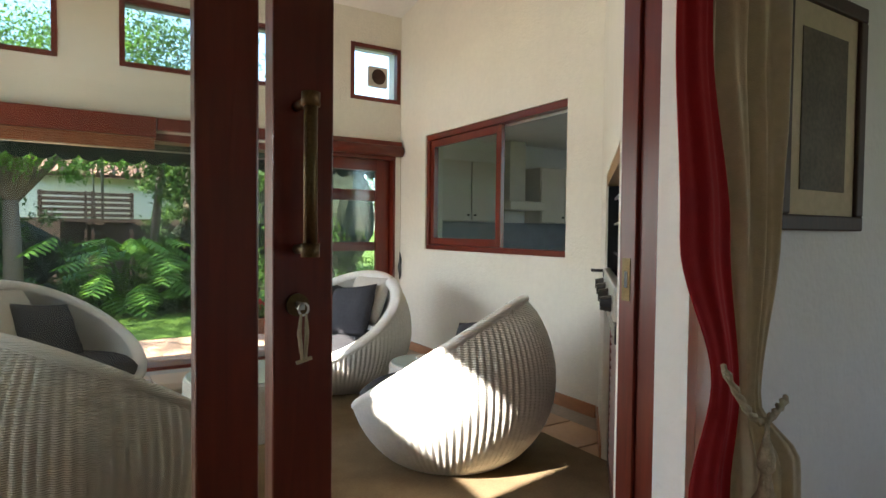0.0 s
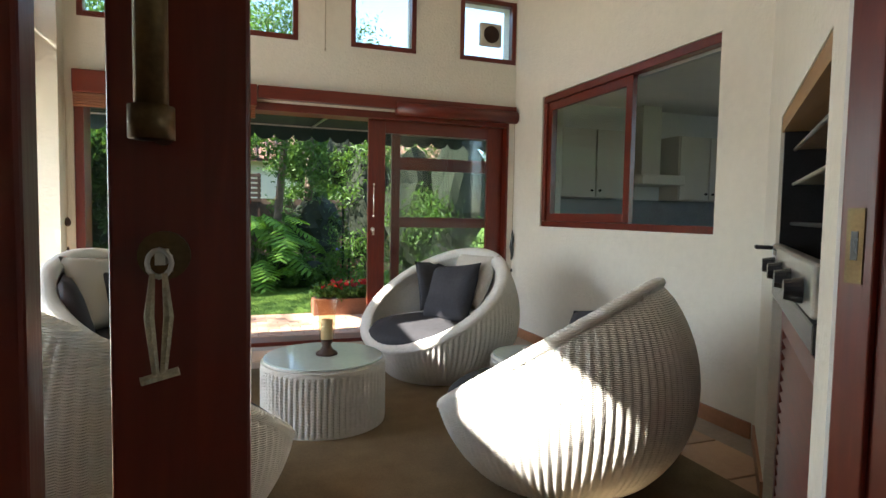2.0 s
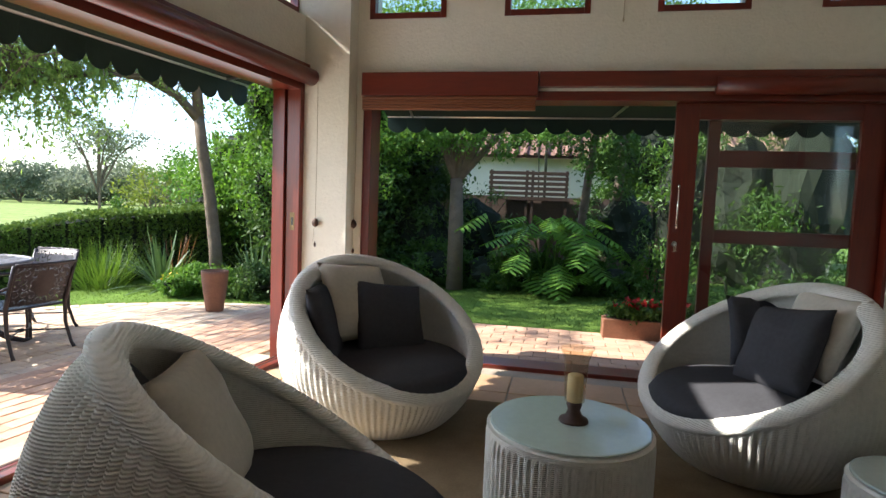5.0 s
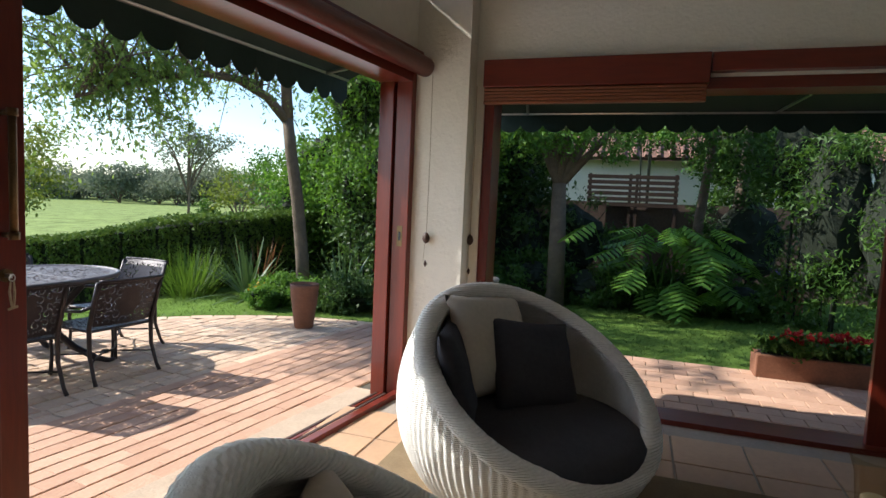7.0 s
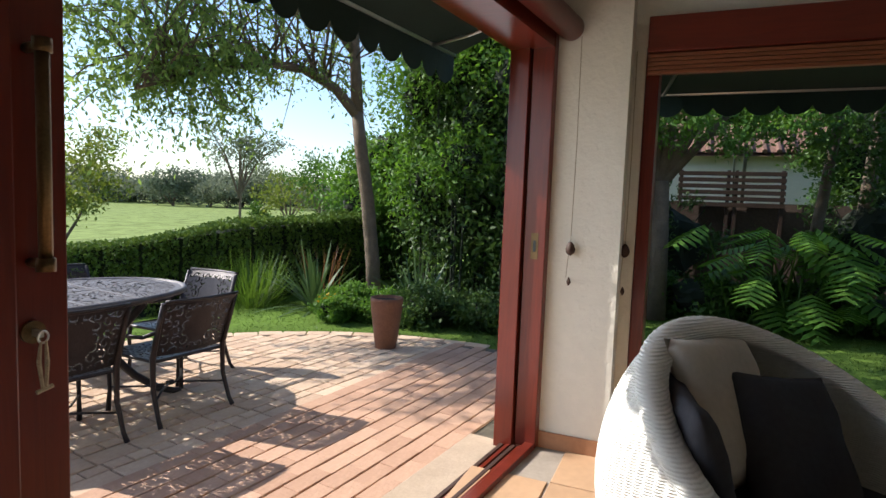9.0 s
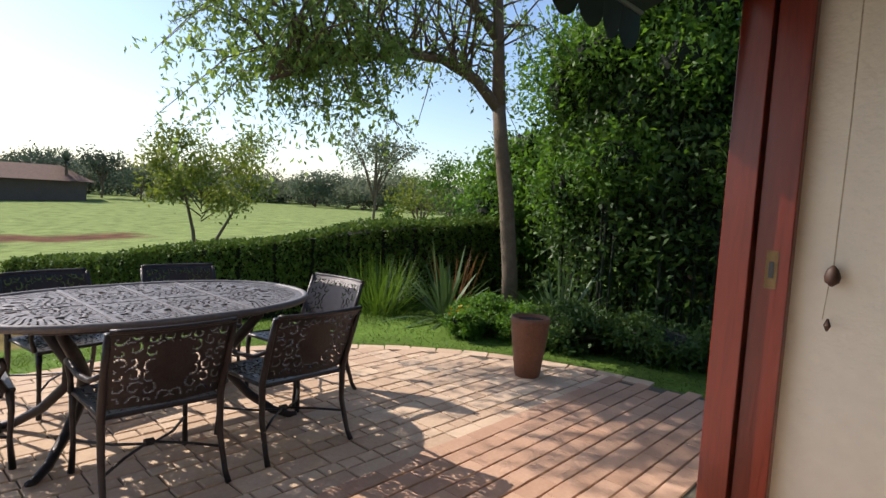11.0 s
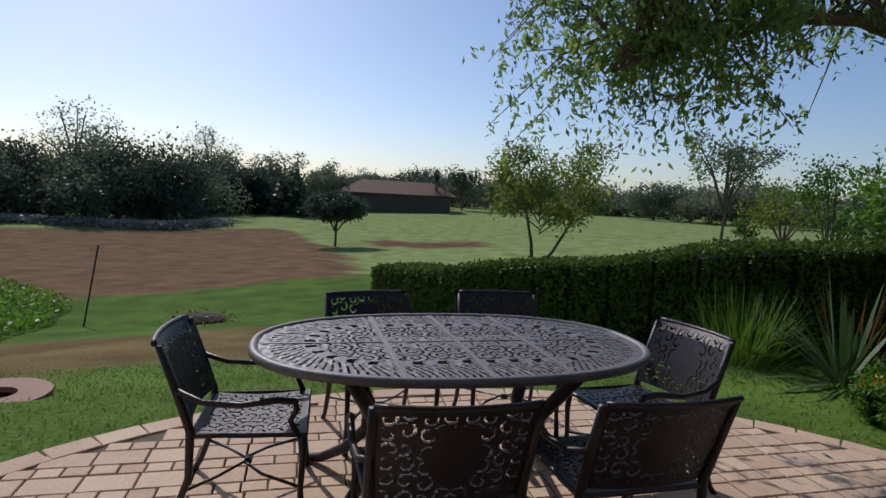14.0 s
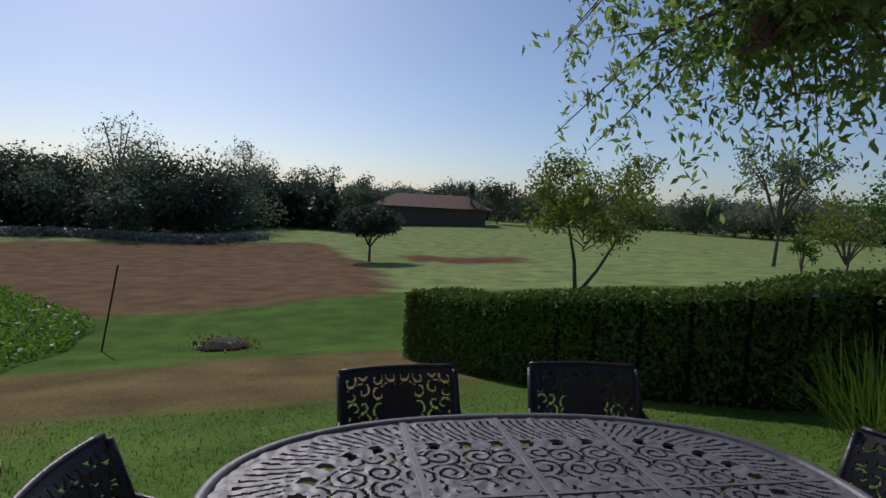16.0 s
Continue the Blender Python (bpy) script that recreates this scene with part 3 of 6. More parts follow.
def door_leaf(name, x0, x1, y0, y1, top, stile, label, m=Matrix(), rails=(), right_stile=None, bottom=0.20, parent_group="", glass_mat=TINTED):
    d = thing(name, m, label, "door", parent_group, "structure")
    rs = right_stile or stile
    part("stile", boxed(x0, x0 + stile, y0, y1, 0.012, top, bevel=0.004), MAHOGANY, d)
    part("stile", boxed(x1 - rs, x1, y0, y1, 0.012, top, bevel=0.004), MAHOGANY, d)
    part("rail", boxed(x0 + stile, x1 - rs, y0 + 0.002, y1 - 0.002, top - 0.12, top), MAHOGANY_X, d)
    part("rail", boxed(x0 + stile, x1 - rs, y0 + 0.002, y1 - 0.002, 0.012, bottom), MAHOGANY_X, d)
    for a, b in rails:
        part("rail", boxed(x0 + stile, x1 - rs, y0 + 0.002, y1 - 0.002, a, b, bevel=0.003), MAHOGANY_X, d)
    ym = (y0 + y1) / 2
    zs = [bottom, *[v for r_ in rails for v in r_], top - 0.12]
    for a, b in zip(zs[::2], zs[1::2]):
        pane("pane", x0 + stile, x1 - rs, ym - 0.003, ym + 0.003, a, b, d, glass_mat)
    return d


# entry: two leaves slid aside
leaf_a = door_leaf("door_1", -0.62, 0.587, 2.166, 2.208, 2.24, 0.10, "red mahogany sliding glass door slid open")
leaf_b = door_leaf("door_2", -0.48, 0.743, 2.232, 2.288, 2.24, 0.115, "red mahogany sliding glass door with brass pull handle")
near_face, far_face = pose(0.672, 2.232, 0, 0, 0, 180), pose(0.672, 2.288, 0)
bar_handle(leaf_b, near_face, 1.275, 1.535, BRASS, 0.075)
bar_handle(leaf_b, far_face, 1.275, 1.535, BRASS)
keyhole(leaf_b, near_face, 1.172, BRASS, 0.095)
jamb = thing("door_frame", Matrix(), "red mahogany frame of the sliding entry door", "door frame", kind="structure")
part("jamb", boxed(1.750, 1.774, 2.270, 2.416, 0, 2.30, bevel=0.004), MAHOGANY, jamb)
part("jamb", boxed(1.736, 1.751, 2.345, 2.405, 0, 2.30, bevel=0.003), MAHOGANY, jamb)
part("jamb", boxed(-1.10, -1.04, 2.17, 2.43, 0, 2.30), MAHOGANY, jamb)
part("head", boxed(-1.04, 1.684, 2.17, 2.43, 2.24, 2.299), MAHOGANY_X, jamb)
part("track", boxed(-1.04, 1.684, 2.17, 2.43, -0.006, 0.010), MAHOGANY_X, jamb)
part("strike_plate", boxed(1.7335, 1.7365, 2.362, 2.392, 1.105, 1.235), BRASS, jamb, "brass strike plate")
part("slot", boxed(1.732, 1.734, 2.371, 2.383, 1.145, 1.195), BLACK, jamb)

# garden doors in the skewed wall; x along the wall, y out of the room
LD = pose(CORNER.x, CORNER.y, 0) @ Matrix(((-math.sin(radians(SKEW)), -math.cos(radians(SKEW)), 0, 0), (-math.cos(radians(SKEW)), math.sin(radians(SKEW)), 0, 0), (0, 0, 1, 0), (0, 0, 0, 1)))


def lbox(u0, u1, d0, d1, z0, z1, bevel=0.0):
    bm = boxed(u0, u1, d0, d1, z0, z1, bevel=bevel)
    bmesh.ops.transform(bm, matrix=LD, verts=bm.verts)
    bmesh.ops.recalc_face_normals(bm, faces=bm.faces)
    return bm


gframe = thing("garden_door_frame", Matrix(), "red mahogany frame of the sliding garden doors", "door frame", kind="structure")
part("jamb", lbox(0.004, 0.062, -0.004, 0.115, 0, 2.24, 0.004), MAHOGANY, gframe)
part("jamb", lbox(0.004, 0.085, 0.125, 0.235, -0.03, 2.24, 0.004), MAHOGANY, gframe)
part("jamb", lbox(3.84, 3.90, 0.0, 0.235, -0.03, 2.24), MAHOGANY, gframe)
part("head", lbox(0.06, 3.84, 0.0, 0.235, 2.15, 2.238), MAHOGANY_X, gframe)
part("sill", lbox(0.06, 3.84, 0.0, 0.055, -0.01, 0.028, 0.004), MAHOGANY_X, gframe)
for k, d0 in enumerate((0.062, 0.098, 0.134, 0.170)):
    part("track", lbox(0.085, 3.84, d0, d0 + 0.022, -0.03, 0.008 - 0.004 * k, 0.002), DARKWOOD if k % 2 else MAHOGANY_X, gframe)
part("strike_plate", lbox(0.061, 0.064, 0.035, 0.075, 1.04, 1.18), BRASS, gframe, "brass strike plate")
part("slot", lbox(0.0635, 0.0655, 0.047, 0.063, 1.08, 1.14), BLACK, gframe)
for nm, u0, u1, d0, d1, lab in (("garden_door", 2.385, 3.83, 0.13, 0.18, "red mahogany sliding garden door with brass handle, slid open"), ("garden_door", 2.50, 3.83, 0.065, 0.11, "red mahogany sliding garden door slid behind another")):
    g = thing(nm, Matrix(), lab, "door", "garden sliding doors", "structure")
    part("stile", lbox(u0, u0 + 0.13, d0, d1, 0.012, 2.15, 0.004), MAHOGANY, g)
    part("stile", lbox(u1 - 0.12, u1, d0, d1, 0.012, 2.15, 0.004), MAHOGANY, g)
    part("rail", lbox(u0 + 0.13, u1 - 0.12, d0, d1, 2.03, 2.15), MAHOGANY_X, g)
    part("rail", lbox(u0 + 0.13, u1 - 0.12, d0, d1, 0.012, 0.2), MAHOGANY_X, g)
    gp = part("pane", lbox(u0 + 0.13, u1 - 0.12, (d0 + d1) / 2 - 0.003, (d0 + d1) / 2 + 0.003, 0.2, 2.03), TINTED, g)
    gp.visible_shadow = False
    if u0 < 2.4:
        hm = pose(*left(2.45, d0, 0), 0, 0, -90 - SKEW)
        bar_handle(g, hm, 1.19, 1.575, BRASS)
        keyhole(g, hm, 1.06, BRASS, 0.10)
sill = link("door_sill", lbox(0.0, 3.9, 0.197, 0.42, -0.12, -0.030, 0.006), CEMENT)
tagged(sill, "pale worn cement sill outside the garden door", "sill", kind="structure")

# far garden door: two leaves slid to one side
fframe = thing("north_door_frame", Matrix(), "red mahogany frame of the wide north garden door", "door frame", kind="structure")
part("jamb", boxed(-0.498, -0.43, 7.085, 7.32, 0, 2.18, bevel=0.004), MAHOGANY, fframe)
part("jamb", boxed(3.335, 3.358, 7.085, 7.32, 0, 2.18), MAHOGANY, fframe)
part("head", boxed(-0.43, 3.335, 7.085, 7.32, 2.11, 2.179), MAHOGANY_X, fframe)
part("sill", boxed(-0.43, 3.335, 7.085, 7.33, -0.03, 0.026, bevel=0.004), MAHOGANY_X, fframe)
leaf_n = door_leaf("north_door", 1.92, 3.33, 7.17, 7.215, 2.11, 0.165, "red mahogany sliding glass door of the north opening", right_stile=0.17)
bar_handle(leaf_n, pose(1.965, 7.17, 0, 0, 0, 180), 1.19, 1.49, CHROME, 0.045, 0.007)
keyhole(leaf_n, pose(1.965, 7.17, 0, 0, 0, 180), 1.06, CHROME, 0.05)
door_leaf("north_door", 2.17, 3.33, 7.245, 7.285, 2.11, 0.085, "red mahogany sliding door with cross rails behind another leaf", rails=((1.08, 1.18), (1.65, 1.775)), bottom=0.35)

# small high windows
for i, (a, b) in enumerate(WIN_X):
    w = thing("window", Matrix(), "small square high window in a red mahogany frame", "window", "high windows", "structure")
    for bb in ((a, a + 0.045, 2.745, 3.36), (b - 0.045, b, 2.745, 3.36), (a + 0.045, b - 0.045, 2.745, 2.79), (a + 0.045, b - 0.045, 3.315, 3.36)):
        part("frame_bar", boxed(bb[0], bb[1], 7.072, 7.15, bb[2], bb[3], bevel=0.003), MAHOGANY, w)
    pane("pane", a + 0.045, b - 0.045, 7.12, 7.125, 2.79, 3.315, w)
    if i == 3:
        fan = thing("extractor_fan", pose((a + b) / 2 + 0.03, 7.10, 3.02), "cream square extractor fan set in a window", "fan")
        bm = boxed(-0.12, 0.12, -0.02, 0.03, -0.115, 0.115, bevel=0.02)
        part("housing", bm, LINEN, fan)
        for k in range(5):
            part("ring", tubed([(0.016 * (k + 1) * math.cos(q), -0.024, 0.016 * (k + 1) * math.sin(q)) for q in (j * math.tau / 24 for j in range(24))], 0.005, 6, True), DARKWOOD, fan)
        part("grille", tubed([(0, -0.021, 0), (0, -0.012, 0)], 0.082, 24), DARKWOOD, fan, "round brown grille")
for u, z, h in ((-0.02, 2.745, 0.615), (0.82, 2.915, 0.51), (1.72, 2.915, 0.51)):
    w = thing("window", Matrix(), "small square high window in a red mahogany frame", "window", "high windows", "structure")
    for bb in ((u, u + 0.045, z, z + h), (u + 0.575, u + 0.62, z, z + h), (u + 0.045, u + 0.575, z, z + 0.045), (u + 0.045, u + 0.575, z + h - 0.045, z + h)):
        part("frame_bar", lbox(bb[0], bb[1], 0.06, 0.13, bb[2], bb[3]), MAHOGANY, w)

# serving window to the kitchen
kw = thing("serving_window", Matrix(), "red mahogany sliding serving window, half open", "window", kind="structure")
KY0, KY1, KZ0, KZ1 = 4.395, 6.51, 1.12, 2.32
for bb in ((KY0, KY1, KZ0, KZ0 + 0.05), (KY0, KY1, KZ1 - 0.06, KZ1), (KY1 - 0.055, KY1, KZ0 + 0.05, KZ1 - 0.06)):
    part("frame_bar", boxed(3.435, 3.55, bb[0] + 0.001, bb[1] - 0.001, bb[2] + 0.001, bb[3] - 0.001, bevel=0.004), MAHOGANY, kw)
S0, S1, T0, T1 = 5.245, 6.45, 1.172, 2.258
for bb in ((S0, S0 + 0.075, T0, T1), (S1 - 0.06, S1, T0, T1), (S0 + 0.075, S1 - 0.06, T0, T0 + 0.07), (S0 + 0.075, S1 - 0.06, T1 - 0.07, T1)):
    part("sash_bar", boxed(3.455, 3.495, *bb, bevel=0.003), MAHOGANY, kw)
pane("pane", 3.473, 3.478, S0 + 0.075, S1 - 0.06, T0 + 0.07, T1 - 0.07, kw, TINTED)
part("track", boxed(3.50, 3.535, KY0 + 0.01, S0, KZ1 - 0.085, KZ1 - 0.062), STEEL, kw, "pale sliding track")

# kitchen beyond the serving window
for x0 in (4.25, 5.95):
    c = thing("wall_cabinet", Matrix(), "pale painted kitchen wall cabinet", "cabinet", "kitchen wall cabinets")
    part("body", boxed(x0, x0 + 0.95, 7.56, 7.898, 1.45, 2.25), PALECAB, c)
    for q in (0, 1):
        dr = part("door", boxed(x0 + 0.01 + 0.475 * q, x0 + 0.465 + 0.475 * q, 7.535, 7.558, 1.46, 2.24, bevel=0.004), PALECAB, c)
        kx = x0 + (0.42 if q == 0 else 0.53)
        part("knob", tubed([(kx, 7.535, 1.53), (kx, 7.51, 1.53)], 0.014, 10), BLACK, dr)
hood = thing("cooker_hood", Matrix(), "pale cooker hood under a short chimney", "cooker hood")
part("canopy", boxed(5.27, 5.90, 7.38, 7.898, 1.62, 1.74, bevel=0.012), PALECAB, hood)
part("chimney", boxed(5.44, 5.72, 7.62, 7.898, 1.74, 2.598), PALECAB, hood)
sp = link("splashback", boxed(4.0, 6.89, 7.885, 7.899, 0.9, 1.445), SPLASH)
tagged(sp, "grey tiled kitchen splashback", "splashback", kind="structure")
wt = link("worktop", boxed(4.22, 6.89, 7.30, 7.884, 0.86, 0.90, bevel=0.006), SPLASH)
tagged(wt, "grey kitchen worktop along the wall", "worktop")
bc = link("base_cabinets", boxed(4.24, 6.88, 7.36, 7.884, 0.0, 0.858), PALECAB)
tagged(bc, "pale painted kitchen base cabinets", "cabinet")
ins = link("serving_worktop", boxed(3.643, 4.2, 4.2, 6.7, 1.06, 1.10, bevel=0.006), SPLASH)
tagged(ins, "grey stone counter behind the serving window", "counter")
part("support", boxed(3.645, 4.1, 4.25, 6.65, 0.0, 1.058), PALECAB, ins)

# built-in grill and louvred cupboard in the diagonal wall
grill = thing("built_in_grill", DM, "built-in black and steel gas grill with knobs", "grill")
G0, G1 = 0.80, 2.02
part("lintel", boxed(0.782, 2.038, 0.004, 0.38, 1.575, 1.638), YELLOWWOOD, grill, "yellow-brown wooden lintel")
part("back_panel", boxed(G0, G1, 0.34, 0.38, 0.88, 1.573), SOOT, grill)
for x in (G0, G1 - 0.025):
    part("side_panel", boxed(x, x + 0.025, 0.012, 0.34, 0.88, 1.573), SOOT, grill)
part("firebox_floor", boxed(G0 + 0.025, G1 - 0.025, 0.03, 0.34, 1.02, 1.045), SOOT, grill)
for z in (1.20, 1.36, 1.50):
    bm = tubed([(G0 + 0.03, 0.05, z), (G1 - 0.03, 0.05, z)], 0.007, 8)
    for k in range(22):
        tube(bm, [(G0 + 0.06 + 0.05 * k, 0.05, z), (G0 + 0.06 + 0.05 * k, 0.33, z)], 0.0035, 5)
    part("grate", bm, SOOT if z < 1.3 else STEEL, grill, "blackened cooking grate")
part("control_panel", boxed(G0, G1, -0.012, 0.03, 0.985, 1.115, bevel=0.008), STEEL, grill, "brushed steel control panel")
part("badge", boxed(G0 + 0.10, G0 + 0.22, -0.0145, -0.011, 1.075, 1.10), BLACK, grill)
part("drip_tray", boxed(G0, G1, -0.006, 0.03, 0.90, 0.975, bevel=0.008), BLACK, grill)
for k in range(4):
    kx = G0 + 0.16 + 0.30 * k
    part("knob", tubed([(kx, -0.055, 1.035), (kx, -0.012, 1.035)], [0.026, 0.034], 16), BLACK, grill)
part("lever", tubed([(G0 - 0.02, -0.07, 1.10), (G0 + 0.04, -0.07, 1.10), (G0 + 0.05, -0.012, 1.10)], 0.009, 8), BLACK, grill)
cup = thing("louvred_cupboard", DM, "dark red louvred cupboard door below the grill", "cupboard")
L0, L1 = 0.86, 1.90
part("frame_bar", boxed(L0, L0 + 0.06, 0.03, 0.07, 0.0, 0.85, bevel=0.003), MAHOGANY, cup)
part("frame_bar", boxed(L1 - 0.06, L1, 0.03, 0.07, 0.0, 0.85, bevel=0.003), MAHOGANY, cup)
part("frame_bar", boxed(L0 + 0.06, L1 - 0.06, 0.03, 0.07, 0.78, 0.85), MAHOGANY, cup)
part("frame_bar", boxed(L0 + 0.06, L1 - 0.06, 0.03, 0.07, 0.0, 0.08), MAHOGANY, cup)
for k in range(16):
    z = 0.10 + k * 0.043
    bm = boxed(L0 + 0.06, L1 - 0.06, -0.022, 0.022, -0.004, 0.004)
    bmesh.ops.transform(bm, matrix=pose(0, 0.05, z, 38, 0, 0), verts=bm.verts)
    part("slat", bm, MAHOGANY_X, cup)

# skirting
SKIRT = material("terracotta skirting tile", (0.36, 0.17, 0.085), 0.5, vary=0.15, scale=4)
for nm, bm in (("baseboard", boxed(3.405, 3.42, 4.06, 7.08, -0.005, 0.085)), ("baseboard", boxed(-0.93, -0.56, 6.887, 6.90, -0.005, 0.085)), ("baseboard", boxed(-0.56, -0.50, 7.067, 7.08, -0.005, 0.085))):
    tagged(link(nm, bm, SKIRT), "low terracotta tile skirting", "skirting", kind="structure")
for u0, u1 in ((0.012, 0.78),):
    sk = link("baseboard", boxed(u0, u1, -0.013, 0.0, -0.005, 0.085), SKIRT)
    sk.matrix_basis = DM
    tagged(sk, "low terracotta tile skirting", "skirting", kind="structure")
tagged(link("baseboard", boxed(1.80, 4.9, 2.145, 2.16, 0.0, 0.10), DARKWOOD), "dark wooden skirting board", "skirting", kind="structure")

# ---- blinds ----
nb = thing("wooden_blind", Matrix(), "wide red-brown wooden slat blind, drawn up", "blind")
part("valance", boxed(-0.49, 0.90, 6.99, 7.078, 2.13, 2.31, bevel=0.006), MAHOGANY_X, nb)
for k in range(5):
    part("slat", boxed(-0.485, 0.885, 7.00 + 0.002 * (k % 2), 7.045, 2.022 + 0.021 * k, 2.040 + 0.021 * k, bevel=0.003), BLIND, nb)
nb2 = thing("wooden_blind", Matrix(), "red-brown wooden slat blind rolled up tightly", "blind")
part("valance", boxed(0.905, 3.40, 7.0, 7.078, 2.20, 2.31, bevel=0.006), MAHOGANY_X, nb2)
part("roll", tubed([(2.15, 7.02, 2.205), (3.405, 7.02, 2.205)], 0.062, 20), MAHOGANY_X, nb2, "rolled wooden slats", True)
lb = thing("wooden_blind", Matrix(), "red-brown wooden blind rolled up over the garden doors", "blind")
part("roll", tubed([left(0.02, -0.075, 2.245), left(3.85, -0.075, 2.245)], 0.064, 24), MAHOGANY_X, lb, "rolled wooden slats", True)
part("valance", lbox(0.02, 3.85, -0.06, -0.002, 2.27, 2.345, 0.005), MAHOGANY_X, lb)


def blind_cord(x, y, top, knob, end, label, mat=DARKWOOD):
    c = thing("blind_cord", pose(x, y, 0), label, "cord", "blind cords")
    part("cord", tubed([(0, 0, top), (0.004, 0, (top + knob) / 2), (0, 0, knob)], 0.0025, 6), ROPE, c)
    part("knob", lathe([(0.004, knob - 0.035), (0.022, knob - 0.02), (0.026, knob), (0.018, knob + 0.025), (0.004, knob + 0.04)], 12), mat, c, "dark turned wooden knob", True)
    part("cord", tubed([(-0.008, 0, knob - 0.03), (-0.016, 0, end + 0.02)], 0.002, 6), ROPE, c)
    part("bead", lathe([(0.003, end - 0.02), (0.012, end), (0.003, end + 0.025)], 10), mat, c)
    return c


blind_cord(-0.805, 6.868, 2.20, 1.105, 0.93, "thin blind cord with dark wooden knob on the pier")
blind_cord(-0.545, 7.04, 2.15, 1.10, 0.88, "thin blind cord with dark knob by the door frame")
pc = thing("pull_cord", pose(1.49, 7.072, 0), "thin pale pull cord hanging between the high windows", "cord")
part("cord", tubed([(0, 0, 3.66), (0.003, 0, 3.2), (0, 0, 2.70)], 0.003, 6), ROPE, pc)
part("bead", lathe([(0.003, 2.675), (0.008, 2.69), (0.003, 2.705)], 10), ROPE, pc)
c = thing("blind_cord", pose(3.395, 7.03, 0), "black knotted blind cord hanging by the serving window", "cord", "blind cords")
part("cord", tubed([(0, 0, 2.15), (0.004, 0, 1.6), (0, 0, 1.05)], 0.003, 6), ROPE, c)
part("knot", tubed([(0, 0, 1.07), (0.008, 0, 0.98), (-0.006, 0, 0.90), (0.004, 0, 0.82), (-0.003, 0, 0.76)], [0.006, 0.016, 0.02, 0.016, 0.008], 8), BLACK, c, "black cord bundle", True)
part("bead", lathe([(0.003, 0.63), (0.014, 0.65), (0.003, 0.675)], 10), BLACK, c)

# ---- curtain and picture beside the entry ----
cur = thing("curtain", Matrix(), "beige curtain with deep red edge tied back by a cord", "curtain")


def drape(name, edge0, edge1, folds, depth, y, mat, phase):
    """A hanging sheet; its two edges are given as (height, x) pairs from floor to rod."""
    def at(tab, z):
        for (z0, x0), (z1, x1) in zip(tab, tab[1:]):
            if z0 <= z <= z1:
                f = (z - z0) / (z1 - z0)
                f = f * f * (3 - 2 * f)
                return x0 + (x1 - x0) * f
        return tab[-1][1]
    nu, nz = 64, 60
    verts, faces = [], []
    for k in range(nz + 1):
        z = 0.01 + 2.5 * k / nz
        a, b = at(edge0, z), at(edge1, z)
        for i in range(nu + 1):
            u = i / nu
            amp = depth * min(1.0, (b - a) / 0.3)
            w = amp * math.sin(u * folds * math.tau + phase + 0.5 * math.sin(z * 2)) + 0.3 * amp * math.sin(u * folds * 2.7 * math.tau + z)
            verts.append((a + (b - a) * u, y + w, z))
    for k in range(nz):
        for i in range(nu):
            p = k * (nu + 1) + i
            faces.append((p, p + 1, p + nu + 2, p + nu + 1))
    ob = mesh_from(name, verts, faces, mat, cur, smooth=True)
    md = ob.modifiers.new("thick", "SOLIDIFY")
    md.thickness = 0.004
    return ob


drape("red_edge", [(0, 1.60), (0.65, 1.61), (0.93, 1.69), (1.3, 1.555), (1.8, 1.515), (2.6, 1.50)], [(0, 1.80), (0.65, 1.77), (0.87, 1.80), (1.3, 1.745), (1.8, 1.655), (2.6, 1.62)], 1.3, 0.018, 2.05, RED_CLOTH, 0.4)
drape("cream_cloth", [(0, 1.80), (0.65, 1.77), (0.87, 1.80), (1.3, 1.745), (1.8, 1.655), (2.6, 1.62)], [(0, 2.20), (0.65, 2.12), (0.87, 1.90), (1.3, 1.97), (1.8, 1.99), (2.6, 2.01)], 3.2, 0.026, 2.052, CREAM_CLOTH, 0.0)
bm = bmesh.new()
for s_ in (0, 1):
    tube(bm, [(1.66 + 0.30 * k / 20 + 0.0, 2.0 + 0.006 * math.sin(k * 1.9 + s_ * math.pi) + 0.05 * (k / 20 - 0.45) ** 2, 0.985 - 0.16 * math.sin(min(1, k / 12) * math.pi / 2) + 0.10 * max(0, k / 20 - 0.6) + 0.006 * math.cos(k * 1.9 + s_ * math.pi)) for k in range(21)], 0.0075, 6)
tie = part("tieback", bm, ROPE, cur, "twisted beige tieback cord", True)
bm = lathe([(0.006, 0.30), (0.040, 0.30), (0.036, 0.50), (0.026, 0.58), (0.030, 0.60), (0.034, 0.625), (0.020, 0.65), (0.012, 0.70), (0.022, 0.715), (0.022, 0.74), (0.006, 0.80), (0.005, 0.84)], 20)
bmesh.ops.translate(bm, vec=(1.815, 1.985, 0.0), verts=bm.verts)
part("tassel", bm, ROPE, tie, "long beige tassel", True)
pic = thing("picture", pose(2.13, 2.158, 1.325), "framed brown picture on the white wall", "picture")
for bb in ((0, 0.53, 0, 0.05), (0, 0.53, 0.72, 0.77), (0, 0.05, 0.05, 0.72), (0.48, 0.53, 0.05, 0.72)):
    part("frame_bar", boxed(bb[0], bb[1], -0.028, 0.0, bb[2], bb[3], bevel=0.006), DARKWOOD, pic)
part("mount", boxed(0.05, 0.48, -0.014, -0.006, 0.05, 0.72), CREAM_CLOTH, pic, "beige mount")
part("print", boxed(0.12, 0.41, -0.017, -0.014, 0.13, 0.64), material("dark brown print", (0.10, 0.075, 0.05), 0.7, vary=0.5, scale=6), pic, "dark brown faded print")

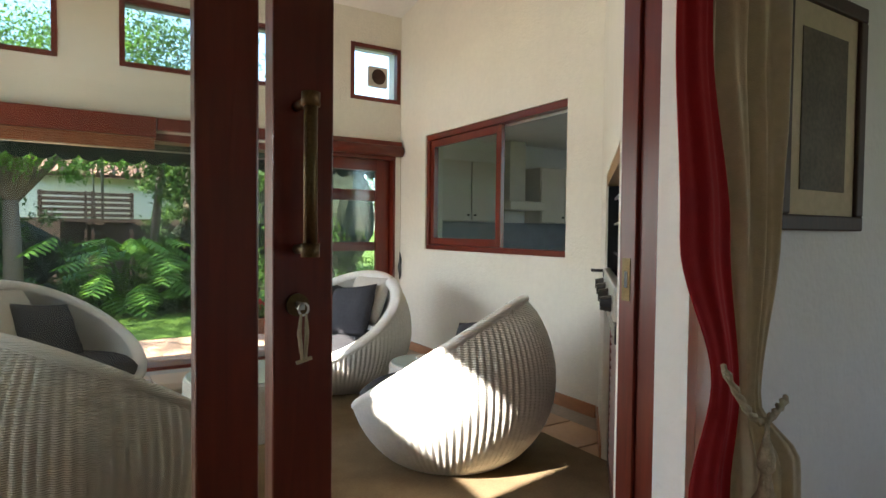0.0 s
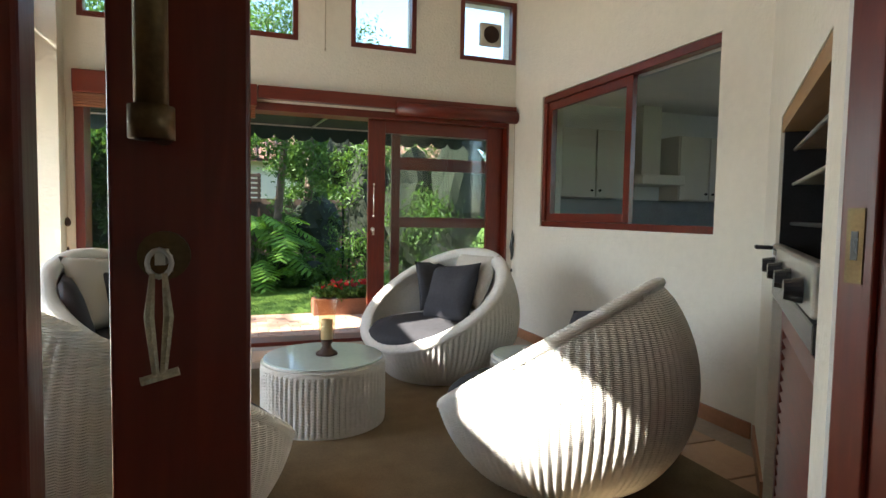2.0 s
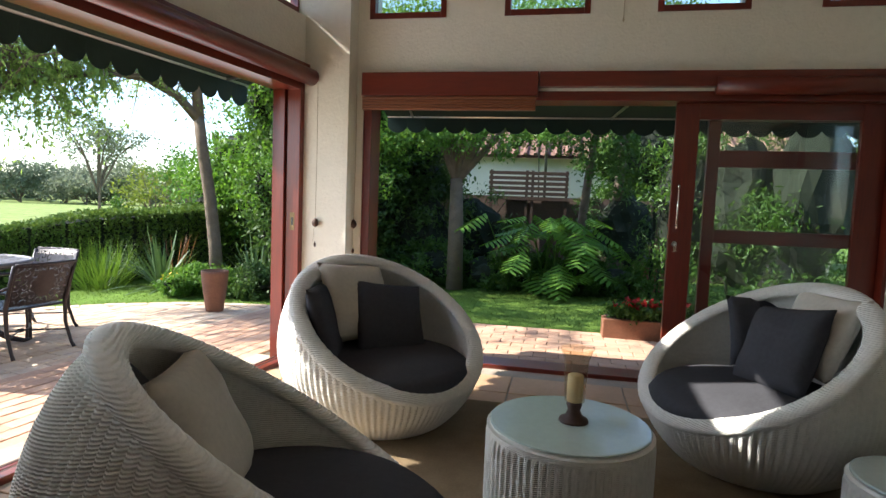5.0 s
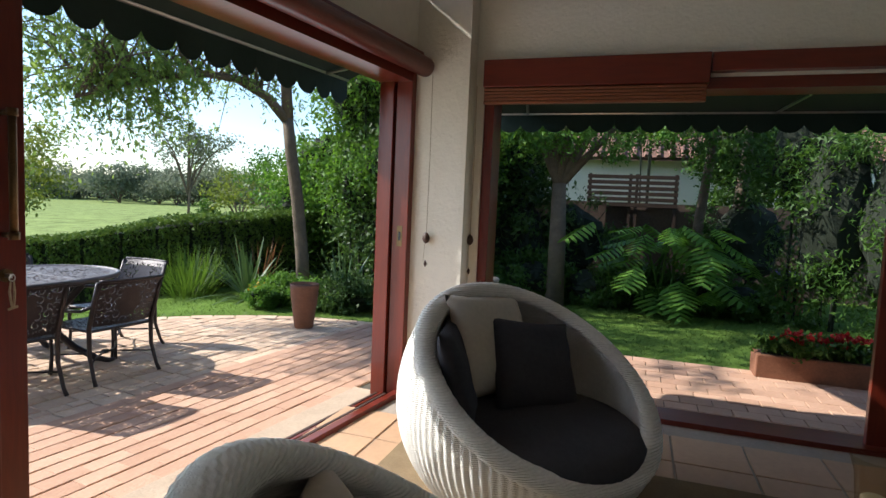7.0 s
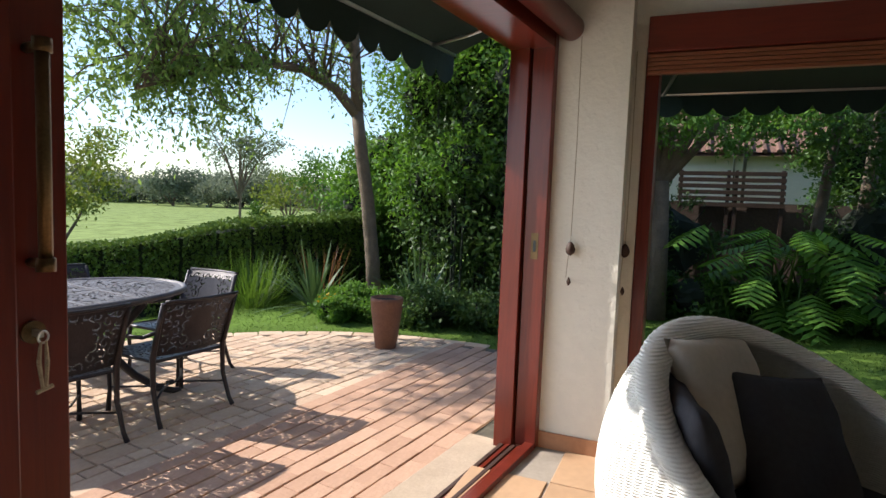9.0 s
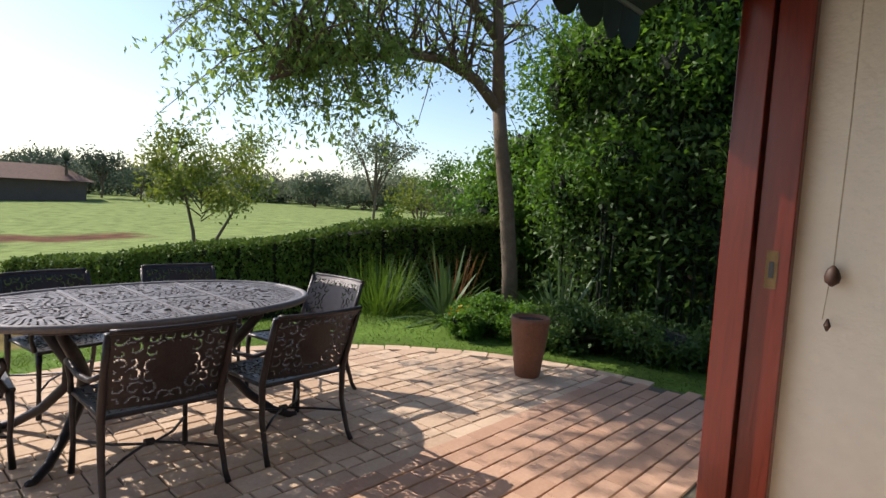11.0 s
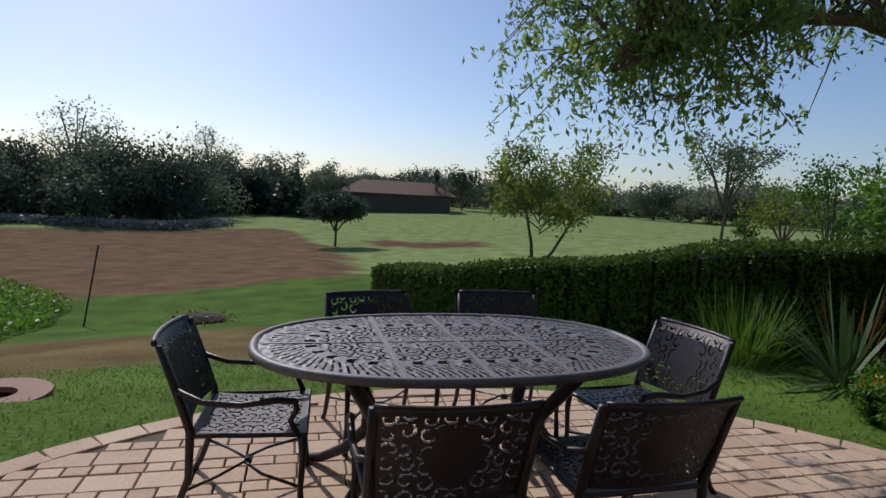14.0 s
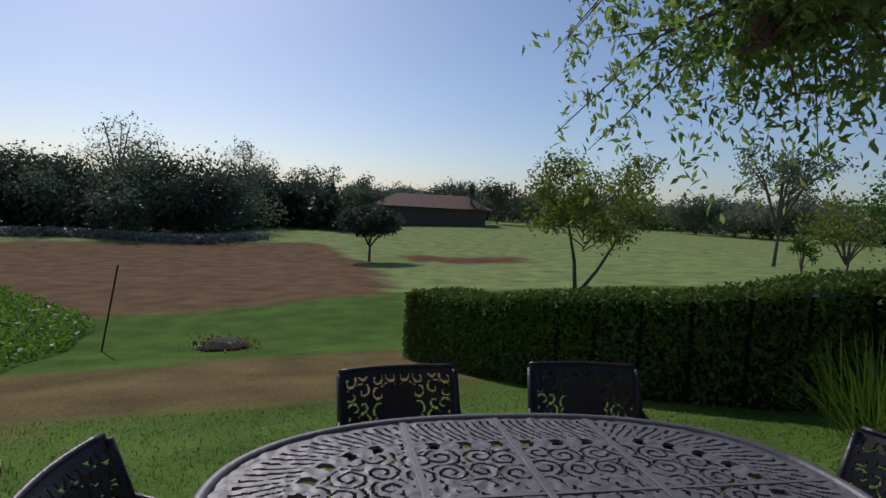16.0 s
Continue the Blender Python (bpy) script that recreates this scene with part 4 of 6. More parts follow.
# ---- on the tables ----
WAX = material("ivory candle wax", (0.70, 0.60, 0.40), 0.5, vary=0.06)
cl = thing("hurricane_lamp", pose(1.222, 5.04, 0.389), "glass hurricane candle lamp on a dark turned foot", "candle holder")
part("foot", lathe([(0.064, 0.0), (0.060, 0.012), (0.036, 0.026), (0.026, 0.05), (0.034, 0.075), (0.028, 0.085)], 24), DARKWOOD, cl, "dark turned wooden foot", True)
part("candle", lathe([(0.034, 0.088), (0.034, 0.20), (0.026, 0.206)], 20), WAX, cl, "ivory candle", True)
bm = lathe([(0.034, 0.085), (0.042, 0.09), (0.046, 0.14), (0.047, 0.20), (0.054, 0.27), (0.070, 0.32)], 28)
bmesh.ops.delete(bm, geom=[f for f in bm.faces if len(f.verts) > 4], context="FACES_ONLY")
gp = part("glass", bm, AMBER, cl, "amber-tinted flared glass", True)
gp.visible_shadow = False
ash = link("ashtray", lathe([(0.05, 0.0), (0.062, 0.012), (0.058, 0.016), (0.045, 0.008)], 24), STEEL, smooth=True)
ash.matrix_basis = pose(2.56, 5.02, 0.329)
tagged(ash, "small round metal ashtray on the side table", "ashtray")

# ---- terrace dining set ----
def scroll(x, y, cell, seed=0, freq=11.0, cut=-0.35):
    """Cast scrollwork: true where there is metal."""
    i, j = math.floor(x / cell), math.floor(y / cell)
    best, val = 9, 0
    for a in (-1, 0, 1):
        for b in (-1, 0, 1):
            q, w = i + a, j + b
            hx = math.sin((q * 12.9 + w * 78.2 + seed) * 1.7) * 0.5
            hy = math.sin((q * 39.3 + w * 11.1 + seed) * 2.3) * 0.5
            cx, cy = (q + 0.5 + 0.35 * hx) * cell, (w + 0.5 + 0.35 * hy) * cell
            d = math.hypot(x - cx, y - cy)
            if d < best:
                best = d
                hand = 1 if (q + w) % 2 else -1
                th = math.atan2(y - cy, x - cx)
                val = math.cos(hand * th + d / cell * freq + hx * 6)
    return val > cut or best < cell * 0.10


def lace(nx, ny, place, solid, thick):
    """A pierced plate: a grid of faces bent by place(u, v), holes where solid(u, v) is false, with depth."""
    keep = [[solid((i + 0.5) / nx, (j + 0.5) / ny) for j in range(ny)] for i in range(nx)]
    verts, idx, faces = [], {}, []

    def v(i, j, s_):
        if (i, j, s_) not in idx:
            p, n = place(i / nx, j / ny)
            idx[i, j, s_] = len(verts)
            verts.append(tuple(p + n * (thick * s_ / 2)))
        return idx[i, j, s_]

    def on(i, j):
        return 0 <= i < nx and 0 <= j < ny and keep[i][j]

    for i in range(nx):
        for j in range(ny):
            if not keep[i][j]:
                continue
            faces.append((v(i, j, 1), v(i + 1, j, 1), v(i + 1, j + 1, 1), v(i, j + 1, 1)))
            faces.append((v(i, j, -1), v(i, j + 1, -1), v(i + 1, j + 1, -1), v(i + 1, j, -1)))
            for di, dj, a, b in ((-1, 0, (i, j + 1), (i, j)), (1, 0, (i + 1, j), (i + 1, j + 1)), (0, -1, (i, j), (i + 1, j)), (0, 1, (i + 1, j + 1), (i, j + 1))):
                if not on(i + di, j + dj):
                    faces.append((v(*a, 1), v(*a, -1), v(*b, -1), v(*b, 1)))
    return verts, faces


TABLE = pose(-3.89, 6.09, -0.045, 0, 0, 82.5)     # x along the long side
A_, B_, TH = 0.885, 0.555, 0.71


def oval(q):
    c, s_ = math.cos(q), math.sin(q)
    return math.copysign(abs(c) ** 0.86, c) * A_, math.copysign(abs(s_) ** 0.86, s_) * B_


def in_oval(x, y, k=1.0):
    return (abs(x) / (A_ * k)) ** 2.32 + (abs(y) / (B_ * k)) ** 2.32 < 1


def table_solid(u, v):
    x, y = (u * 2 - 1) * A_, (v * 2 - 1) * B_
    if not in_oval(x, y, 0.985):
        return False
    if not in_oval(x, y, 0.93) or abs(y) < 0.009 or min(abs(x), abs(abs(x) - 0.33)) < 0.016:
        return True
    if math.hypot(x, y) < 0.03:
        return False
    if math.hypot(x, y) < 0.06:
        return True
    ring = math.hypot((abs(x) - 0.33) / 0.36, y / 0.36) if abs(x) > 0.33 else abs(y) / 0.36
    run = math.atan2(y, abs(x) - 0.33) * 0.36 if abs(x) > 0.33 else x * math.copysign(1, y)
    if 0.80 < ring < 1.0:      # braided band
        return math.cos(run * 62 + math.copysign(9, ring - 0.9) * (ring - 0.9)) > -0.35 or ring > 0.97 or ring < 0.83
    if ring >= 1.0:            # curling leaves that fan towards the rim
        k = run / 0.082
        f = k - math.floor(k) - 0.5
        curl = f + 0.55 * math.sin((ring - 1.0) * 4.2)
        return math.cos(curl * 19 + (ring - 1.0) * 9) > -0.45 or abs(f) < 0.05
    lobe = scroll(x, y, 0.095, 3, 20.0, -0.35)
    return lobe if ring > 0.25 else math.cos(x * 95 + y * 55) > -0.3 or lobe


patio_table = thing("patio_table", TABLE, "oval cast metal garden table with scrollwork top", "table")
vs, fs = lace(330, 208, lambda u, v: (Vector(((u * 2 - 1) * A_, (v * 2 - 1) * B_, TH - 0.010 + 0.0035 * noise.noise((u * 60, v * 38, 1.0)))), Vector((0, 0, 1))), table_solid, 0.012)
mesh_from("tabletop", vs, fs, TABLETOP, patio_table)
for x in (-0.33, 0.0, 0.33):
    half = B_ * (1 - (abs(x) / A_) ** 2.32) ** (1 / 2.32) - 0.02
    part("panel_seam", boxed(x - 0.011, x + 0.011, -half, half, TH - 0.008, TH + 0.001, bevel=0.002), TABLETOP, patio_table)
part("panel_seam", boxed(-A_ + 0.03, A_ - 0.03, -0.006, 0.006, TH - 0.008, TH - 0.001), TABLETOP, patio_table)
part("rim", tubed([(*oval(k * math.tau / 96), TH - 0.012) for k in range(96)], 0.020, 10, True), TABLETOP, patio_table, "rounded cast rim", True)
part("apron", tubed([(oval(k * math.tau / 72)[0] * 0.86, oval(k * math.tau / 72)[1] * 0.84, TH - 0.05) for k in range(72)], 0.012, 8, True), IRON, patio_table)
for sx in (-1, 1):
    for sy in (-1, 1):
        pts = [(0.52, 0.28, 0.69), (0.50, 0.27, 0.62), (0.43, 0.20, 0.50), (0.37, 0.13, 0.38), (0.38, 0.13, 0.26), (0.47, 0.22, 0.13), (0.57, 0.33, 0.04), (0.64, 0.40, 0.015), (0.67, 0.43, 0.025)]
        part("leg", tubed([(sx * a, sy * b, c_) for a, b, c_ in pts], [0.020, 0.026, 0.032, 0.032, 0.028, 0.026, 0.024, 0.020, 0.012], 10), IRON, patio_table, "", True)
    part("brace", tubed([(sx * 0.37, -0.13, 0.32), (sx * 0.35, 0.0, 0.36), (sx * 0.37, 0.13, 0.32)], 0.014, 8), IRON, patio_table, "", True)


def patio_chair():
    """Seat front towards +x, origin on the ground under the seat."""
    ch = thing("patio_chair", Matrix(), "dark cast metal garden armchair with scrollwork back", "chair", "chairs round the garden table")
    W2 = 0.255

    def back(u, v):
        y = (u * 2 - 1) * 0.25 * (0.94 + 0.06 * v)
        return Vector((-0.205 - 0.115 * v - 0.035 * (1 - (u * 2 - 1) ** 2) - 0.03 * max(0, v - 0.85) * 4, y, 0.435 + 0.355 * v)), Vector((0.95, 0, 0.3)).normalized()

    def back_solid(u, v):
        if min(u, 1 - u) < 0.05 or min(v, 1 - v) < 0.06:
            return True
        x, y = (u - 0.5) * 0.5, (v - 0.5) * 0.36
        if math.hypot(x / 0.085, y / 0.12) < 1:
            return True
        return scroll(abs(x), y, 0.06, 1, 11.0, -0.68)

    vs_, fs_ = lace(84, 62, back, back_solid, 0.010)
    mesh_from("backrest", vs_, fs_, IRON, ch)
    part("top_rail", tubed([back(k / 12, 1.0)[0] + Vector((-0.004, 0, 0.004)) for k in range(13)], 0.012, 8), IRON, ch, "", True)

    def seat(u, v):
        return Vector((0.23 - 0.44 * v, (u * 2 - 1) * (0.26 - 0.02 * v), 0.405 - 0.012 * math.sin(v * math.pi))), Vector((0, 0, 1))

    def seat_solid(u, v):
        return min(u, 1 - u, v, 1 - v) < 0.06 or scroll(abs(u - 0.5) * 0.5, (v - 0.5) * 0.44, 0.062, 5, 13.0, -0.5)

    vs_, fs_ = lace(76, 64, seat, seat_solid, 0.010)
    mesh_from("seat", vs_, fs_, IRON, ch)
    part("seat_rim", tubed([(0.23, -0.26, 0.40), (0.23, 0.26, 0.40), (-0.21, 0.24, 0.40), (-0.21, -0.24, 0.40)], 0.011, 8, True), IRON, ch)
    for s_ in (-1, 1):
        part("leg", tubed([(-0.325, s_ * 0.252, 0.785), (-0.265, s_ * 0.250, 0.60), (-0.21, s_ * 0.245, 0.42), (-0.215, s_ * 0.245, 0.22), (-0.27, s_ * 0.25, 0.05), (-0.30, s_ * 0.255, 0.0)], [0.014, 0.016, 0.018, 0.015, 0.013, 0.015], 8), IRON, ch, "", True)
        part("leg", tubed([(0.215, s_ * 0.25, 0.40), (0.222, s_ * 0.252, 0.30), (0.215, s_ * 0.25, 0.15), (0.225, s_ * 0.255, 0.0)], [0.019, 0.014, 0.012, 0.016], 8), IRON, ch, "", True)
        part("armrest", tubed([(-0.262, s_ * 0.256, 0.60), (-0.16, s_ * 0.275, 0.555), (-0.02, s_ * 0.285, 0.545), (0.12, s_ * 0.285, 0.565), (0.185, s_ * 0.28, 0.555), (0.195, s_ * 0.275, 0.52), (0.17, s_ * 0.27, 0.47), (0.20, s_ * 0.262, 0.40)], [0.013, 0.013, 0.014, 0.016, 0.016, 0.013, 0.012, 0.014], 8), IRON, ch, "", True)
        part("stretcher", tubed([(-0.235, s_ * 0.243, 0.16), (-0.12, s_ * 0.13, 0.165), (-0.035, s_ * 0.02, 0.17), (0.05, s_ * 0.13, 0.165), (0.21, s_ * 0.245, 0.16)], 0.007, 6), IRON, ch, "", True)
    part("boss", tubed([(-0.02, -0.02, 0.17), (-0.02, 0.02, 0.17)], 0.018, 8), IRON, ch)
    return ch


first_chair = patio_chair()
TZ = -0.045
SEATS = [(-3.32, 5.77, 170.0), (-3.24, 6.47, 173.0), (-4.10, 5.23, 79.0), (-3.75, 7.02, 268.0), (-4.59, 5.95, 2.0), (-4.53, 6.72, -13.0)]
for k, (cx, cy, ca) in enumerate(SEATS):
    m = pose(cx, cy, TZ, 0, 0, ca) @ Matrix.Diagonal((1.0, 1.0, 0.97, 1.0))
    if k == 0:
        first_chair.matrix_basis = m
    else:
        copy_thing(first_chair, m)

# ---- pots ----
CLAY = material("terracotta pot clay", (0.20, 0.085, 0.045), 0.75, vary=0.25, scale=7, bump=0.25, bump_scale=40)
SOIL = material("dark potting soil", (0.03, 0.02, 0.012), 0.95, vary=0.3, bump=0.6)
pot = thing("flower_pot", pose(-2.76, 8.50, -0.048), "tall tapered terracotta pot on the terrace edge", "pot")
bm = lathe([(0.092, 0.0), (0.10, 0.02), (0.145, 0.36), (0.146, 0.40), (0.152, 0.44), (0.152, 0.475), (0.134, 0.475), (0.130, 0.44)], 28)
part("body", bm, CLAY, pot, "", True)
part("soil", lathe([(0.125, 0.43), (0.125, 0.447)], 20), SOIL, pot)
planter = thing("planter_box", Matrix(), "long rectangular terracotta planter on the paving", "planter")
bm = boxed(1.60, 2.52, 8.74, 9.0, -0.053, 0.16, bevel=0.012)
part("box", bm, CLAY, planter)
part("soil", boxed(1.64, 2.48, 8.77, 8.97, 0.15, 0.165), SOIL, planter)
pot2 = thing("square_pot", Matrix(), "square terracotta pot in the shaded bed", "pot")
part("body", boxed(2.56, 2.96, 12.95, 13.3, -0.10, 0.31, bevel=0.015), CLAY, pot2)
part("lip", boxed(2.54, 2.98, 12.93, 13.32, 0.24, 0.32, bevel=0.012), CLAY, pot2)
pot3 = thing("stone_urn", pose(-1.35, 10.7, -0.09), "grey stone garden urn under the bushes", "urn")
part("body", lathe([(0.10, 0.0), (0.12, 0.03), (0.06, 0.10), (0.16, 0.30), (0.20, 0.44), (0.18, 0.46)], 20), CEMENT, pot3, "", True)
# round brick-edged tree ring in the lawn
tr = link("tree_ring", lathe([(0.14, 0.0), (0.36, 0.0), (0.36, 0.04), (0.14, 0.04), (0.13, 0.0)], 28), CLAY)
tr.matrix_basis = pose(-6.55, 3.60, ground_z(-6.55, 3.60) - 0.03)
tagged(tr, "round pale brick ring set in the lawn", "planter ring")

# ---- awnings ----
def awning(name, m, length, wall_z, front_z, out, drop, label):
    """Cloth falling from the wall (y=0) to a front bar, with a scalloped valance; x along the wall."""
    aw = thing(name, m, label, "awning")
    vs_, fs_ = [(0, 0, wall_z), (length, 0, wall_z), (length, out, front_z), (0, out, front_z)], [(0, 1, 2, 3)]
    c = mesh_from("canopy", vs_, fs_, AWNING, aw)
    c.modifiers.new("thick", "SOLIDIFY").thickness = 0.004
    n = int(length / 0.2)
    st = 10
    vs_, fs_ = [], []
    for i in range(n * st + 1):
        u = i / st
        lo = drop * (0.62 + 0.38 * abs(math.sin(math.pi * u)) ** 0.6)
        vs_ += [(u * length / n, out, front_z), (u * length / n, out + 0.012 * math.sin(u * 2.1), front_z - lo)]
    fs_ = [(2 * i, 2 * i + 1, 2 * i + 3, 2 * i + 2) for i in range(n * st)]
    c = mesh_from("valance", vs_, fs_, AWNING, aw)
    c.modifiers.new("thick", "SOLIDIFY").thickness = 0.003
    part("front_bar", tubed([(0, out, front_z), (length, out, front_z)], 0.016, 10), STEEL, aw, "pale metal front bar")
    for k in (0.06, 0.5, 0.94):
        part("arm", tubed([(length * k, 0.02, wall_z - 0.12), (length * k + 0.1, out * 0.5, (wall_z + front_z) / 2 - 0.12), (length * k, out - 0.02, front_z - 0.01)], 0.012, 8), STEEL, aw, "pale metal folding arm")
    return aw


awning("awning", pose(-0.75, 7.40, 0), 4.6, 2.50, 2.20, 1.15, 0.17, "dark green scalloped awning over the north door")
lw = LD @ pose(-0.42, 0.245, 0)
awning("awning", lw, 4.9, 2.52, 2.30, 0.62, 0.20, "dark green scalloped awning over the garden doors")

# ---- planting ----
BARK = material("grey-brown bark", (0.12, 0.088, 0.06), 0.9, vary=0.35, scale=9, bump=0.8, bump_scale=40)
LEAF_DARK = leafy("dark evergreen leaves", (0.075, 0.135, 0.034), (0.028, 0.060, 0.017), 0.3)
LEAF_MID = leafy("mid green leaves", (0.085, 0.165, 0.030), (0.035, 0.085, 0.018), 0.35)
LEAF_LIGHT = leafy("light feathery leaves", (0.22, 0.31, 0.085), (0.10, 0.17, 0.05), 0.55)
LEAF_YELLOW = leafy("yellow-green leaves", (0.17, 0.21, 0.04), (0.09, 0.13, 0.03), 0.4)
# distance haze is mixed into the three paler, greyer LEAF_FAR colours
LEAF_FAR = leafy("distant leaves greyed by painted haze", (0.15, 0.18, 0.115), (0.085, 0.115, 0.08), 0.3)
LEAF_FAR_DARK = leafy("dark distant leaves, haze in the colour", (0.080, 0.105, 0.070), (0.042, 0.062, 0.046), 0.25)
LEAF_FAR_PALE = leafy("distant leaves paled by painted haze", (0.19, 0.215, 0.14), (0.115, 0.14, 0.095), 0.35)
LEAF_BRIGHT = leafy("bright leaves, own green and painted sunlight", (0.12, 0.24, 0.04), (0.06, 0.14, 0.025), 0.4)
AGAVE = leafy("grey-green agave leaves", (0.10, 0.16, 0.06), (0.05, 0.09, 0.035), 0.15)
HEDGE = leafy("clipped hedge leaves", (0.12, 0.185, 0.042), (0.05, 0.095, 0.022), 0.2)
PALE_LEAF = leafy("whitish border flowers", (0.42, 0.40, 0.36), (0.16, 0.17, 0.12), 0.2)
RED_FLOWER = leafy("red petals", (0.55, 0.05, 0.02), (0.40, 0.02, 0.02), 0.2)
PINK_FLOWER = leafy("magenta petals", (0.45, 0.05, 0.22), (0.30, 0.03, 0.18), 0.2)
VIOLET_FLOWER = leafy("violet petals", (0.22, 0.18, 0.42), (0.14, 0.10, 0.30), 0.2)
BLADE = leafy("long grassy blades", (0.10, 0.18, 0.03), (0.05, 0.10, 0.02), 0.35)
DRYBLADE = leafy("dry brown blades", (0.20, 0.12, 0.06), (0.13, 0.07, 0.03), 0.25)
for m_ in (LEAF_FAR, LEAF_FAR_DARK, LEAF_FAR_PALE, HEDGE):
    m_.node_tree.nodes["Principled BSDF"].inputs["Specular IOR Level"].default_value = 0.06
rng = np.random.default_rng(7)
# near-black: puts the shade deep between leaves into colour; also stems and heap
CORE = material("near-black leaf shade, stems and heap", (0.012, 0.018, 0.008), 0.95, vary=0.3, scale=8, bump=0.8)


def leaves(name, centres, size, mat, parent=None, aspect=0.42, droop=0.35, jitter=0.35):
    """Many small pointed leaves, one at each centre, in one mesh."""
    c = np.asarray(centres, float)
    n = len(c)
    d = rng.normal(size=(n, 3))
    d[:, 2] -= droop
    d /= np.linalg.norm(d, axis=1)[:, None]
    up = rng.normal(size=(n, 3)) + np.array([0, 0, 0.8])
    w = np.cross(d, up)
    w /= np.linalg.norm(w, axis=1)[:, None] + 1e-9
    nrm = np.cross(w, d)
    s = size * (1 + jitter * rng.uniform(-1, 1, n))[:, None]
    v = np.empty((n, 4, 3))
    v[:, 0] = c - d * s * 0.5
    v[:, 1] = c + w * s * aspect * 0.5 + nrm * s * 0.06
    v[:, 2] = c + d * s * 0.5 - nrm * s * 0.05
    v[:, 3] = c - w * s * aspect * 0.5 + nrm * s * 0.06
    me = bpy.data.meshes.new(name)
    me.vertices.add(4 * n)
    me.vertices.foreach_set("co", v.ravel())
    me.loops.add(4 * n)
    me.loops.foreach_set("vertex_index", np.arange(4 * n, dtype=np.int32))
    me.polygons.add(n)
    me.polygons.foreach_set("loop_start", np.arange(0, 4 * n, 4, dtype=np.int32))
    me.update(calc_edges=True)
    me.materials.append(mat)
    ob = new(name, me)
    if parent:
        ob.parent = parent
    return ob


def clumps(n, blobs, shell=0.55, per=60, spread=0.16):
    """Leaf centres gathered in clumps over the outer part of ellipsoids (x, y, z, rx, ry, rz), with gaps between."""
    b = np.asarray(blobs, float)
    vol = (b[:, 3] * b[:, 4] * b[:, 5]) ** 0.67
    k = max(1, n // per)
    pick = rng.choice(len(b), k, p=vol / vol.sum())
    d = rng.normal(size=(k, 3))
    d /= np.linalg.norm(d, axis=1)[:, None]
    r = shell + (1.06 - shell) * rng.uniform(0, 1, k) ** 0.6 + 0.22 * rng.uniform(0, 1, k) ** 6
    cc = b[pick, :3] + d * b[pick, 3:] * r[:, None]
    sp = np.cbrt(b[pick, 3] * b[pick, 4] * b[pick, 5]) * spread * 1.6
    out = np.repeat(cc, per, 0) + rng.normal(size=(k * per, 3)) * np.repeat(sp, per)[:, None] * np.array([1, 1, 0.75])
    return out


def on_ground(c, lift=0.0):
    for i in range(len(c)):
        g_ = ground_z(c[i, 0], c[i, 1]) - 0.03 + lift
        if c[i, 2] < g_:
            c[i, 2] = g_ + abs(c[i, 2] - g_) * 0.3
    return c


def limb(bm, pts, r0, r1, seg=8):
    n = len(pts)
    tube(bm, pts, [r0 + (r1 - r0) * i / (n - 1) for i in range(n)], seg)


def shrub(name, blobs, n, size, mat, label, category="shrub", aspect=0.42, per=110, spread=0.115, stems=True, group=""):
    b0 = blobs[0]
    g_ = ground_z(b0[0], b0[1]) - 0.045
    ob = thing(name, Matrix(), label, category, group)
    leaves("foliage", on_ground(clumps(n, blobs, per=per, spread=spread)), size, mat, ob, aspect)
    # solid near-black core, so that gaps between the leaves look shaded
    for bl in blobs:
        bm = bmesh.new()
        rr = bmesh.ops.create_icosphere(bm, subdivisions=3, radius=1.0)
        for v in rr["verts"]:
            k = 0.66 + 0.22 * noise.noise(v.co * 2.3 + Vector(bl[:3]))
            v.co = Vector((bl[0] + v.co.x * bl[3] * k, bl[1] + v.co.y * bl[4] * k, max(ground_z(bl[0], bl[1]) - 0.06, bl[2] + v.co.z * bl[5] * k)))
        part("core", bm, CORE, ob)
    if stems:
        for bl in blobs:
            for k in range(3):
                bm = bmesh.new()
                a = random.random() * 6.28
                limb(bm, [(bl[0] + 0.1 * math.cos(a), bl[1] + 0.1 * math.sin(a), ground_z(bl[0], bl[1]) - 0.06), (bl[0] + 0.3 * bl[3] * math.cos(a), bl[1] + 0.3 * bl[4] * math.sin(a), bl[2]), (bl[0] + 0.7 * bl[3] * math.cos(a), bl[1] + 0.7 * bl[4] * math.sin(a), bl[2] + 0.6 * bl[5])], 0.022, 0.006, 6)
                part("stem", bm, CORE, ob)
    return ob


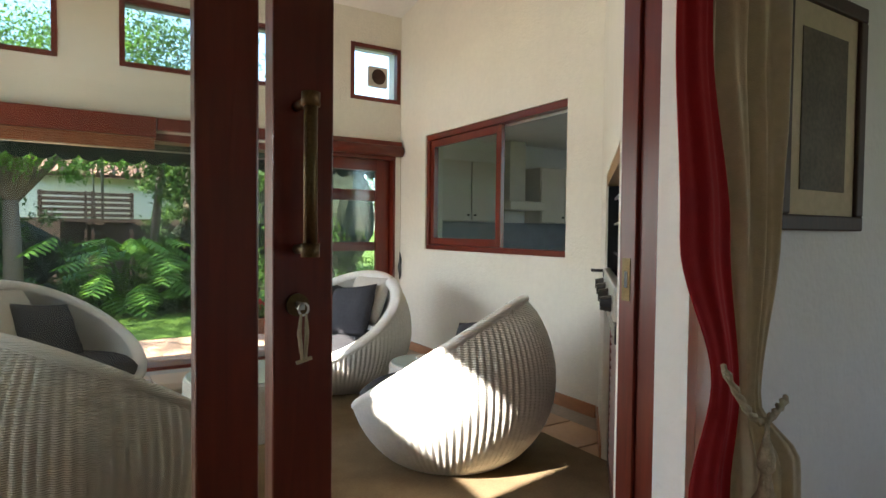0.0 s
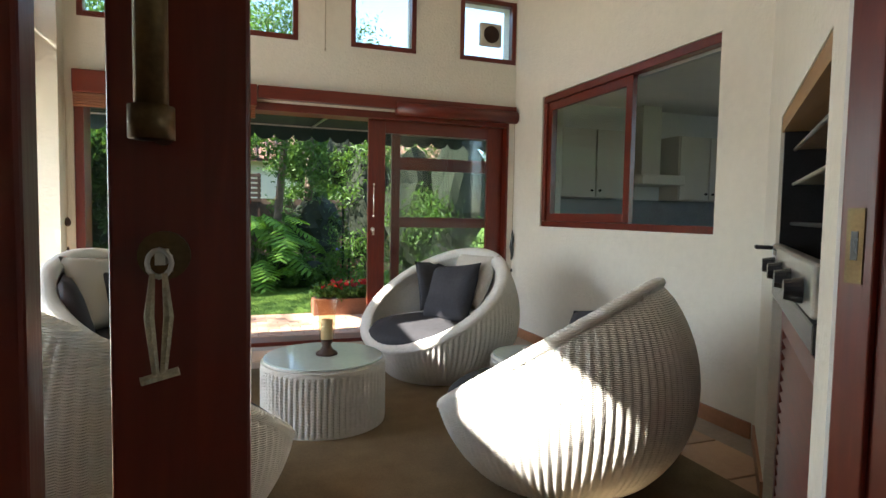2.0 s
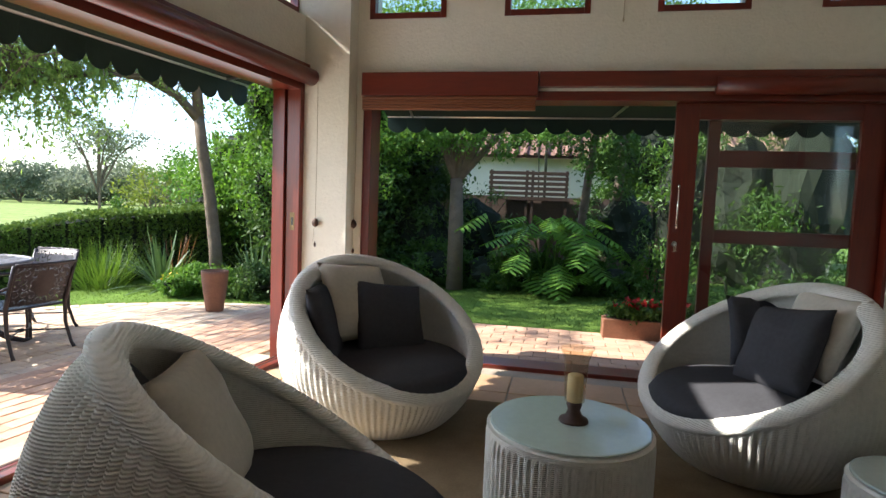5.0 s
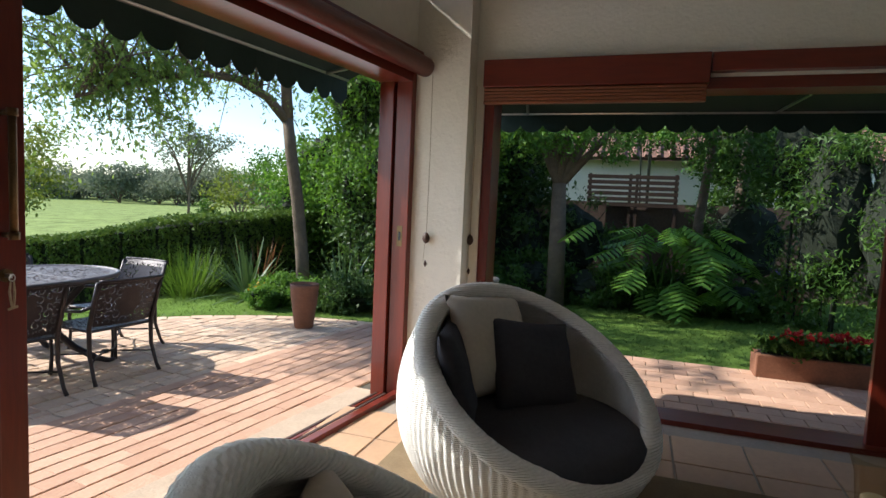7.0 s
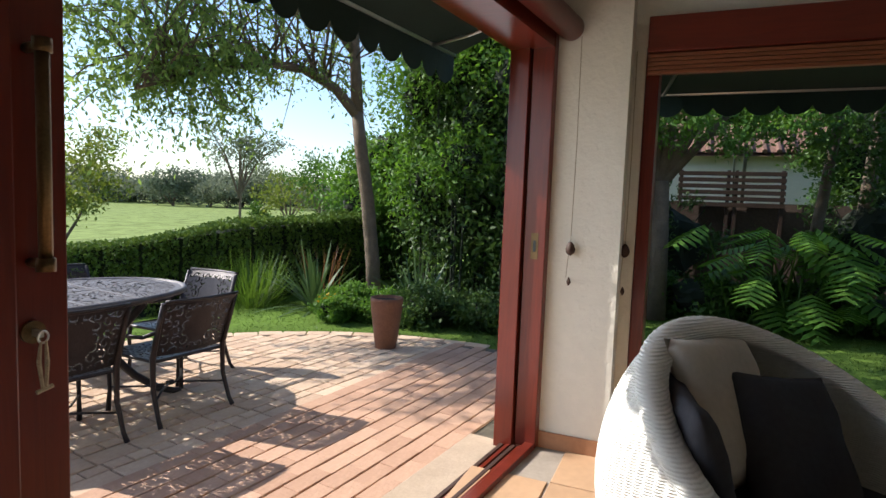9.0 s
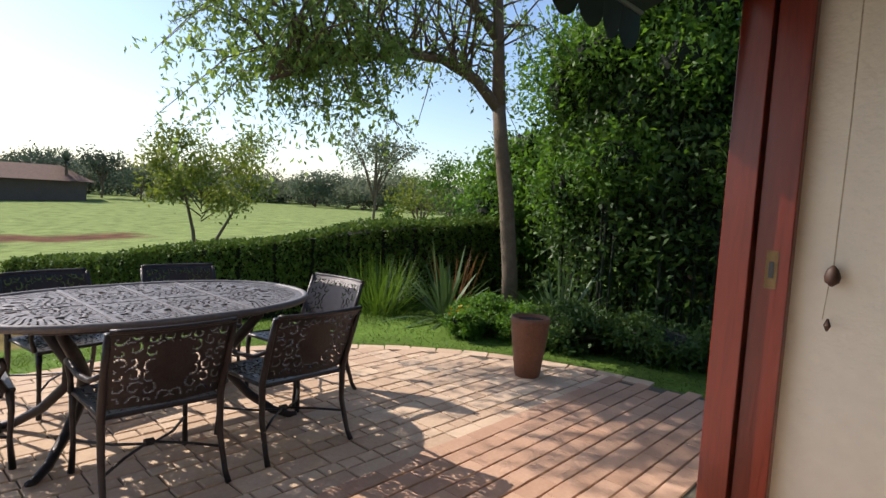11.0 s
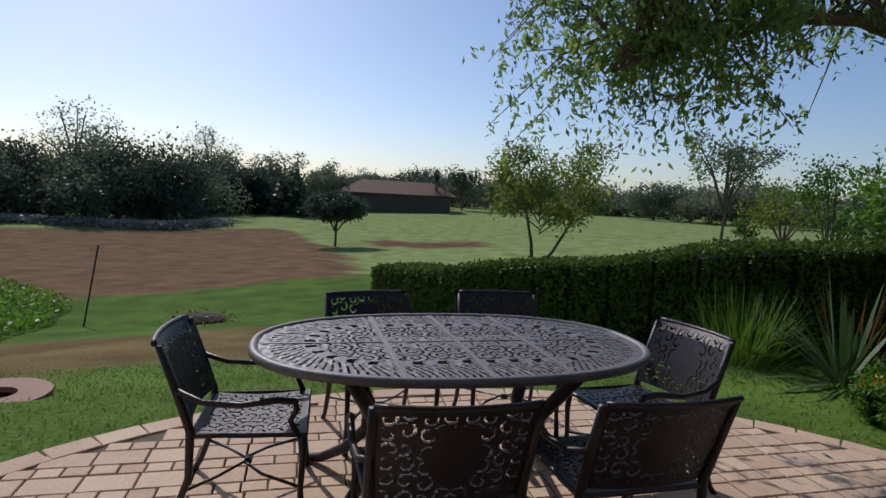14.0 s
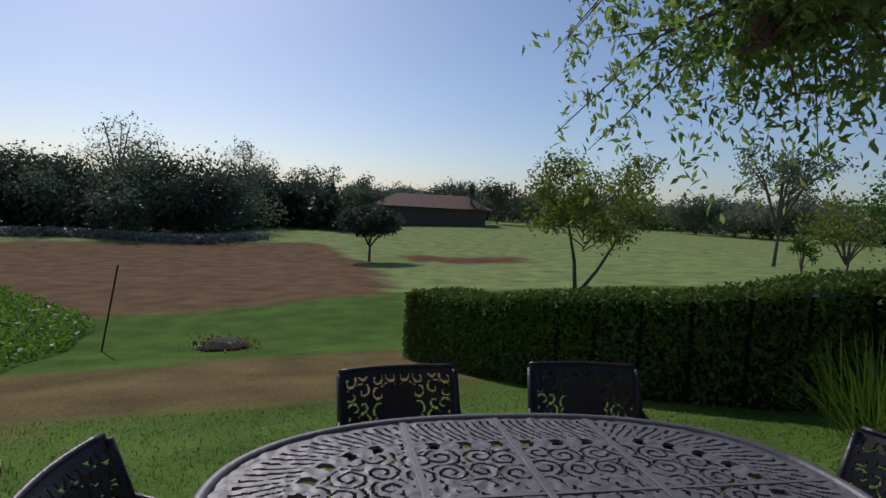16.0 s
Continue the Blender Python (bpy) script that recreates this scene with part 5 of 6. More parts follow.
def far_tree(x, y, height, width, mat, label, n=1500, trunk=0.35, airy=False, size=None, dome=False):
    g_ = ground_z(x, y)
    ob = thing("tree", Matrix(), label, "tree", "trees beyond the lawn")
    bm = bmesh.new()
    r = width / 2
    limb(bm, [(x, y, g_ - 0.1), (x + 0.03 * width, y, g_ + height * trunk), (x, y + 0.02 * width, g_ + height * 0.8)], (0.012 if airy else 0.022) * height + 0.02, (0.003 if airy else 0.01) * height, 7)
    blobs = []
    k = 9 if airy else 7
    for i in range(k):
        a, q = i * 2.4 + x, random.uniform(0.25, 0.75)
        bx, by, bz = x + math.cos(a) * r * q, y + math.sin(a) * r * q, g_ + height * (trunk + (1 - trunk) * random.uniform(0.28, 0.80))
        limb(bm, [(x, y, g_ + height * trunk * 0.8), (x + (bx - x) * 0.5, y + (by - y) * 0.5, (bz + g_ + height * trunk) / 2 + 0.05 * height), (bx, by, bz)], 0.009 * height + 0.008, 0.004 * height, 5)
        f = 0.30 if airy else 0.42
        blobs.append((bx, by, bz, r * f, r * f, height * (1 - trunk) * (0.16 if airy else 0.26)))
    if dome:
        blobs = [(x, y, g_ + height * 0.70, r * 0.92, r * 0.92, height * 0.24), (x - r * 0.3, y - r * 0.3, g_ + height * 0.66, r * 0.6, r * 0.6, height * 0.2)]
    part("trunk", bm, BARK, ob)
    leaves("crown", clumps(n, blobs, shell=0.2, per=20 if not airy else 14, spread=0.06 if dome else 0.2), size or max(0.16, width * 0.05), mat, ob, 0.6)
    return ob


# clipped hedge along the garden's edge
hedge = thing("hedge", Matrix(), "dark clipped garden hedge with a flat top", "hedge")
HP = [(-12.1, 8.42, -0.10), (-9.6, 8.85, 0.23), (-7.9, 9.4, 0.54), (-6.6, 10.6, 0.86), (-5.9, 12.2, 1.02), (-5.6, 14.5, 1.10)]
for _ in range(2):   # round the bends
    HP = [HP[0]] + [tuple(Vector(a).lerp(Vector(b), f)) for a, b in zip(HP, HP[1:]) for f in (0.25, 0.75)] + [HP[-1]]
hc, hv, hf = [], [], []
for k in range(len(HP) - 1):
    (x0, y0, z0), (x1, y1, z1) = HP[k], HP[k + 1]
    L = math.hypot(x1 - x0, y1 - y0)
    nx_, ny_ = -(y1 - y0) / L, (x1 - x0) / L
    n = int(L * 4200)
    f = rng.uniform(0, 1, n)
    side = rng.integers(0, 10, n)
    w = np.where(side < 4, rng.uniform(-0.5, 0.5, n), np.where(side < 9, -0.5, 0.5)) + rng.normal(0, 0.022, n)
    top = z0 + (z1 - z0) * f + 0.035 * np.sin(f * L * 3.1 + k)
    px, py = x0 + (x1 - x0) * f + nx_ * w, y0 + (y1 - y0) * f + ny_ * w
    low = np.array([ground_z(a, b) - 0.03 for a, b in zip(px, py)])
    z = np.where(side < 4, top + rng.normal(0, 0.025, n), low + (top - low) * rng.uniform(0, 1, n) ** 0.8)
    hc.append(np.stack([px, py, z], 1))
e0 = HP[0]
n = 3000
hc.append(np.stack([np.full(n, e0[0]) + rng.normal(0, 0.03, n), e0[1] + rng.uniform(-0.5, 0.5, n), ground_z(e0[0], e0[1]) + (e0[2] - ground_z(e0[0], e0[1])) * rng.uniform(0, 1, n)], 1))
leaves("foliage", np.concatenate(hc), 0.062, HEDGE, hedge, 0.55)
# near-black core that stands in for the hedge's inner shade
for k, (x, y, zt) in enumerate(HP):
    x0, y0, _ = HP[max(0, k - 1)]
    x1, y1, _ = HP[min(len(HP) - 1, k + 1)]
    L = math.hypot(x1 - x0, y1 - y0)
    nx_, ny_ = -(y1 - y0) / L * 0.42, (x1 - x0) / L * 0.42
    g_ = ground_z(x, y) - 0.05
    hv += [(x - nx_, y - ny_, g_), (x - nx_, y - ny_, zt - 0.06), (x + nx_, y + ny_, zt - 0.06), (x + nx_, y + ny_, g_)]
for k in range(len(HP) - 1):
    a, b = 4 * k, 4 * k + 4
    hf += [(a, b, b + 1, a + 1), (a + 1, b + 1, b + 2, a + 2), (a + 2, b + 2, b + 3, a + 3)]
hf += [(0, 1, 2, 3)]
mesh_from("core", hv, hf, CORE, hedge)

# feathery tree by the terrace with a limb reaching over the lawn
gt = thing("garden_tree", Matrix(), "slender tree with feathery drooping branches by the terrace", "tree")
bm = bmesh.new()
limb(bm, [(-3.98, 10.43, -0.1), (-4.02, 10.43, 0.5), (-4.12, 10.43, 1.3), (-4.24, 10.42, 2.0), (-4.31, 10.43, 2.45)], 0.10, 0.08, 12)
limb(bm, [(-4.31, 10.43, 2.45), (-4.36, 10.42, 3.2), (-4.44, 10.40, 4.2), (-4.5, 10.3, 5.6)], 0.085, 0.04, 10)
MAIN = [(-4.30, 10.43, 2.40), (-4.50, 10.2, 2.72), (-4.74, 9.85, 2.9), (-4.92, 9.4, 2.88), (-5.03, 8.85, 2.72), (-5.06, 8.25, 2.5), (-5.02, 7.7, 2.27)]
limb(bm, MAIN, 0.075, 0.016, 8)
TWIGS = []
random.seed(11)
for i in range(95):
    k = random.randrange(1, len(MAIN) - 1)
    p = Vector(MAIN[k]).lerp(Vector(MAIN[k + 1]), random.random())
    a = random.uniform(0, math.tau)
    L = random.uniform(0.4, 1.15)
    q = p + Vector((math.cos(a) * L * 0.75 - 0.15, math.sin(a) * L * 0.75 - 0.1, random.uniform(-0.3, 1.5)))
    e = q + Vector((math.cos(a) * 0.45 - 0.1, math.sin(a) * 0.45 - 0.1, random.uniform(-0.6, 0.1)))
    limb(bm, [p, p.lerp(q, 0.5) + Vector((0, 0, 0.15)), q, e], 0.016, 0.003, 5)
    TWIGS += [(p, q), (q, e)]
UPPER = [(-4.36, 10.42, 3.2), (-4.7, 10.0, 3.8), (-5.2, 9.4, 4.25), (-5.8, 8.7, 4.4), (-6.3, 8.0, 4.3), (-6.7, 7.3, 4.0)]
limb(bm, UPPER, 0.06, 0.014, 8)
for i in range(70):
    k = random.randrange(1, len(UPPER) - 1)
    p = Vector(UPPER[k]).lerp(Vector(UPPER[k + 1]), random.random())
    a = random.uniform(0, math.tau)
    q = p + Vector((math.cos(a) * 0.8, math.sin(a) * 0.8, random.uniform(-0.2, 0.9)))
    e = q + Vector((math.cos(a) * 0.4, math.sin(a) * 0.4, random.uniform(-0.6, 0.1)))
    limb(bm, [p, q, e], 0.014, 0.003, 5)
    TWIGS += [(p.lerp(q, 0.5), q), (q, e)]
TOP = [(-4.5, 10.3, 5.2), (-4.9, 9.6, 5.6), (-5.4, 8.8, 5.75), (-5.9, 8.0, 5.5)]
limb(bm, TOP, 0.045, 0.012, 8)
for i in range(60):
    k = random.randrange(0, len(TOP) - 1)
    p = Vector(TOP[k]).lerp(Vector(TOP[k + 1]), random.random())
    a = random.uniform(0, math.tau)
    q = p + Vector((math.cos(a) * 1.0, math.sin(a) * 1.0, random.uniform(-0.4, 0.7)))
    e = q + Vector((math.cos(a) * 0.5, math.sin(a) * 0.5, random.uniform(-0.5, 0.1)))
    limb(bm, [p, q, e], 0.014, 0.003, 5)
    TWIGS += [(p.lerp(q, 0.5), q), (q, e)]
for i in range(40):
    z = random.uniform(3.0, 5.4)
    p = Vector((-4.4, 10.4, z))
    a = random.uniform(0, math.tau)
    q = p + Vector((math.cos(a) * 1.1 - 0.3, math.sin(a) * 1.1 - 0.2, random.uniform(0.1, 0.7)))
    e = q + Vector((math.cos(a) * 0.7, math.sin(a) * 0.7, random.uniform(-0.7, 0.1)))
    limb(bm, [p, q, e], 0.014, 0.003, 5)
    TWIGS += [(q, e), (p.lerp(q, 0.5), q)]
# unseen limb added above the view to throw dappled shade on the terrace
SHADE_LIMB = [(-6.7, 7.3, 4.0), (-7.0, 7.05, 4.35), (-7.35, 6.75, 4.6)]
limb(bm, SHADE_LIMB, 0.014, 0.005, 6)
part("trunk", bm, BARK, gt, "", True)
pts = []


def sprig(c, a, L, fall, count):
    """Leaves strung along one thin shoot that bends down as it goes."""
    for j in range(count):
        f = (j + random.random()) / count
        out = L * (1 - fall * 0.7) * f
        pts.append((c.x + out * math.cos(a) + random.gauss(0, 0.020), c.y + out * math.sin(a) + random.gauss(0, 0.020), c.z + 0.06 * math.sin(f * 3) - L * fall * f * f + random.gauss(0, 0.020)))


for p, q in TWIGS:
    for s_ in range(2 if p.y > 9.4 else 5):
        sprig(p.lerp(q, random.random()), random.uniform(0, math.tau), random.uniform(0.2, 0.6), random.uniform(0.3, 1.0), 13)
# long shoots hanging from the outer half of the reaching limb
for i in range(85):
    k = random.randrange(3, len(MAIN) - 1)
    c = Vector(MAIN[k]).lerp(Vector(MAIN[k + 1]), random.random()) + Vector((random.uniform(-0.7, 0.5), random.uniform(-0.5, 0.3), random.uniform(-0.1, 0.3)))
    sprig(c, random.uniform(0, math.tau), random.uniform(0.55, 1.2), random.uniform(0.75, 1.0), 24)
for i in range(75):
    c = Vector((-5.35 + random.gauss(0, 0.34), 7.98 + random.gauss(0, 0.26), 2.75 + random.gauss(0, 0.28)))
    sprig(c, random.uniform(0, math.tau), random.uniform(0.45, 0.9), random.uniform(0.5, 1.0), 22)
# added leaves round that unseen limb, which break up the sun on the paving
for i in range(120):
    c = Vector((-7.0 + random.gauss(0, 0.55), 7.0 + random.gauss(0, 0.45), 4.65 + random.gauss(0, 0.2)))
    sprig(c, random.uniform(0, math.tau), random.uniform(0.3, 0.6), random.uniform(0.3, 0.8), 20)
leaves("crown", pts, 0.072, LEAF_LIGHT, gt, 0.36, droop=0.9)

# dark evergreen mass behind it
shrub("evergreen_bush", [(-3.3, 12.3, 1.4, 1.1, 0.9, 1.4), (-2.5, 12.2, 1.6, 0.9, 0.9, 1.6), (-3.5, 12.9, 2.9, 1.1, 1.0, 1.4), (-2.7, 12.8, 3.2, 0.9, 0.9, 1.3), (-3.0, 11.75, 2.6, 0.5, 0.35, 0.45), (-2.1, 11.6, 1.9, 0.45, 0.35, 0.4)], 42000, 0.105, LEAF_DARK, "tall dense dark evergreen bush beside the lawn", "bush", per=45, spread=0.12)
# brighter leaf colour stands in for sun on this bush
shrub("evergreen_bush", [(-4.9, 13.3, 1.4, 0.8, 0.7, 1.2), (-5.9, 13.6, 1.3, 0.8, 0.8, 1.0), (-5.5, 13.4, 2.1, 0.6, 0.6, 0.6)], 13000, 0.10, LEAF_BRIGHT, "green bush at the end of the hedge, sunlight in its leaf colour", "bush")
shrub("evergreen_bush", [(-1.5, 12.9, 0.8, 0.8, 0.6, 0.9), (-1.7, 13.5, 1.9, 0.7, 0.7, 0.9)], 9000, 0.10, LEAF_DARK, "dark shaded bush behind the lawn", "bush")
# lit clumps of the dark evergreen: sunlight put into a brighter leaf colour
shrub("evergreen_bush", [(-4.15, 12.3, 3.1, 0.6, 0.55, 0.8), (-3.6, 11.8, 3.3, 0.55, 0.45, 0.45), (-2.5, 11.5, 3.0, 0.45, 0.35, 0.45), (-3.2, 11.45, 1.9, 0.5, 0.3, 0.4), (-3.9, 11.9, 1.5, 0.5, 0.4, 0.5), (-2.3, 11.7, 3.8, 0.6, 0.45, 0.5), (-3.0, 11.9, 4.1, 0.6, 0.5, 0.4)], 17000, 0.095, LEAF_BRIGHT, "upper growth of the evergreen bush, sunlight in its leaf colour", "bush", per=40, spread=0.24)
# low planting round the tree
shrub("bedding_shrub", [(-3.95, 9.75, 0.08, 0.32, 0.28, 0.19), (-3.55, 9.80, 0.06, 0.32, 0.28, 0.16)], 14000, 0.05, LEAF_BRIGHT, "low yellow-green border plant by the pot", "plant", 0.3, stems=False)
shrub("bedding_shrub", [(-2.95, 9.85, 0.10, 0.5, 0.35, 0.20), (-2.2, 10.05, 0.08, 0.6, 0.35, 0.18), (-1.5, 10.35, 0.08, 0.5, 0.4, 0.20)], 16000, 0.06, LEAF_DARK, "low dark border planting along the lawn", "plant", 0.4, stems=False)


leaves_y = shrub("bedding_shrub", [(-3.95, 9.42, 0.05, 0.24, 0.18, 0.12)], 4000, 0.045, LEAF_BRIGHT, "low yellow-green flowering plant at the lawn's edge", "plant", 0.3, stems=False)
leaves("blossom", clumps(60, [(-3.95, 9.40, 0.15, 0.22, 0.16, 0.05)], shell=0.3, per=4), 0.035, leafy("yellow petals", (0.62, 0.42, 0.02), (0.5, 0.3, 0.02), 0.2), leaves_y, 0.8)


def blade_clump(name, x, y, n, length, width, mat, label, category="plant", spread=0.9, base=0.06, z=None):
    g_ = (ground_z(x, y) - 0.05) if z is None else z
    ob = thing(name, Matrix(), label, category)
    vs_, fs_ = [], []
    for i in range(n):
        a, t = random.uniform(0, math.tau), random.random() ** 0.7 * spread
        L = length * random.uniform(0.7, 1.1)
        o = Vector((x + math.cos(a) * base * random.random(), y + math.sin(a) * base * random.random(), g_))
        out, side = Vector((math.cos(a), math.sin(a), 0)), Vector((-math.sin(a), math.cos(a), 0))
        k0 = len(vs_)
        for j in range(6):
            f = j / 5
            p = o + out * (L * f * math.sin(t)) + Vector((0, 0, L * (f * math.cos(t) - 0.30 * f * f * math.sin(t))))
            w = width * (1 - f ** 2.2) * (0.6 + f) * 0.6
            vs_ += [tuple(p - side * w), tuple(p + side * w)]
        fs_ += [(k0 + 2 * j, k0 + 2 * j + 1, k0 + 2 * j + 3, k0 + 2 * j + 2) for j in range(5)]
        if n <= 60:
            mesh_from("blade", vs_, fs_, mat, ob)
            vs_, fs_ = [], []
    if vs_:
        mesh_from("tuft", vs_, fs_, mat, ob)
    return ob


blade_clump("agave", -4.65, 10.05, 54, 1.0, 0.036, AGAVE, "spiky dark green agave beside the tree", spread=1.45)
blade_clump("agave", -3.30, 10.35, 38, 1.0, 0.028, AGAVE, "spiky grey-green agave under the tree", spread=1.3)
blade_clump("ornamental_grass", -5.55, 9.85, 260, 0.85, 0.010, BLADE, "tall arching ornamental grass before the hedge", spread=0.95, base=0.35)
blade_clump("ornamental_grass", -5.75, 10.3, 220, 0.8, 0.010, BLADE, "tall arching ornamental grass before the hedge", spread=0.9, base=0.35)
blade_clump("dry_stalks", -5.15, 10.9, 22, 1.05, 0.012, DRYBLADE, "dry brown stalks beside the hedge", spread=0.5, base=0.25)

# back garden seen through the north door
bt = thing("garden_tree", Matrix(), "leafy tree in the shaded back garden", "tree")
bm = bmesh.new()
limb(bm, [(-0.55, 11.8, -0.1), (-0.56, 11.8, 0.9), (-0.58, 11.8, 1.7)], 0.14, 0.10, 12)
TOPS = [(-1.4, 12.2, 3.1), (-0.9, 12.4, 3.6), (0.2, 12.3, 3.0), (0.9, 12.5, 3.3), (-0.3, 12.2, 4.0), (0.5, 12.6, 4.3), (-1.6, 12.6, 4.4)]
for e in TOPS:
    m_ = Vector((-0.58, 11.8, 1.68)).lerp(Vector(e), 0.5) + Vector((0, 0, 0.1))
    limb(bm, [(-0.58, 11.8, 1.66), m_, e], 0.07, 0.02, 8)
part("trunk", bm, BARK, bt, "", True)
leaves("crown", clumps(30000, [(x, y, z, 0.8, 0.7, 0.6) for x, y, z in TOPS] + [(-1.35, 11.35, 2.25, 0.6, 0.4, 0.32), (-0.45, 11.3, 2.4, 0.55, 0.35, 0.3), (0.35, 11.5, 2.3, 0.45, 0.3, 0.28), (-0.9, 11.5, 2.7, 0.7, 0.5, 0.4), (0.9, 11.9, 2.55, 0.6, 0.4, 0.3), (-1.7, 11.3, 1.8, 0.4, 0.35, 0.4)], shell=0.3), 0.075, LEAF_BRIGHT, bt, 0.4)
bt2 = thing("garden_tree", Matrix(), "slim bare-stemmed tree behind the fence bed", "tree")
bm = bmesh.new()
limb(bm, [(1.45, 13.6, -0.1), (1.5, 13.6, 1.2), (1.62, 13.5, 2.6), (1.7, 13.5, 3.8)], 0.10, 0.05, 10)
limb(bm, [(2.15, 13.9, -0.1), (2.12, 13.9, 1.3), (2.2, 13.85, 2.9)], 0.13, 0.08, 10)
part("trunk", bm, BARK, bt2, "", True)
leaves("crown", clumps(15000, [(1.7, 13.5, 3.5, 1.1, 0.9, 0.8), (2.5, 13.3, 2.6, 0.6, 0.6, 0.7), (1.9, 13.0, 2.2, 0.5, 0.4, 0.4), (1.1, 13.2, 2.6, 0.5, 0.4, 0.3), (2.2, 13.6, 4.5, 1.1, 0.9, 0.7), (1.0, 13.8, 4.8, 1.0, 0.9, 0.7)], shell=0.3), 0.085, LEAF_MID, bt2, 0.4)
shrub("bamboo_bush", [(2.95, 11.9, 1.4, 0.65, 0.6, 1.5), (3.6, 11.4, 1.3, 0.7, 0.6, 1.5), (2.6, 12.4, 2.2, 0.5, 0.5, 1.0), (4.3, 10.9, 1.6, 0.7, 0.6, 1.6)], 15000, 0.095, LEAF_MID, "light green feathery bamboo-like bush", "bush", 0.26)
shrub("bedding_shrub", [(-1.0, 12.2, 0.25, 0.6, 0.4, 0.35), (-0.1, 12.15, 0.2, 0.5, 0.4, 0.32), (0.6, 12.2, 0.22, 0.6, 0.4, 0.3), (1.3, 12.2, 0.2, 0.55, 0.4, 0.32), (2.0, 12.2, 0.15, 0.5, 0.4, 0.28)], 14000, 0.075, LEAF_MID, "low green shrubs along the shaded bed", "shrub", 0.5, stems=False)
shrub("evergreen_bush", [(-1.7, 13.4, 1.0, 0.9, 0.7, 1.2), (-0.6, 13.8, 0.8, 0.9, 0.6, 0.9), (2.3, 14.0, 0.9, 0.8, 0.6, 1.0)], 9000, 0.10, LEAF_DARK, "dark bushes against the garden wall", "bush")

shrub("evergreen_bush", [(-1.9, 15.8, 2.4, 0.9, 0.5, 1.3), (2.5, 15.8, 2.5, 0.9, 0.5, 1.2), (0.7, 16.2, 3.3, 0.9, 0.5, 0.45), (3.6, 15.8, 2.2, 0.9, 0.5, 1.4)], 12000, 0.11, LEAF_MID, "leafy bushes behind the garden wall", "bush")
# big split-leaf plant
MONST = leafy("glossy split leaves", (0.13, 0.26, 0.04), (0.06, 0.14, 0.025), 0.4)


def split_leaf(bm, base, tip, width, lobes=7):
    """A long leaf cut into drooping fingers on both sides of its rib."""
    rib = tip - base
    side = rib.cross(Vector((0, 0, 1))).normalized()
    up = side.cross(rib).normalized()
    for s_ in (-1, 1):
        for k in range(lobes):
            f0, f1 = (k + 0.1) / lobes, (k + 0.86) / lobes
            w = width * math.sin(math.pi * (0.12 + 0.80 * (k + 0.5) / lobes)) ** 0.8
            a, b = base + rib * f0, base + rib * f1
            out = side * s_ * w + rib * 0.14 - up * 0.25 * w
            v_ = [bm.verts.new(p) for p in (a, b, b + out * 0.7 + up * 0.02, a.lerp(b, 0.65) + out, a + out * 0.7)]
            bm.faces.new(v_)


ms = thing("split_leaf_plant", pose(0, 0, 0), "large sunlit split-leaf plant in the bed", "plant")
random.seed(5)
bs = bmesh.new()
for k in range(46):
    a = random.uniform(0, math.tau)
    o = Vector((0.98 + random.gauss(0, 0.28), 11.95 + random.gauss(0, 0.15), -0.05))
    hgt, out = random.uniform(0.35, 1.25), random.uniform(0.15, 0.65)
    base = o + Vector((math.cos(a) * out, math.sin(a) * out * 0.8 - 0.1, hgt))
    tip = base + Vector((math.cos(a) * 0.42, math.sin(a) * 0.35 - 0.10, random.uniform(-0.38, -0.05)))
    limb(bs, [o, o.lerp(base, 0.5) + Vector((0, 0, 0.12)), base], 0.014, 0.008, 5)
    bm = bmesh.new()
    split_leaf(bm, base, tip, random.uniform(0.20, 0.30))
    part("leaf", bm, MONST, ms)
part("branching", bs, LEAF_MID, ms)

# flowers in the pots
leaves("foliage", clumps(900, [(-2.76, 8.50, 0.43, 0.13, 0.13, 0.05)], shell=0.2, per=20), 0.05, LEAF_DARK, pot)
leaves("blossom", clumps(240, [(-2.69, 8.44, 0.525, 0.07, 0.07, 0.04)], shell=0.2, per=12), 0.035, PINK_FLOWER, pot, 0.8)
leaves("greenery", clumps(700, [(-2.78, 8.52, 0.50, 0.12, 0.12, 0.07)], shell=0.1, per=14), 0.045, LEAF_MID, pot, 0.5)
leaves("foliage", clumps(2600, [(1.8, 8.87, 0.22, 0.2, 0.12, 0.09), (2.1, 8.87, 0.23, 0.2, 0.12, 0.10), (2.38, 8.87, 0.22, 0.15, 0.12, 0.09)], shell=0.2, per=20), 0.05, LEAF_MID, planter, 0.6)
leaves("blossom", clumps(500, [(1.9, 8.86, 0.31, 0.22, 0.08, 0.05), (2.25, 8.86, 0.32, 0.2, 0.08, 0.06)], shell=0.2, per=8, spread=0.1), 0.038, RED_FLOWER, planter, 0.8)
leaves("foliage", clumps(900, [(2.76, 13.12, 0.40, 0.18, 0.15, 0.09)], shell=0.2, per=20), 0.05, LEAF_MID, pot2, 0.6)
leaves("blossom", clumps(300, [(2.76, 13.1, 0.48, 0.16, 0.12, 0.05)], shell=0.2, per=10), 0.035, VIOLET_FLOWER, pot2, 0.8)

# garden wall, slatted screen and neighbouring house
FENCE = wood("dark brown stained fence wood", (0.022, 0.012, 0.008), (0.06, 0.032, 0.02), 0.6, along="X")
gw = link("garden_wall", boxed(-3.2, 6.0, 14.85, 15.0, -0.2, 1.50), material("brown garden wall", (0.09, 0.06, 0.045), 0.9, vary=0.35, scale=3, bump=0.5, bump_scale=25))
tagged(gw, "dark brown garden boundary wall", "wall", kind="structure")
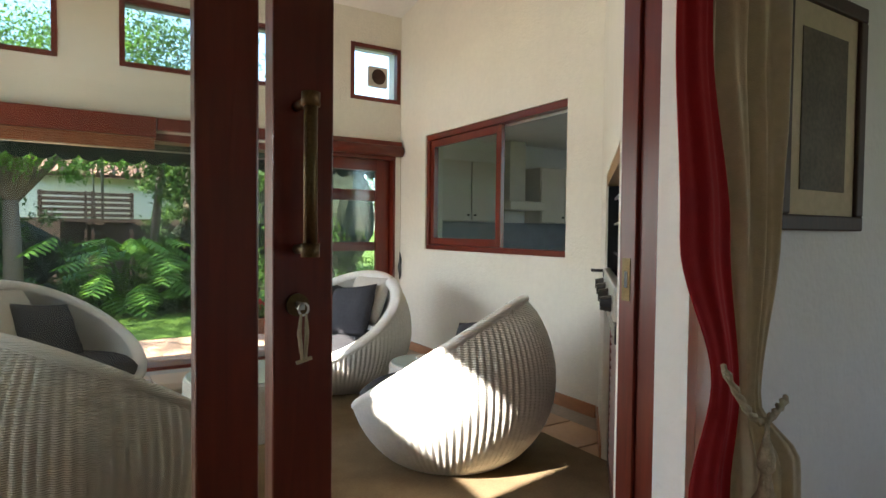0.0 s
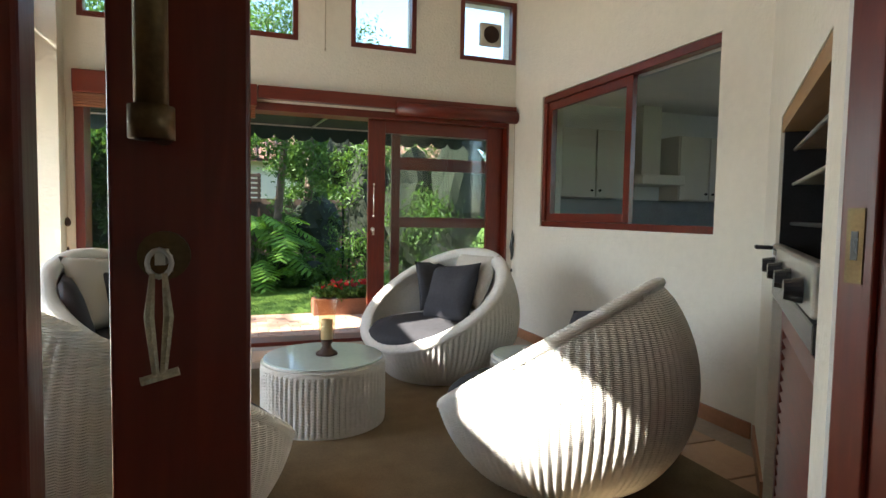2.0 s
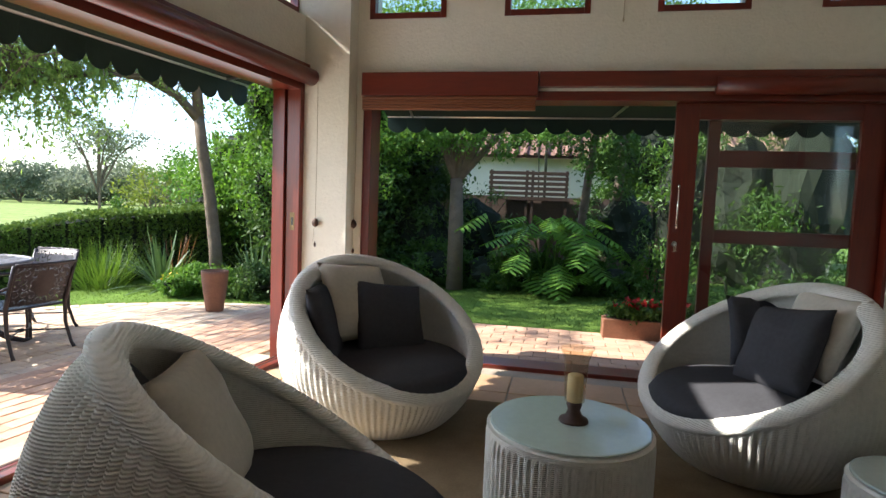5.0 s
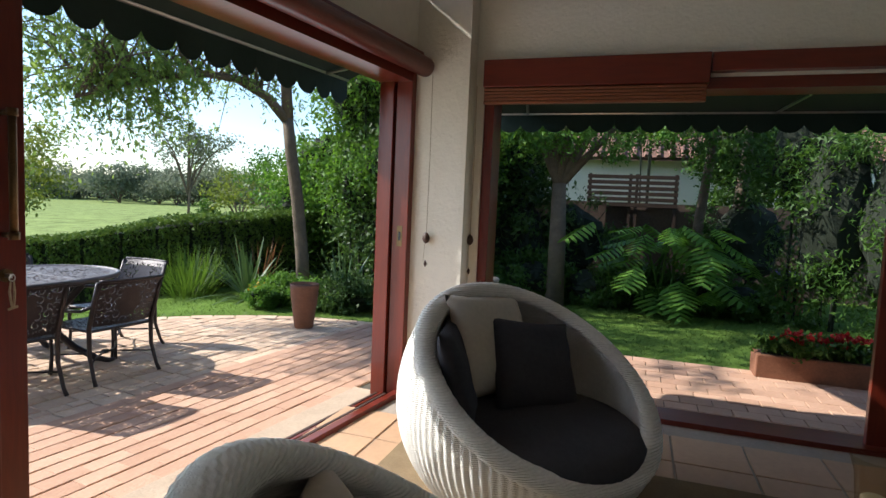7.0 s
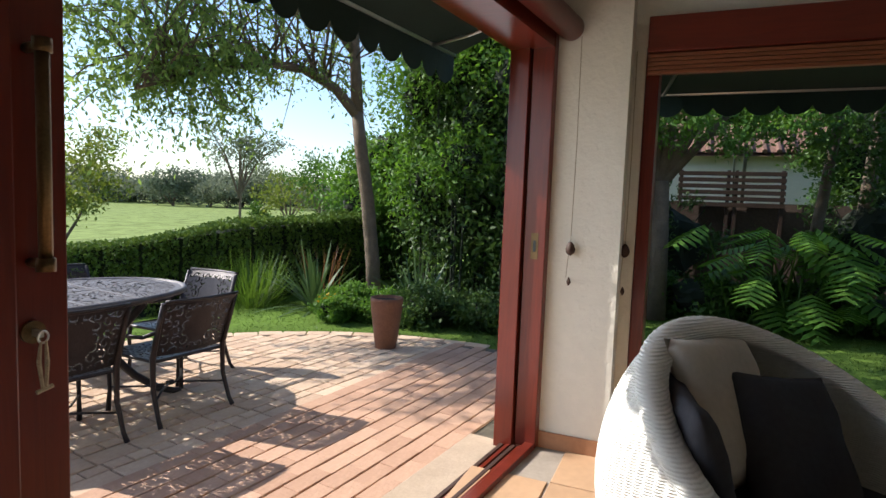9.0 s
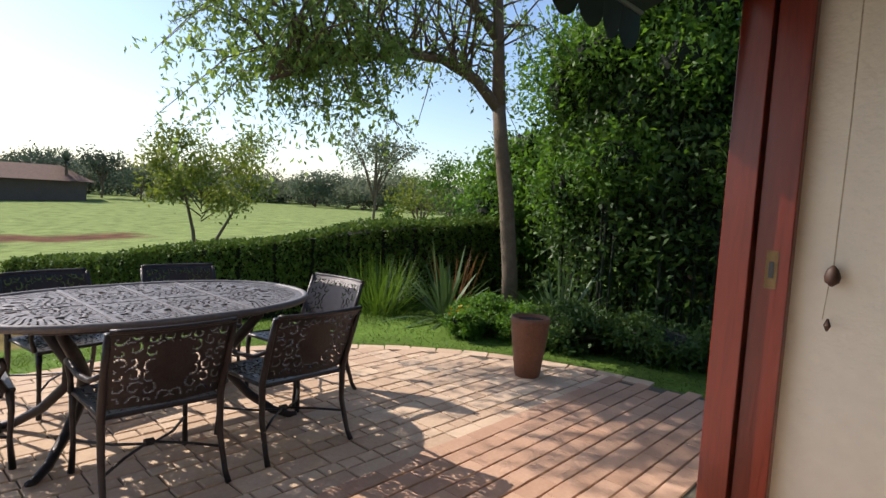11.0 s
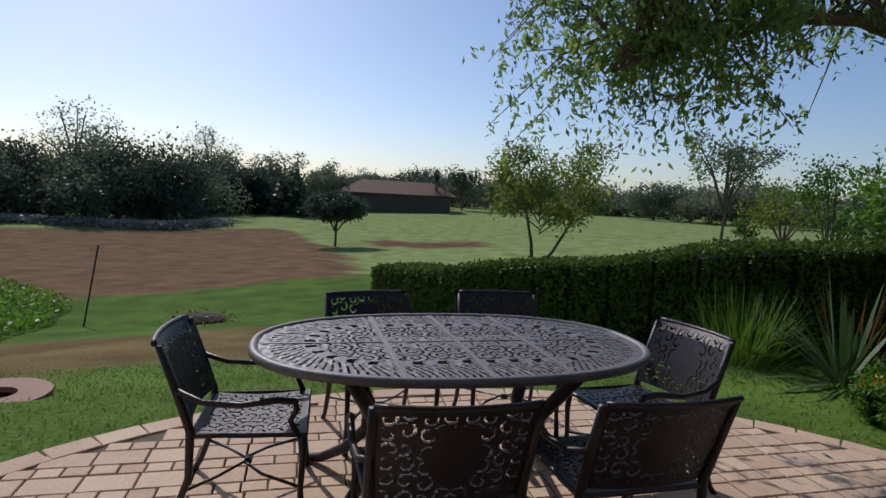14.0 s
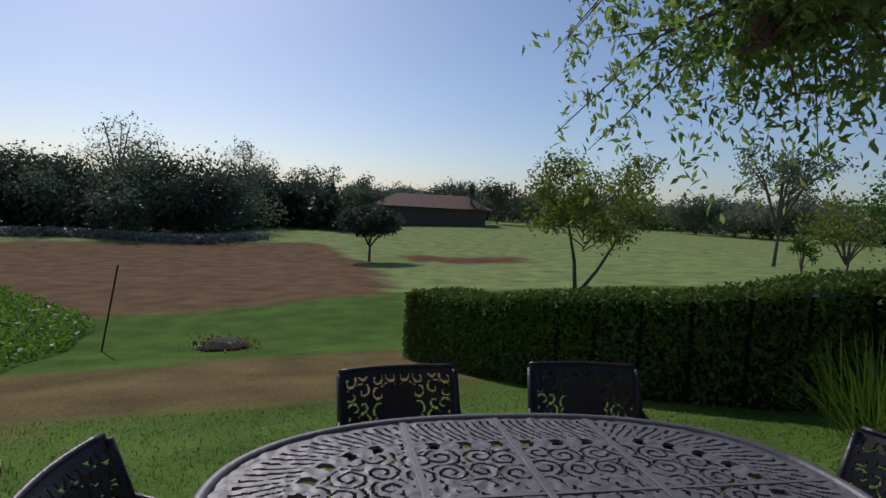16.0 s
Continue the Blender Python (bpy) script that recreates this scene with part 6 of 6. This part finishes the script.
fn = thing("slatted_screen", Matrix(), "dark brown slatted wooden screen on the garden wall", "fence")
for x in (-0.40, 0.34, 0.46, 1.15):
    part("post", boxed(x, x + 0.055, 14.72, 14.79, -0.12, 2.04), FENCE, fn)
for k in range(6):
    part("slat", boxed(-0.42, 1.22, 14.69, 14.715, 1.42 + 0.105 * k, 1.49 + 0.105 * k, bevel=0.004), FENCE, fn)
nh = thing("neighbour_house", Matrix(), "cream neighbouring house with a red tiled roof", "house")
part("wall", boxed(-3.5, 7.5, 18.0, 22.0, -0.2, 2.66), PLASTER, nh)
ROOF = material("red clay roof tiles", (0.16, 0.085, 0.058), 0.85, vary=0.3, scale=3, bump=0.5, bump_scale=12)
bm = bmesh.new()
for a, b, c_, d in (((-4.0, 17.75, 2.62), (8, 17.75, 2.62), (8, 20.3, 4.0), (-4.0, 20.3, 4.0)), ((-4.0, 17.75, 2.54), (8, 17.75, 2.54), (8, 20.3, 3.92), (-4.0, 20.3, 3.92))):
    bm.faces.new([bm.verts.new(p) for p in (a, b, c_, d)])
part("roof", bm, ROOF, nh, "red clay tiled roof")
for k in range(44):
    x = -3.95 + 0.27 * k
    part("roof_tile", tubed([(x, 17.73, 2.635), (x, 20.28, 4.015)], 0.055, 6), ROOF, nh)

# ---- beyond the lawn ----
E0 = Vector((-2.32, 5.25))


def bearing(px_deg, dist):
    """A point at an angle from the -x axis towards +y, and a distance, from the terrace's far end."""
    b = radians(px_deg)
    return E0.x - math.cos(b) * dist, E0.y + math.sin(b) * dist


# far trees take their haze from the leaf colours alone
random.seed(21)
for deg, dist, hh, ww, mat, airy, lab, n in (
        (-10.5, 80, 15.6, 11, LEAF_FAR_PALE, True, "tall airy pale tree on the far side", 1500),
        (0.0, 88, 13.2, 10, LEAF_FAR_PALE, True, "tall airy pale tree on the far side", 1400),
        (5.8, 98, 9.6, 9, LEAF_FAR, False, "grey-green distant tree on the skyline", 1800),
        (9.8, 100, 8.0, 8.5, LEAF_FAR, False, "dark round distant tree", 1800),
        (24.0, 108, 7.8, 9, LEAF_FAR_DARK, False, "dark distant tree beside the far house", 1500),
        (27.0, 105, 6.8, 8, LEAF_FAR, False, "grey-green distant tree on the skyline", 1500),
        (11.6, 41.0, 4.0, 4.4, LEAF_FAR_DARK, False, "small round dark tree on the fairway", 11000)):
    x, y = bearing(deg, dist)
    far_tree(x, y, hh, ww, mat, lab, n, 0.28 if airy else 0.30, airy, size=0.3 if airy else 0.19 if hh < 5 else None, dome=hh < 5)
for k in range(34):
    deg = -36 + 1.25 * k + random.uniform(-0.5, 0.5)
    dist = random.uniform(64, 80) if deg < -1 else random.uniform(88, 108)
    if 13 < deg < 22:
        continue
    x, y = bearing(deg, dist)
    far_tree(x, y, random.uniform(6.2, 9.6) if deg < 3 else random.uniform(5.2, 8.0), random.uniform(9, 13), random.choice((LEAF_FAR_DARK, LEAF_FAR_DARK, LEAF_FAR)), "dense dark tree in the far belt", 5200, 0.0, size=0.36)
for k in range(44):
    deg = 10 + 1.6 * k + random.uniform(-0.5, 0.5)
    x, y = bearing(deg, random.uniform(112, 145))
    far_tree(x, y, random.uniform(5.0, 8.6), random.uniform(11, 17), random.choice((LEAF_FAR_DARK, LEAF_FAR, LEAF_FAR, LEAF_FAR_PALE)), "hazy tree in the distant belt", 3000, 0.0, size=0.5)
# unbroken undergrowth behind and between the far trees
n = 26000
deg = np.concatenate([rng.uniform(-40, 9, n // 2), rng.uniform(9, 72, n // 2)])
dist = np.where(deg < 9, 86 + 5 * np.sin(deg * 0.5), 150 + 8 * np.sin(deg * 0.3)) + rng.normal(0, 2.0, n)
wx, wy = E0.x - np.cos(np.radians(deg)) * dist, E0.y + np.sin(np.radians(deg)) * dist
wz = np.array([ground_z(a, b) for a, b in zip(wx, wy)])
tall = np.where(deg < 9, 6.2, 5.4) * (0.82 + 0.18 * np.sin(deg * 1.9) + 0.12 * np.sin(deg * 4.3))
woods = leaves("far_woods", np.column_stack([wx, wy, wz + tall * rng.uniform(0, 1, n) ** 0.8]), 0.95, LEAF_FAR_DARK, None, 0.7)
tagged(woods, "dark continuous woodland edge across the fairway", "woods", kind="stuff")
# nearer trees on the slope
x, y = bearing(31.8, 23.0)
t2 = thing("tree", Matrix(), "young airy tree with forked trunk behind the hedge", "tree", "trees beyond the lawn")
g_ = ground_z(x, y)
bm = bmesh.new()
limb(bm, [(x, y, g_ - 0.1), (x - 0.05, y - 0.1, g_ + 1.2), (x - 0.1, y - 0.35, g_ + 2.3), (x, y - 0.8, g_ + 3.6)], 0.09, 0.03, 8)
limb(bm, [(x, y + 0.05, g_ - 0.1), (x + 0.3, y + 0.7, g_ + 0.9), (x + 0.4, y + 1.3, g_ + 1.9), (x + 0.4, y + 1.8, g_ + 3.2)], 0.08, 0.03, 8)
cb = []
for k in range(12):
    a = k * 2.4
    p = Vector((x + math.cos(a) * 1.5, y + 0.4 + math.sin(a) * 1.9, g_ + 2.4 + 0.22 * k))
    limb(bm, [(x, y + 0.2, g_ + 1.6 + 0.1 * k), p], 0.03, 0.008, 5)
    cb.append((*p, 0.75, 0.75, 0.5))
part("trunk", bm, BARK, t2, "", True)
leaves("crown", clumps(7000, cb, shell=0.1, per=18, spread=0.22), 0.16, LEAF_YELLOW, t2, 0.5)
x, y = bearing(48.5, 42.0)
far_tree(x, y, 8.3, 6.5, LEAF_FAR_PALE, "thin pale tree on the slope", 2600, 0.35, True, 0.22)
x, y = bearing(50.5, 36.0)
far_tree(x, y, 2.2, 1.6, LEAF_MID, "small bushy tree on the slope", 800, 0.1)
x, y = bearing(53.5, 34.0)
far_tree(x, y, 4.3, 5.0, LEAF_YELLOW, "small airy tree on the slope", 1800, 0.2, True, 0.18)
x, y = bearing(57.0, 30.0)
far_tree(x, y, 4.6, 5.0, LEAF_MID, "green airy tree behind the hedge", 2200, 0.15, False, 0.18)

fh = thing("far_house", Matrix(), "long low house with a red roof across the fairway", "house")
hx, hy = bearing(17.5, 96)
hm = pose(hx, hy, ground_z(hx, hy), 0, 0, 72)
# shade on the house front is put into this dark wall colour
part("wall", boxed(-9, 9, 0, 7, -0.3, 3.0, m=hm), material("brown house wall with shade painted in", (0.10, 0.075, 0.06), 0.9, vary=0.2, scale=0.6), fh)
for k in range(6):
    part("window", boxed(-8.2 + 2.9 * k, -6.4 + 2.9 * k, 6.98, 7.05, 0.5, 2.3, m=hm), BLACK, fh)
bm = bmesh.new()
r_ = [hm @ Vector(p) for p in ((-10, -1, 3.0), (10, -1, 3.0), (10, 8, 3.0), (-10, 8, 3.0), (-6, 3.5, 5.2), (6, 3.5, 5.2))]
vv = [bm.verts.new(p) for p in r_]
for q in ((0, 1, 5, 4), (1, 2, 5), (2, 3, 4, 5), (3, 0, 4), (3, 2, 1, 0)):
    bm.faces.new([vv[i] for i in q])
part("roof", bm, ROOF, fh, "red clay tiled roof")
px_, py_ = bearing(21.4, 97)
palm_ = blade_clump("palm", px_, py_, 60, 2.6, 0.22, LEAF_FAR_DARK, "distant palm tree beside the house", "palm", spread=1.7, base=0.1, z=ground_z(px_, py_) + 5.4)
tr_ = part("trunk", tubed([(px_, py_, ground_z(px_, py_) - 0.2), (px_ + 0.1, py_, ground_z(px_, py_) + 5.5)], [0.28, 0.2], 8), BARK, palm_)

# pale flower border and clipped bed across the lawn
fb = thing("flower_border", Matrix(), "whitish flower border along the far rough", "flower border")
n = 5000
deg = rng.uniform(-22, 2, n)
pp = np.array([bearing(d_, 62 + 3 * math.sin(d_ * 0.3)) for d_ in deg])
zz = np.array([ground_z(a, b) for a, b in pp])
leaves("foliage", np.column_stack([pp[:, 0] + rng.normal(0, 0.7, n), pp[:, 1], zz + rng.uniform(0, 0.75, n)]), 0.30, PALE_LEAF, fb, 0.7)
bed = thing("ground_cover_bed", Matrix(), "low leafy ground-cover bed on the lawn", "plant bed")
n = 60000
bx, by = rng.uniform(-31.0, -8.0, n), rng.uniform(-9.0, 1.95, n)
keep = (by < 1.9 - 0.10 * np.sin(bx * 1.7)) & (by < 1.9 - np.clip(-18.5 - bx, 0, 20) * 0.6)
bx, by = bx[keep], by[keep]
edge = np.clip((1.9 - by) / 0.4, 0, 1)
zz = np.array([ground_z(a, b) for a, b in zip(bx, by)])
leaves("foliage", np.column_stack([bx, by, zz + rng.uniform(0.05, 0.42, len(bx)) * (0.5 + 0.5 * edge)]), 0.11, LEAF_BRIGHT, bed, 0.6)
md = link("leaf_mound", lathe([(0.55, -0.08), (0.45, 0.06), (0.25, 0.15), (0.05, 0.18)], 18), CORE)
mx, my = bearing(-1.4, 12.6)
md.matrix_basis = pose(mx, my, ground_z(mx, my))
tagged(md, "small dark heap of garden cuttings on the lawn", "heap")
tagged(leaves("litter", np.column_stack([rng.normal(0, 0.28, 700), rng.normal(0, 0.28, 700), np.abs(rng.normal(0.05, 0.06, 700))]), 0.10, DRYBLADE, md, 0.3), kind="stuff")
sx_, sy_ = bearing(-11.3, 13.6)
stk = link("marker_stick", tubed([(sx_, sy_, ground_z(sx_, sy_) - 0.1), (sx_ + 0.05, sy_ + 0.3, ground_z(sx_, sy_) + 1.75)], 0.018, 6), DARKWOOD)
tagged(stk, "thin dark leaning stick in the lawn", "stick")
# the air's haze is put into the hills' pale blue colour
hill = mesh_from("distant_hills", [(-1400, 300 + 60 * i, z) for i in range(26) for z in (-20, 26 + 16 * math.sin(i * 0.6) + 9 * math.sin(i * 1.7))], [(2 * i, 2 * i + 2, 2 * i + 3, 2 * i + 1) for i in range(25)], material("hill with blue haze painted in", (0.32, 0.38, 0.46), 1.0, vary=0.05))
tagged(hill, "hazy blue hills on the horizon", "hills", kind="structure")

# ---- ground colours ----
def zone(x, y):
    """Mown lawn, dry patch, green strip, red-brown rough, fairway and bunker."""
    d = math.hypot(x - E0.x, y - E0.y)
    b = math.degrees(math.atan2(y - E0.y, -(x - E0.x)))
    wob = 1.2 * noise.noise((x * 0.16, y * 0.16, 3.0))
    lawn, dry, strip, rough, fair, sand = (0.085, 0.140, 0.026), (0.135, 0.100, 0.040), (0.065, 0.120, 0.018), (0.135, 0.080, 0.040), (0.190, 0.240, 0.080), (0.120, 0.058, 0.034)
    if x > -4.5 or y > 9 and x > -9:
        return lawn
    if b > 60 or b < -75:
        return lawn if d < 9 else fair
    if d < 6.2 + wob * 0.6:
        return lawn
    if d < 10.6 + wob:
        return dry if b < 22 else lawn
    if d < 19 + wob + max(0, b) * 0.2:
        return strip
    if d < 58 and b < 13.5 - max(0, d - 30) * 0.25 + wob:
        return rough
    if 40 < d < 45.5 + wob and 15 < b < 27:
        return sand
    return fair


me = ground.data
ca = me.color_attributes.new("turf", "FLOAT_COLOR", "POINT")
ca.data.foreach_set("color", [q for v in me.vertices for q in (*zone(v.co.x, v.co.y), 1.0)])
t = GROUND.node_tree
b = t.nodes["Principled BSDF"]
b.inputs["Specular IOR Level"].default_value, b.inputs["Roughness"].default_value = 0.05, 1.0
at, n1, n2, mul = t.nodes.new("ShaderNodeVertexColor"), t.nodes.new("ShaderNodeTexNoise"), t.nodes.new("ShaderNodeTexNoise"), t.nodes.new("ShaderNodeMix")
at.layer_name = "turf"
co = t.nodes.new("ShaderNodeTexCoord")
n1.inputs["Scale"].default_value, n1.inputs["Detail"].default_value = 0.9, 6
n2.inputs["Scale"].default_value, n2.inputs["Detail"].default_value = 26.0, 6
add = t.nodes.new("ShaderNodeMath")
add.operation = "ADD"
for q in (n1, n2):
    t.links.new(co.outputs["Object"], q.inputs["Vector"])
t.links.new(n1.outputs["Fac"], add.inputs[0])
t.links.new(n2.outputs["Fac"], add.inputs[1])
mr = t.nodes.new("ShaderNodeMapRange")
mr.inputs["From Min"].default_value, mr.inputs["From Max"].default_value, mr.inputs["To Min"].default_value, mr.inputs["To Max"].default_value = 0.65, 1.35, 0.45, 1.55
t.links.new(add.outputs[0], mr.inputs["Value"])
mul.data_type, mul.blend_type = "RGBA", "MULTIPLY"
mul.inputs["Factor"].default_value = 1.0
t.links.new(at.outputs["Color"], mul.inputs["A"])
t.links.new(mr.outputs["Result"], mul.inputs["B"])
t.links.new(mul.outputs["Result"], b.inputs["Base Color"])
bn = t.nodes.new("ShaderNodeBump")
bn.inputs["Strength"].default_value, bn.inputs["Distance"].default_value = 0.7, 0.012
t.links.new(n2.outputs["Fac"], bn.inputs["Height"])
t.links.new(bn.outputs["Normal"], b.inputs["Normal"])

# short grass blades near the terrace
n = 60000
gx, gy = rng.uniform(-8.5, 3.6, n), rng.uniform(1.5, 11.9, n)
r2 = np.hypot(gx - TC.x, gy - TC.y)
keep = (r2 > TR + 0.02) & ~((gx > -2.4) & (gy < 9.02)) & ~((gx > -2.4) & (gx < 5) & (gy < 2)) & ((gy > 8.9) | (gx < -3))
gx, gy = gx[keep], gy[keep]
gz = np.array([ground_z(a, b_) - 0.035 for a, b_ in zip(gx, gy)])
BLADES = leafy("short lawn grass", (0.105, 0.175, 0.032), (0.060, 0.110, 0.018), 0.3)
gl = leaves("grass", np.column_stack([gx, gy, gz + 0.008]), 0.040, BLADES, None, 0.16, droop=-1.4)
tagged(gl, "short mown lawn grass beside the terrace", "grass", kind="stuff")

# ---- floor tiles ----
def piece_mesh(name, lx, ly, h, bev, mat):
    bm = bmesh.new()
    a, b_ = lx / 2, ly / 2
    lo = [bm.verts.new(p) for p in ((-a, -b_, 0), (a, -b_, 0), (a, b_, 0), (-a, b_, 0))]
    mi = [bm.verts.new(p) for p in ((-a, -b_, h - bev), (a, -b_, h - bev), (a, b_, h - bev), (-a, b_, h - bev))]
    hi = [bm.verts.new(p) for p in ((-a + bev, -b_ + bev, h), (a - bev, -b_ + bev, h), (a - bev, b_ - bev, h), (-a + bev, b_ - bev, h))]
    for A, B in ((lo, mi), (mi, hi)):
        for k in range(4):
            bm.faces.new((A[k], A[(k + 1) % 4], B[(k + 1) % 4], B[k]))
    bm.faces.new(hi)
    me_ = bpy.data.meshes.new(name)
    bm.to_mesh(me_)
    bm.free()
    me_.materials.append(mat)
    return me_


tile_mesh = piece_mesh("tile", 0.388, 0.388, 0.012, 0.003, TILE)
random.seed(3)
for i in range(15):
    for j in range(13):
        x, y = -1.95 + 0.4 * i + 0.17, 2.46 + 0.4 * j - 0.16
        if y > 7.0 or y < 2.3 or x > 3.35 or x < -0.93 - 0.123 * (6.9 - y) + 0.02:
            continue
        if -0.30 < x < 2.5 and 3.3 < y < 5.95:
            continue
        tl = new("tile", tile_mesh)
        tl.parent = floor
        tl.matrix_basis = pose(x, y, -0.0125 + random.uniform(0, 0.0012))
slab = link("floor_room", boxed(-2.7, 4.9, -3.2, 2.16, -0.01, 0.0), TILE)
tagged(slab, "brown tiled floor of the sitting room", "floor", kind="structure")

# ---- terrace bricks ----
random.seed(9)
big_mesh = piece_mesh("brick", 0.226, 0.147, 0.02, 0.004, PALE_BRICK)
small_mesh = piece_mesh("brick", 0.109, 0.087, 0.02, 0.004, PALE_BRICK)
long_mesh = piece_mesh("brick", 0.2275, 0.105, 0.02, 0.0025, BRICK)
strip_mesh = piece_mesh("brick", 0.222, 0.150, 0.02, 0.004, BRICK)
rot = radians(-90 - SKEW)
spots = []
d, row = 0.42, 0
while d < 1.52:      # courses of red brick along the doors
    u = -4.2 + (0.12 if row % 2 else 0)
    while u < 6:
        p = left(u, d + 0.0575)
        if in_terrace(p.x, p.y):
            spots.append((p.x, p.y, long_mesh, rot, -0.060))
        u += 0.2285
    d += 0.115
    row += 1
# beyond them pale stones: a course of large ones, then one of halves, joints in line
PAVE = radians(82.0)
along, across = Vector((math.cos(PAVE), math.sin(PAVE))), Vector((-math.sin(PAVE), math.cos(PAVE)))
d, row = 0.30, 0
while d < 4.2:
    small = row % 2 == 1
    lx, ly, ms_ = (0.118, 0.096, small_mesh) if small else (0.236, 0.156, big_mesh)
    u = -4.6 + 0.012 * math.sin(row * 2.1)
    while u < 4.2:
        p = Vector((-2.28, 6.0)) + along * (u + lx / 2) + across * (d + ly / 2)
        out = -(p.x - CORNER.x) * math.cos(radians(SKEW)) + (p.y - CORNER.y) * math.sin(radians(SKEW))
        if out > 1.47 and in_terrace(p.x, p.y):
            spots.append((p.x, p.y, ms_, PAVE, -0.064))
        u += lx
    d += ly
    row += 1
# paving strip under the north awning
for j in range(10):
    for i in range(24):
        x, y = -0.55 + 0.228 * i + (0.114 if j % 2 else 0), 7.47 + 0.156 * j
        if x < 4.5 and (Vector((x, y)) - TC).length > TR:
            spots.append((x, y, strip_mesh, 0.0, -0.060))
spots.sort(key=lambda s_: math.hypot(s_[0] + 2.3, s_[1] - 5.6))
tops = []
for k, (x, y, ms_, a, z) in enumerate(spots):
    z += random.uniform(-0.002, 0.002)
    a += random.gauss(0, 0.003 if ms_ is long_mesh else 0.008)
    if k < 300:
        br = new("brick", ms_)
        br.parent = terrace
        br.matrix_basis = Matrix.Translation((x, y, z)) @ Matrix.Rotation(a, 4, "Z")
    else:
        tops.append((Matrix.Translation((x, y, z)) @ Matrix.Rotation(a, 4, "Z"), ms_))
RED_REST = material("red clay paver, joined", (0.56, 0.36, 0.25), 0.85, tint=(0.38, 0.22, 0.145), scale=5.0, bump=0.4, bump_scale=50, island=True, spec=0.25)
BRICK_REST = material("pale clay paver, joined", (0.66, 0.50, 0.36), 0.85, tint=(0.42, 0.28, 0.19), scale=5.0, bump=0.4, bump_scale=50, island=True, spec=0.25)
for pale, mat_ in ((False, RED_REST), (True, BRICK_REST)):
    vs_, fs_ = [], []
    for m_, ms_ in tops:
        if (ms_ in (big_mesh, small_mesh)) != pale:
            continue
        o = len(vs_)
        vs_ += [tuple(m_ @ v.co) for v in ms_.vertices]
        fs_ += [tuple(o + i for i in p.vertices) for p in ms_.polygons]
    rest = mesh_from("brick_field", vs_, fs_, mat_, terrace)
    rest["kind"] = "stuff"
# edging course round the curve
vs_, fs_ = [], []
a = 88.0
while a < 300:
    c = TC + Vector((math.cos(radians(a)), math.sin(radians(a)))) * (TR + 0.02)
    m_ = Matrix.Translation((c.x, c.y, -0.064 + random.uniform(-0.003, 0.003))) @ Matrix.Rotation(radians(a + 90 + random.gauss(0, 0.8)), 4, "Z")
    o = len(vs_)
    vs_ += [tuple(m_ @ v.co) for v in big_mesh.vertices]
    fs_ += [tuple(o + i for i in p.vertices) for p in big_mesh.polygons]
    a += math.degrees(0.232 / TR)
ring_ = mesh_from("edging", vs_, fs_, BRICK_REST, terrace)
ring_["kind"] = "stuff"
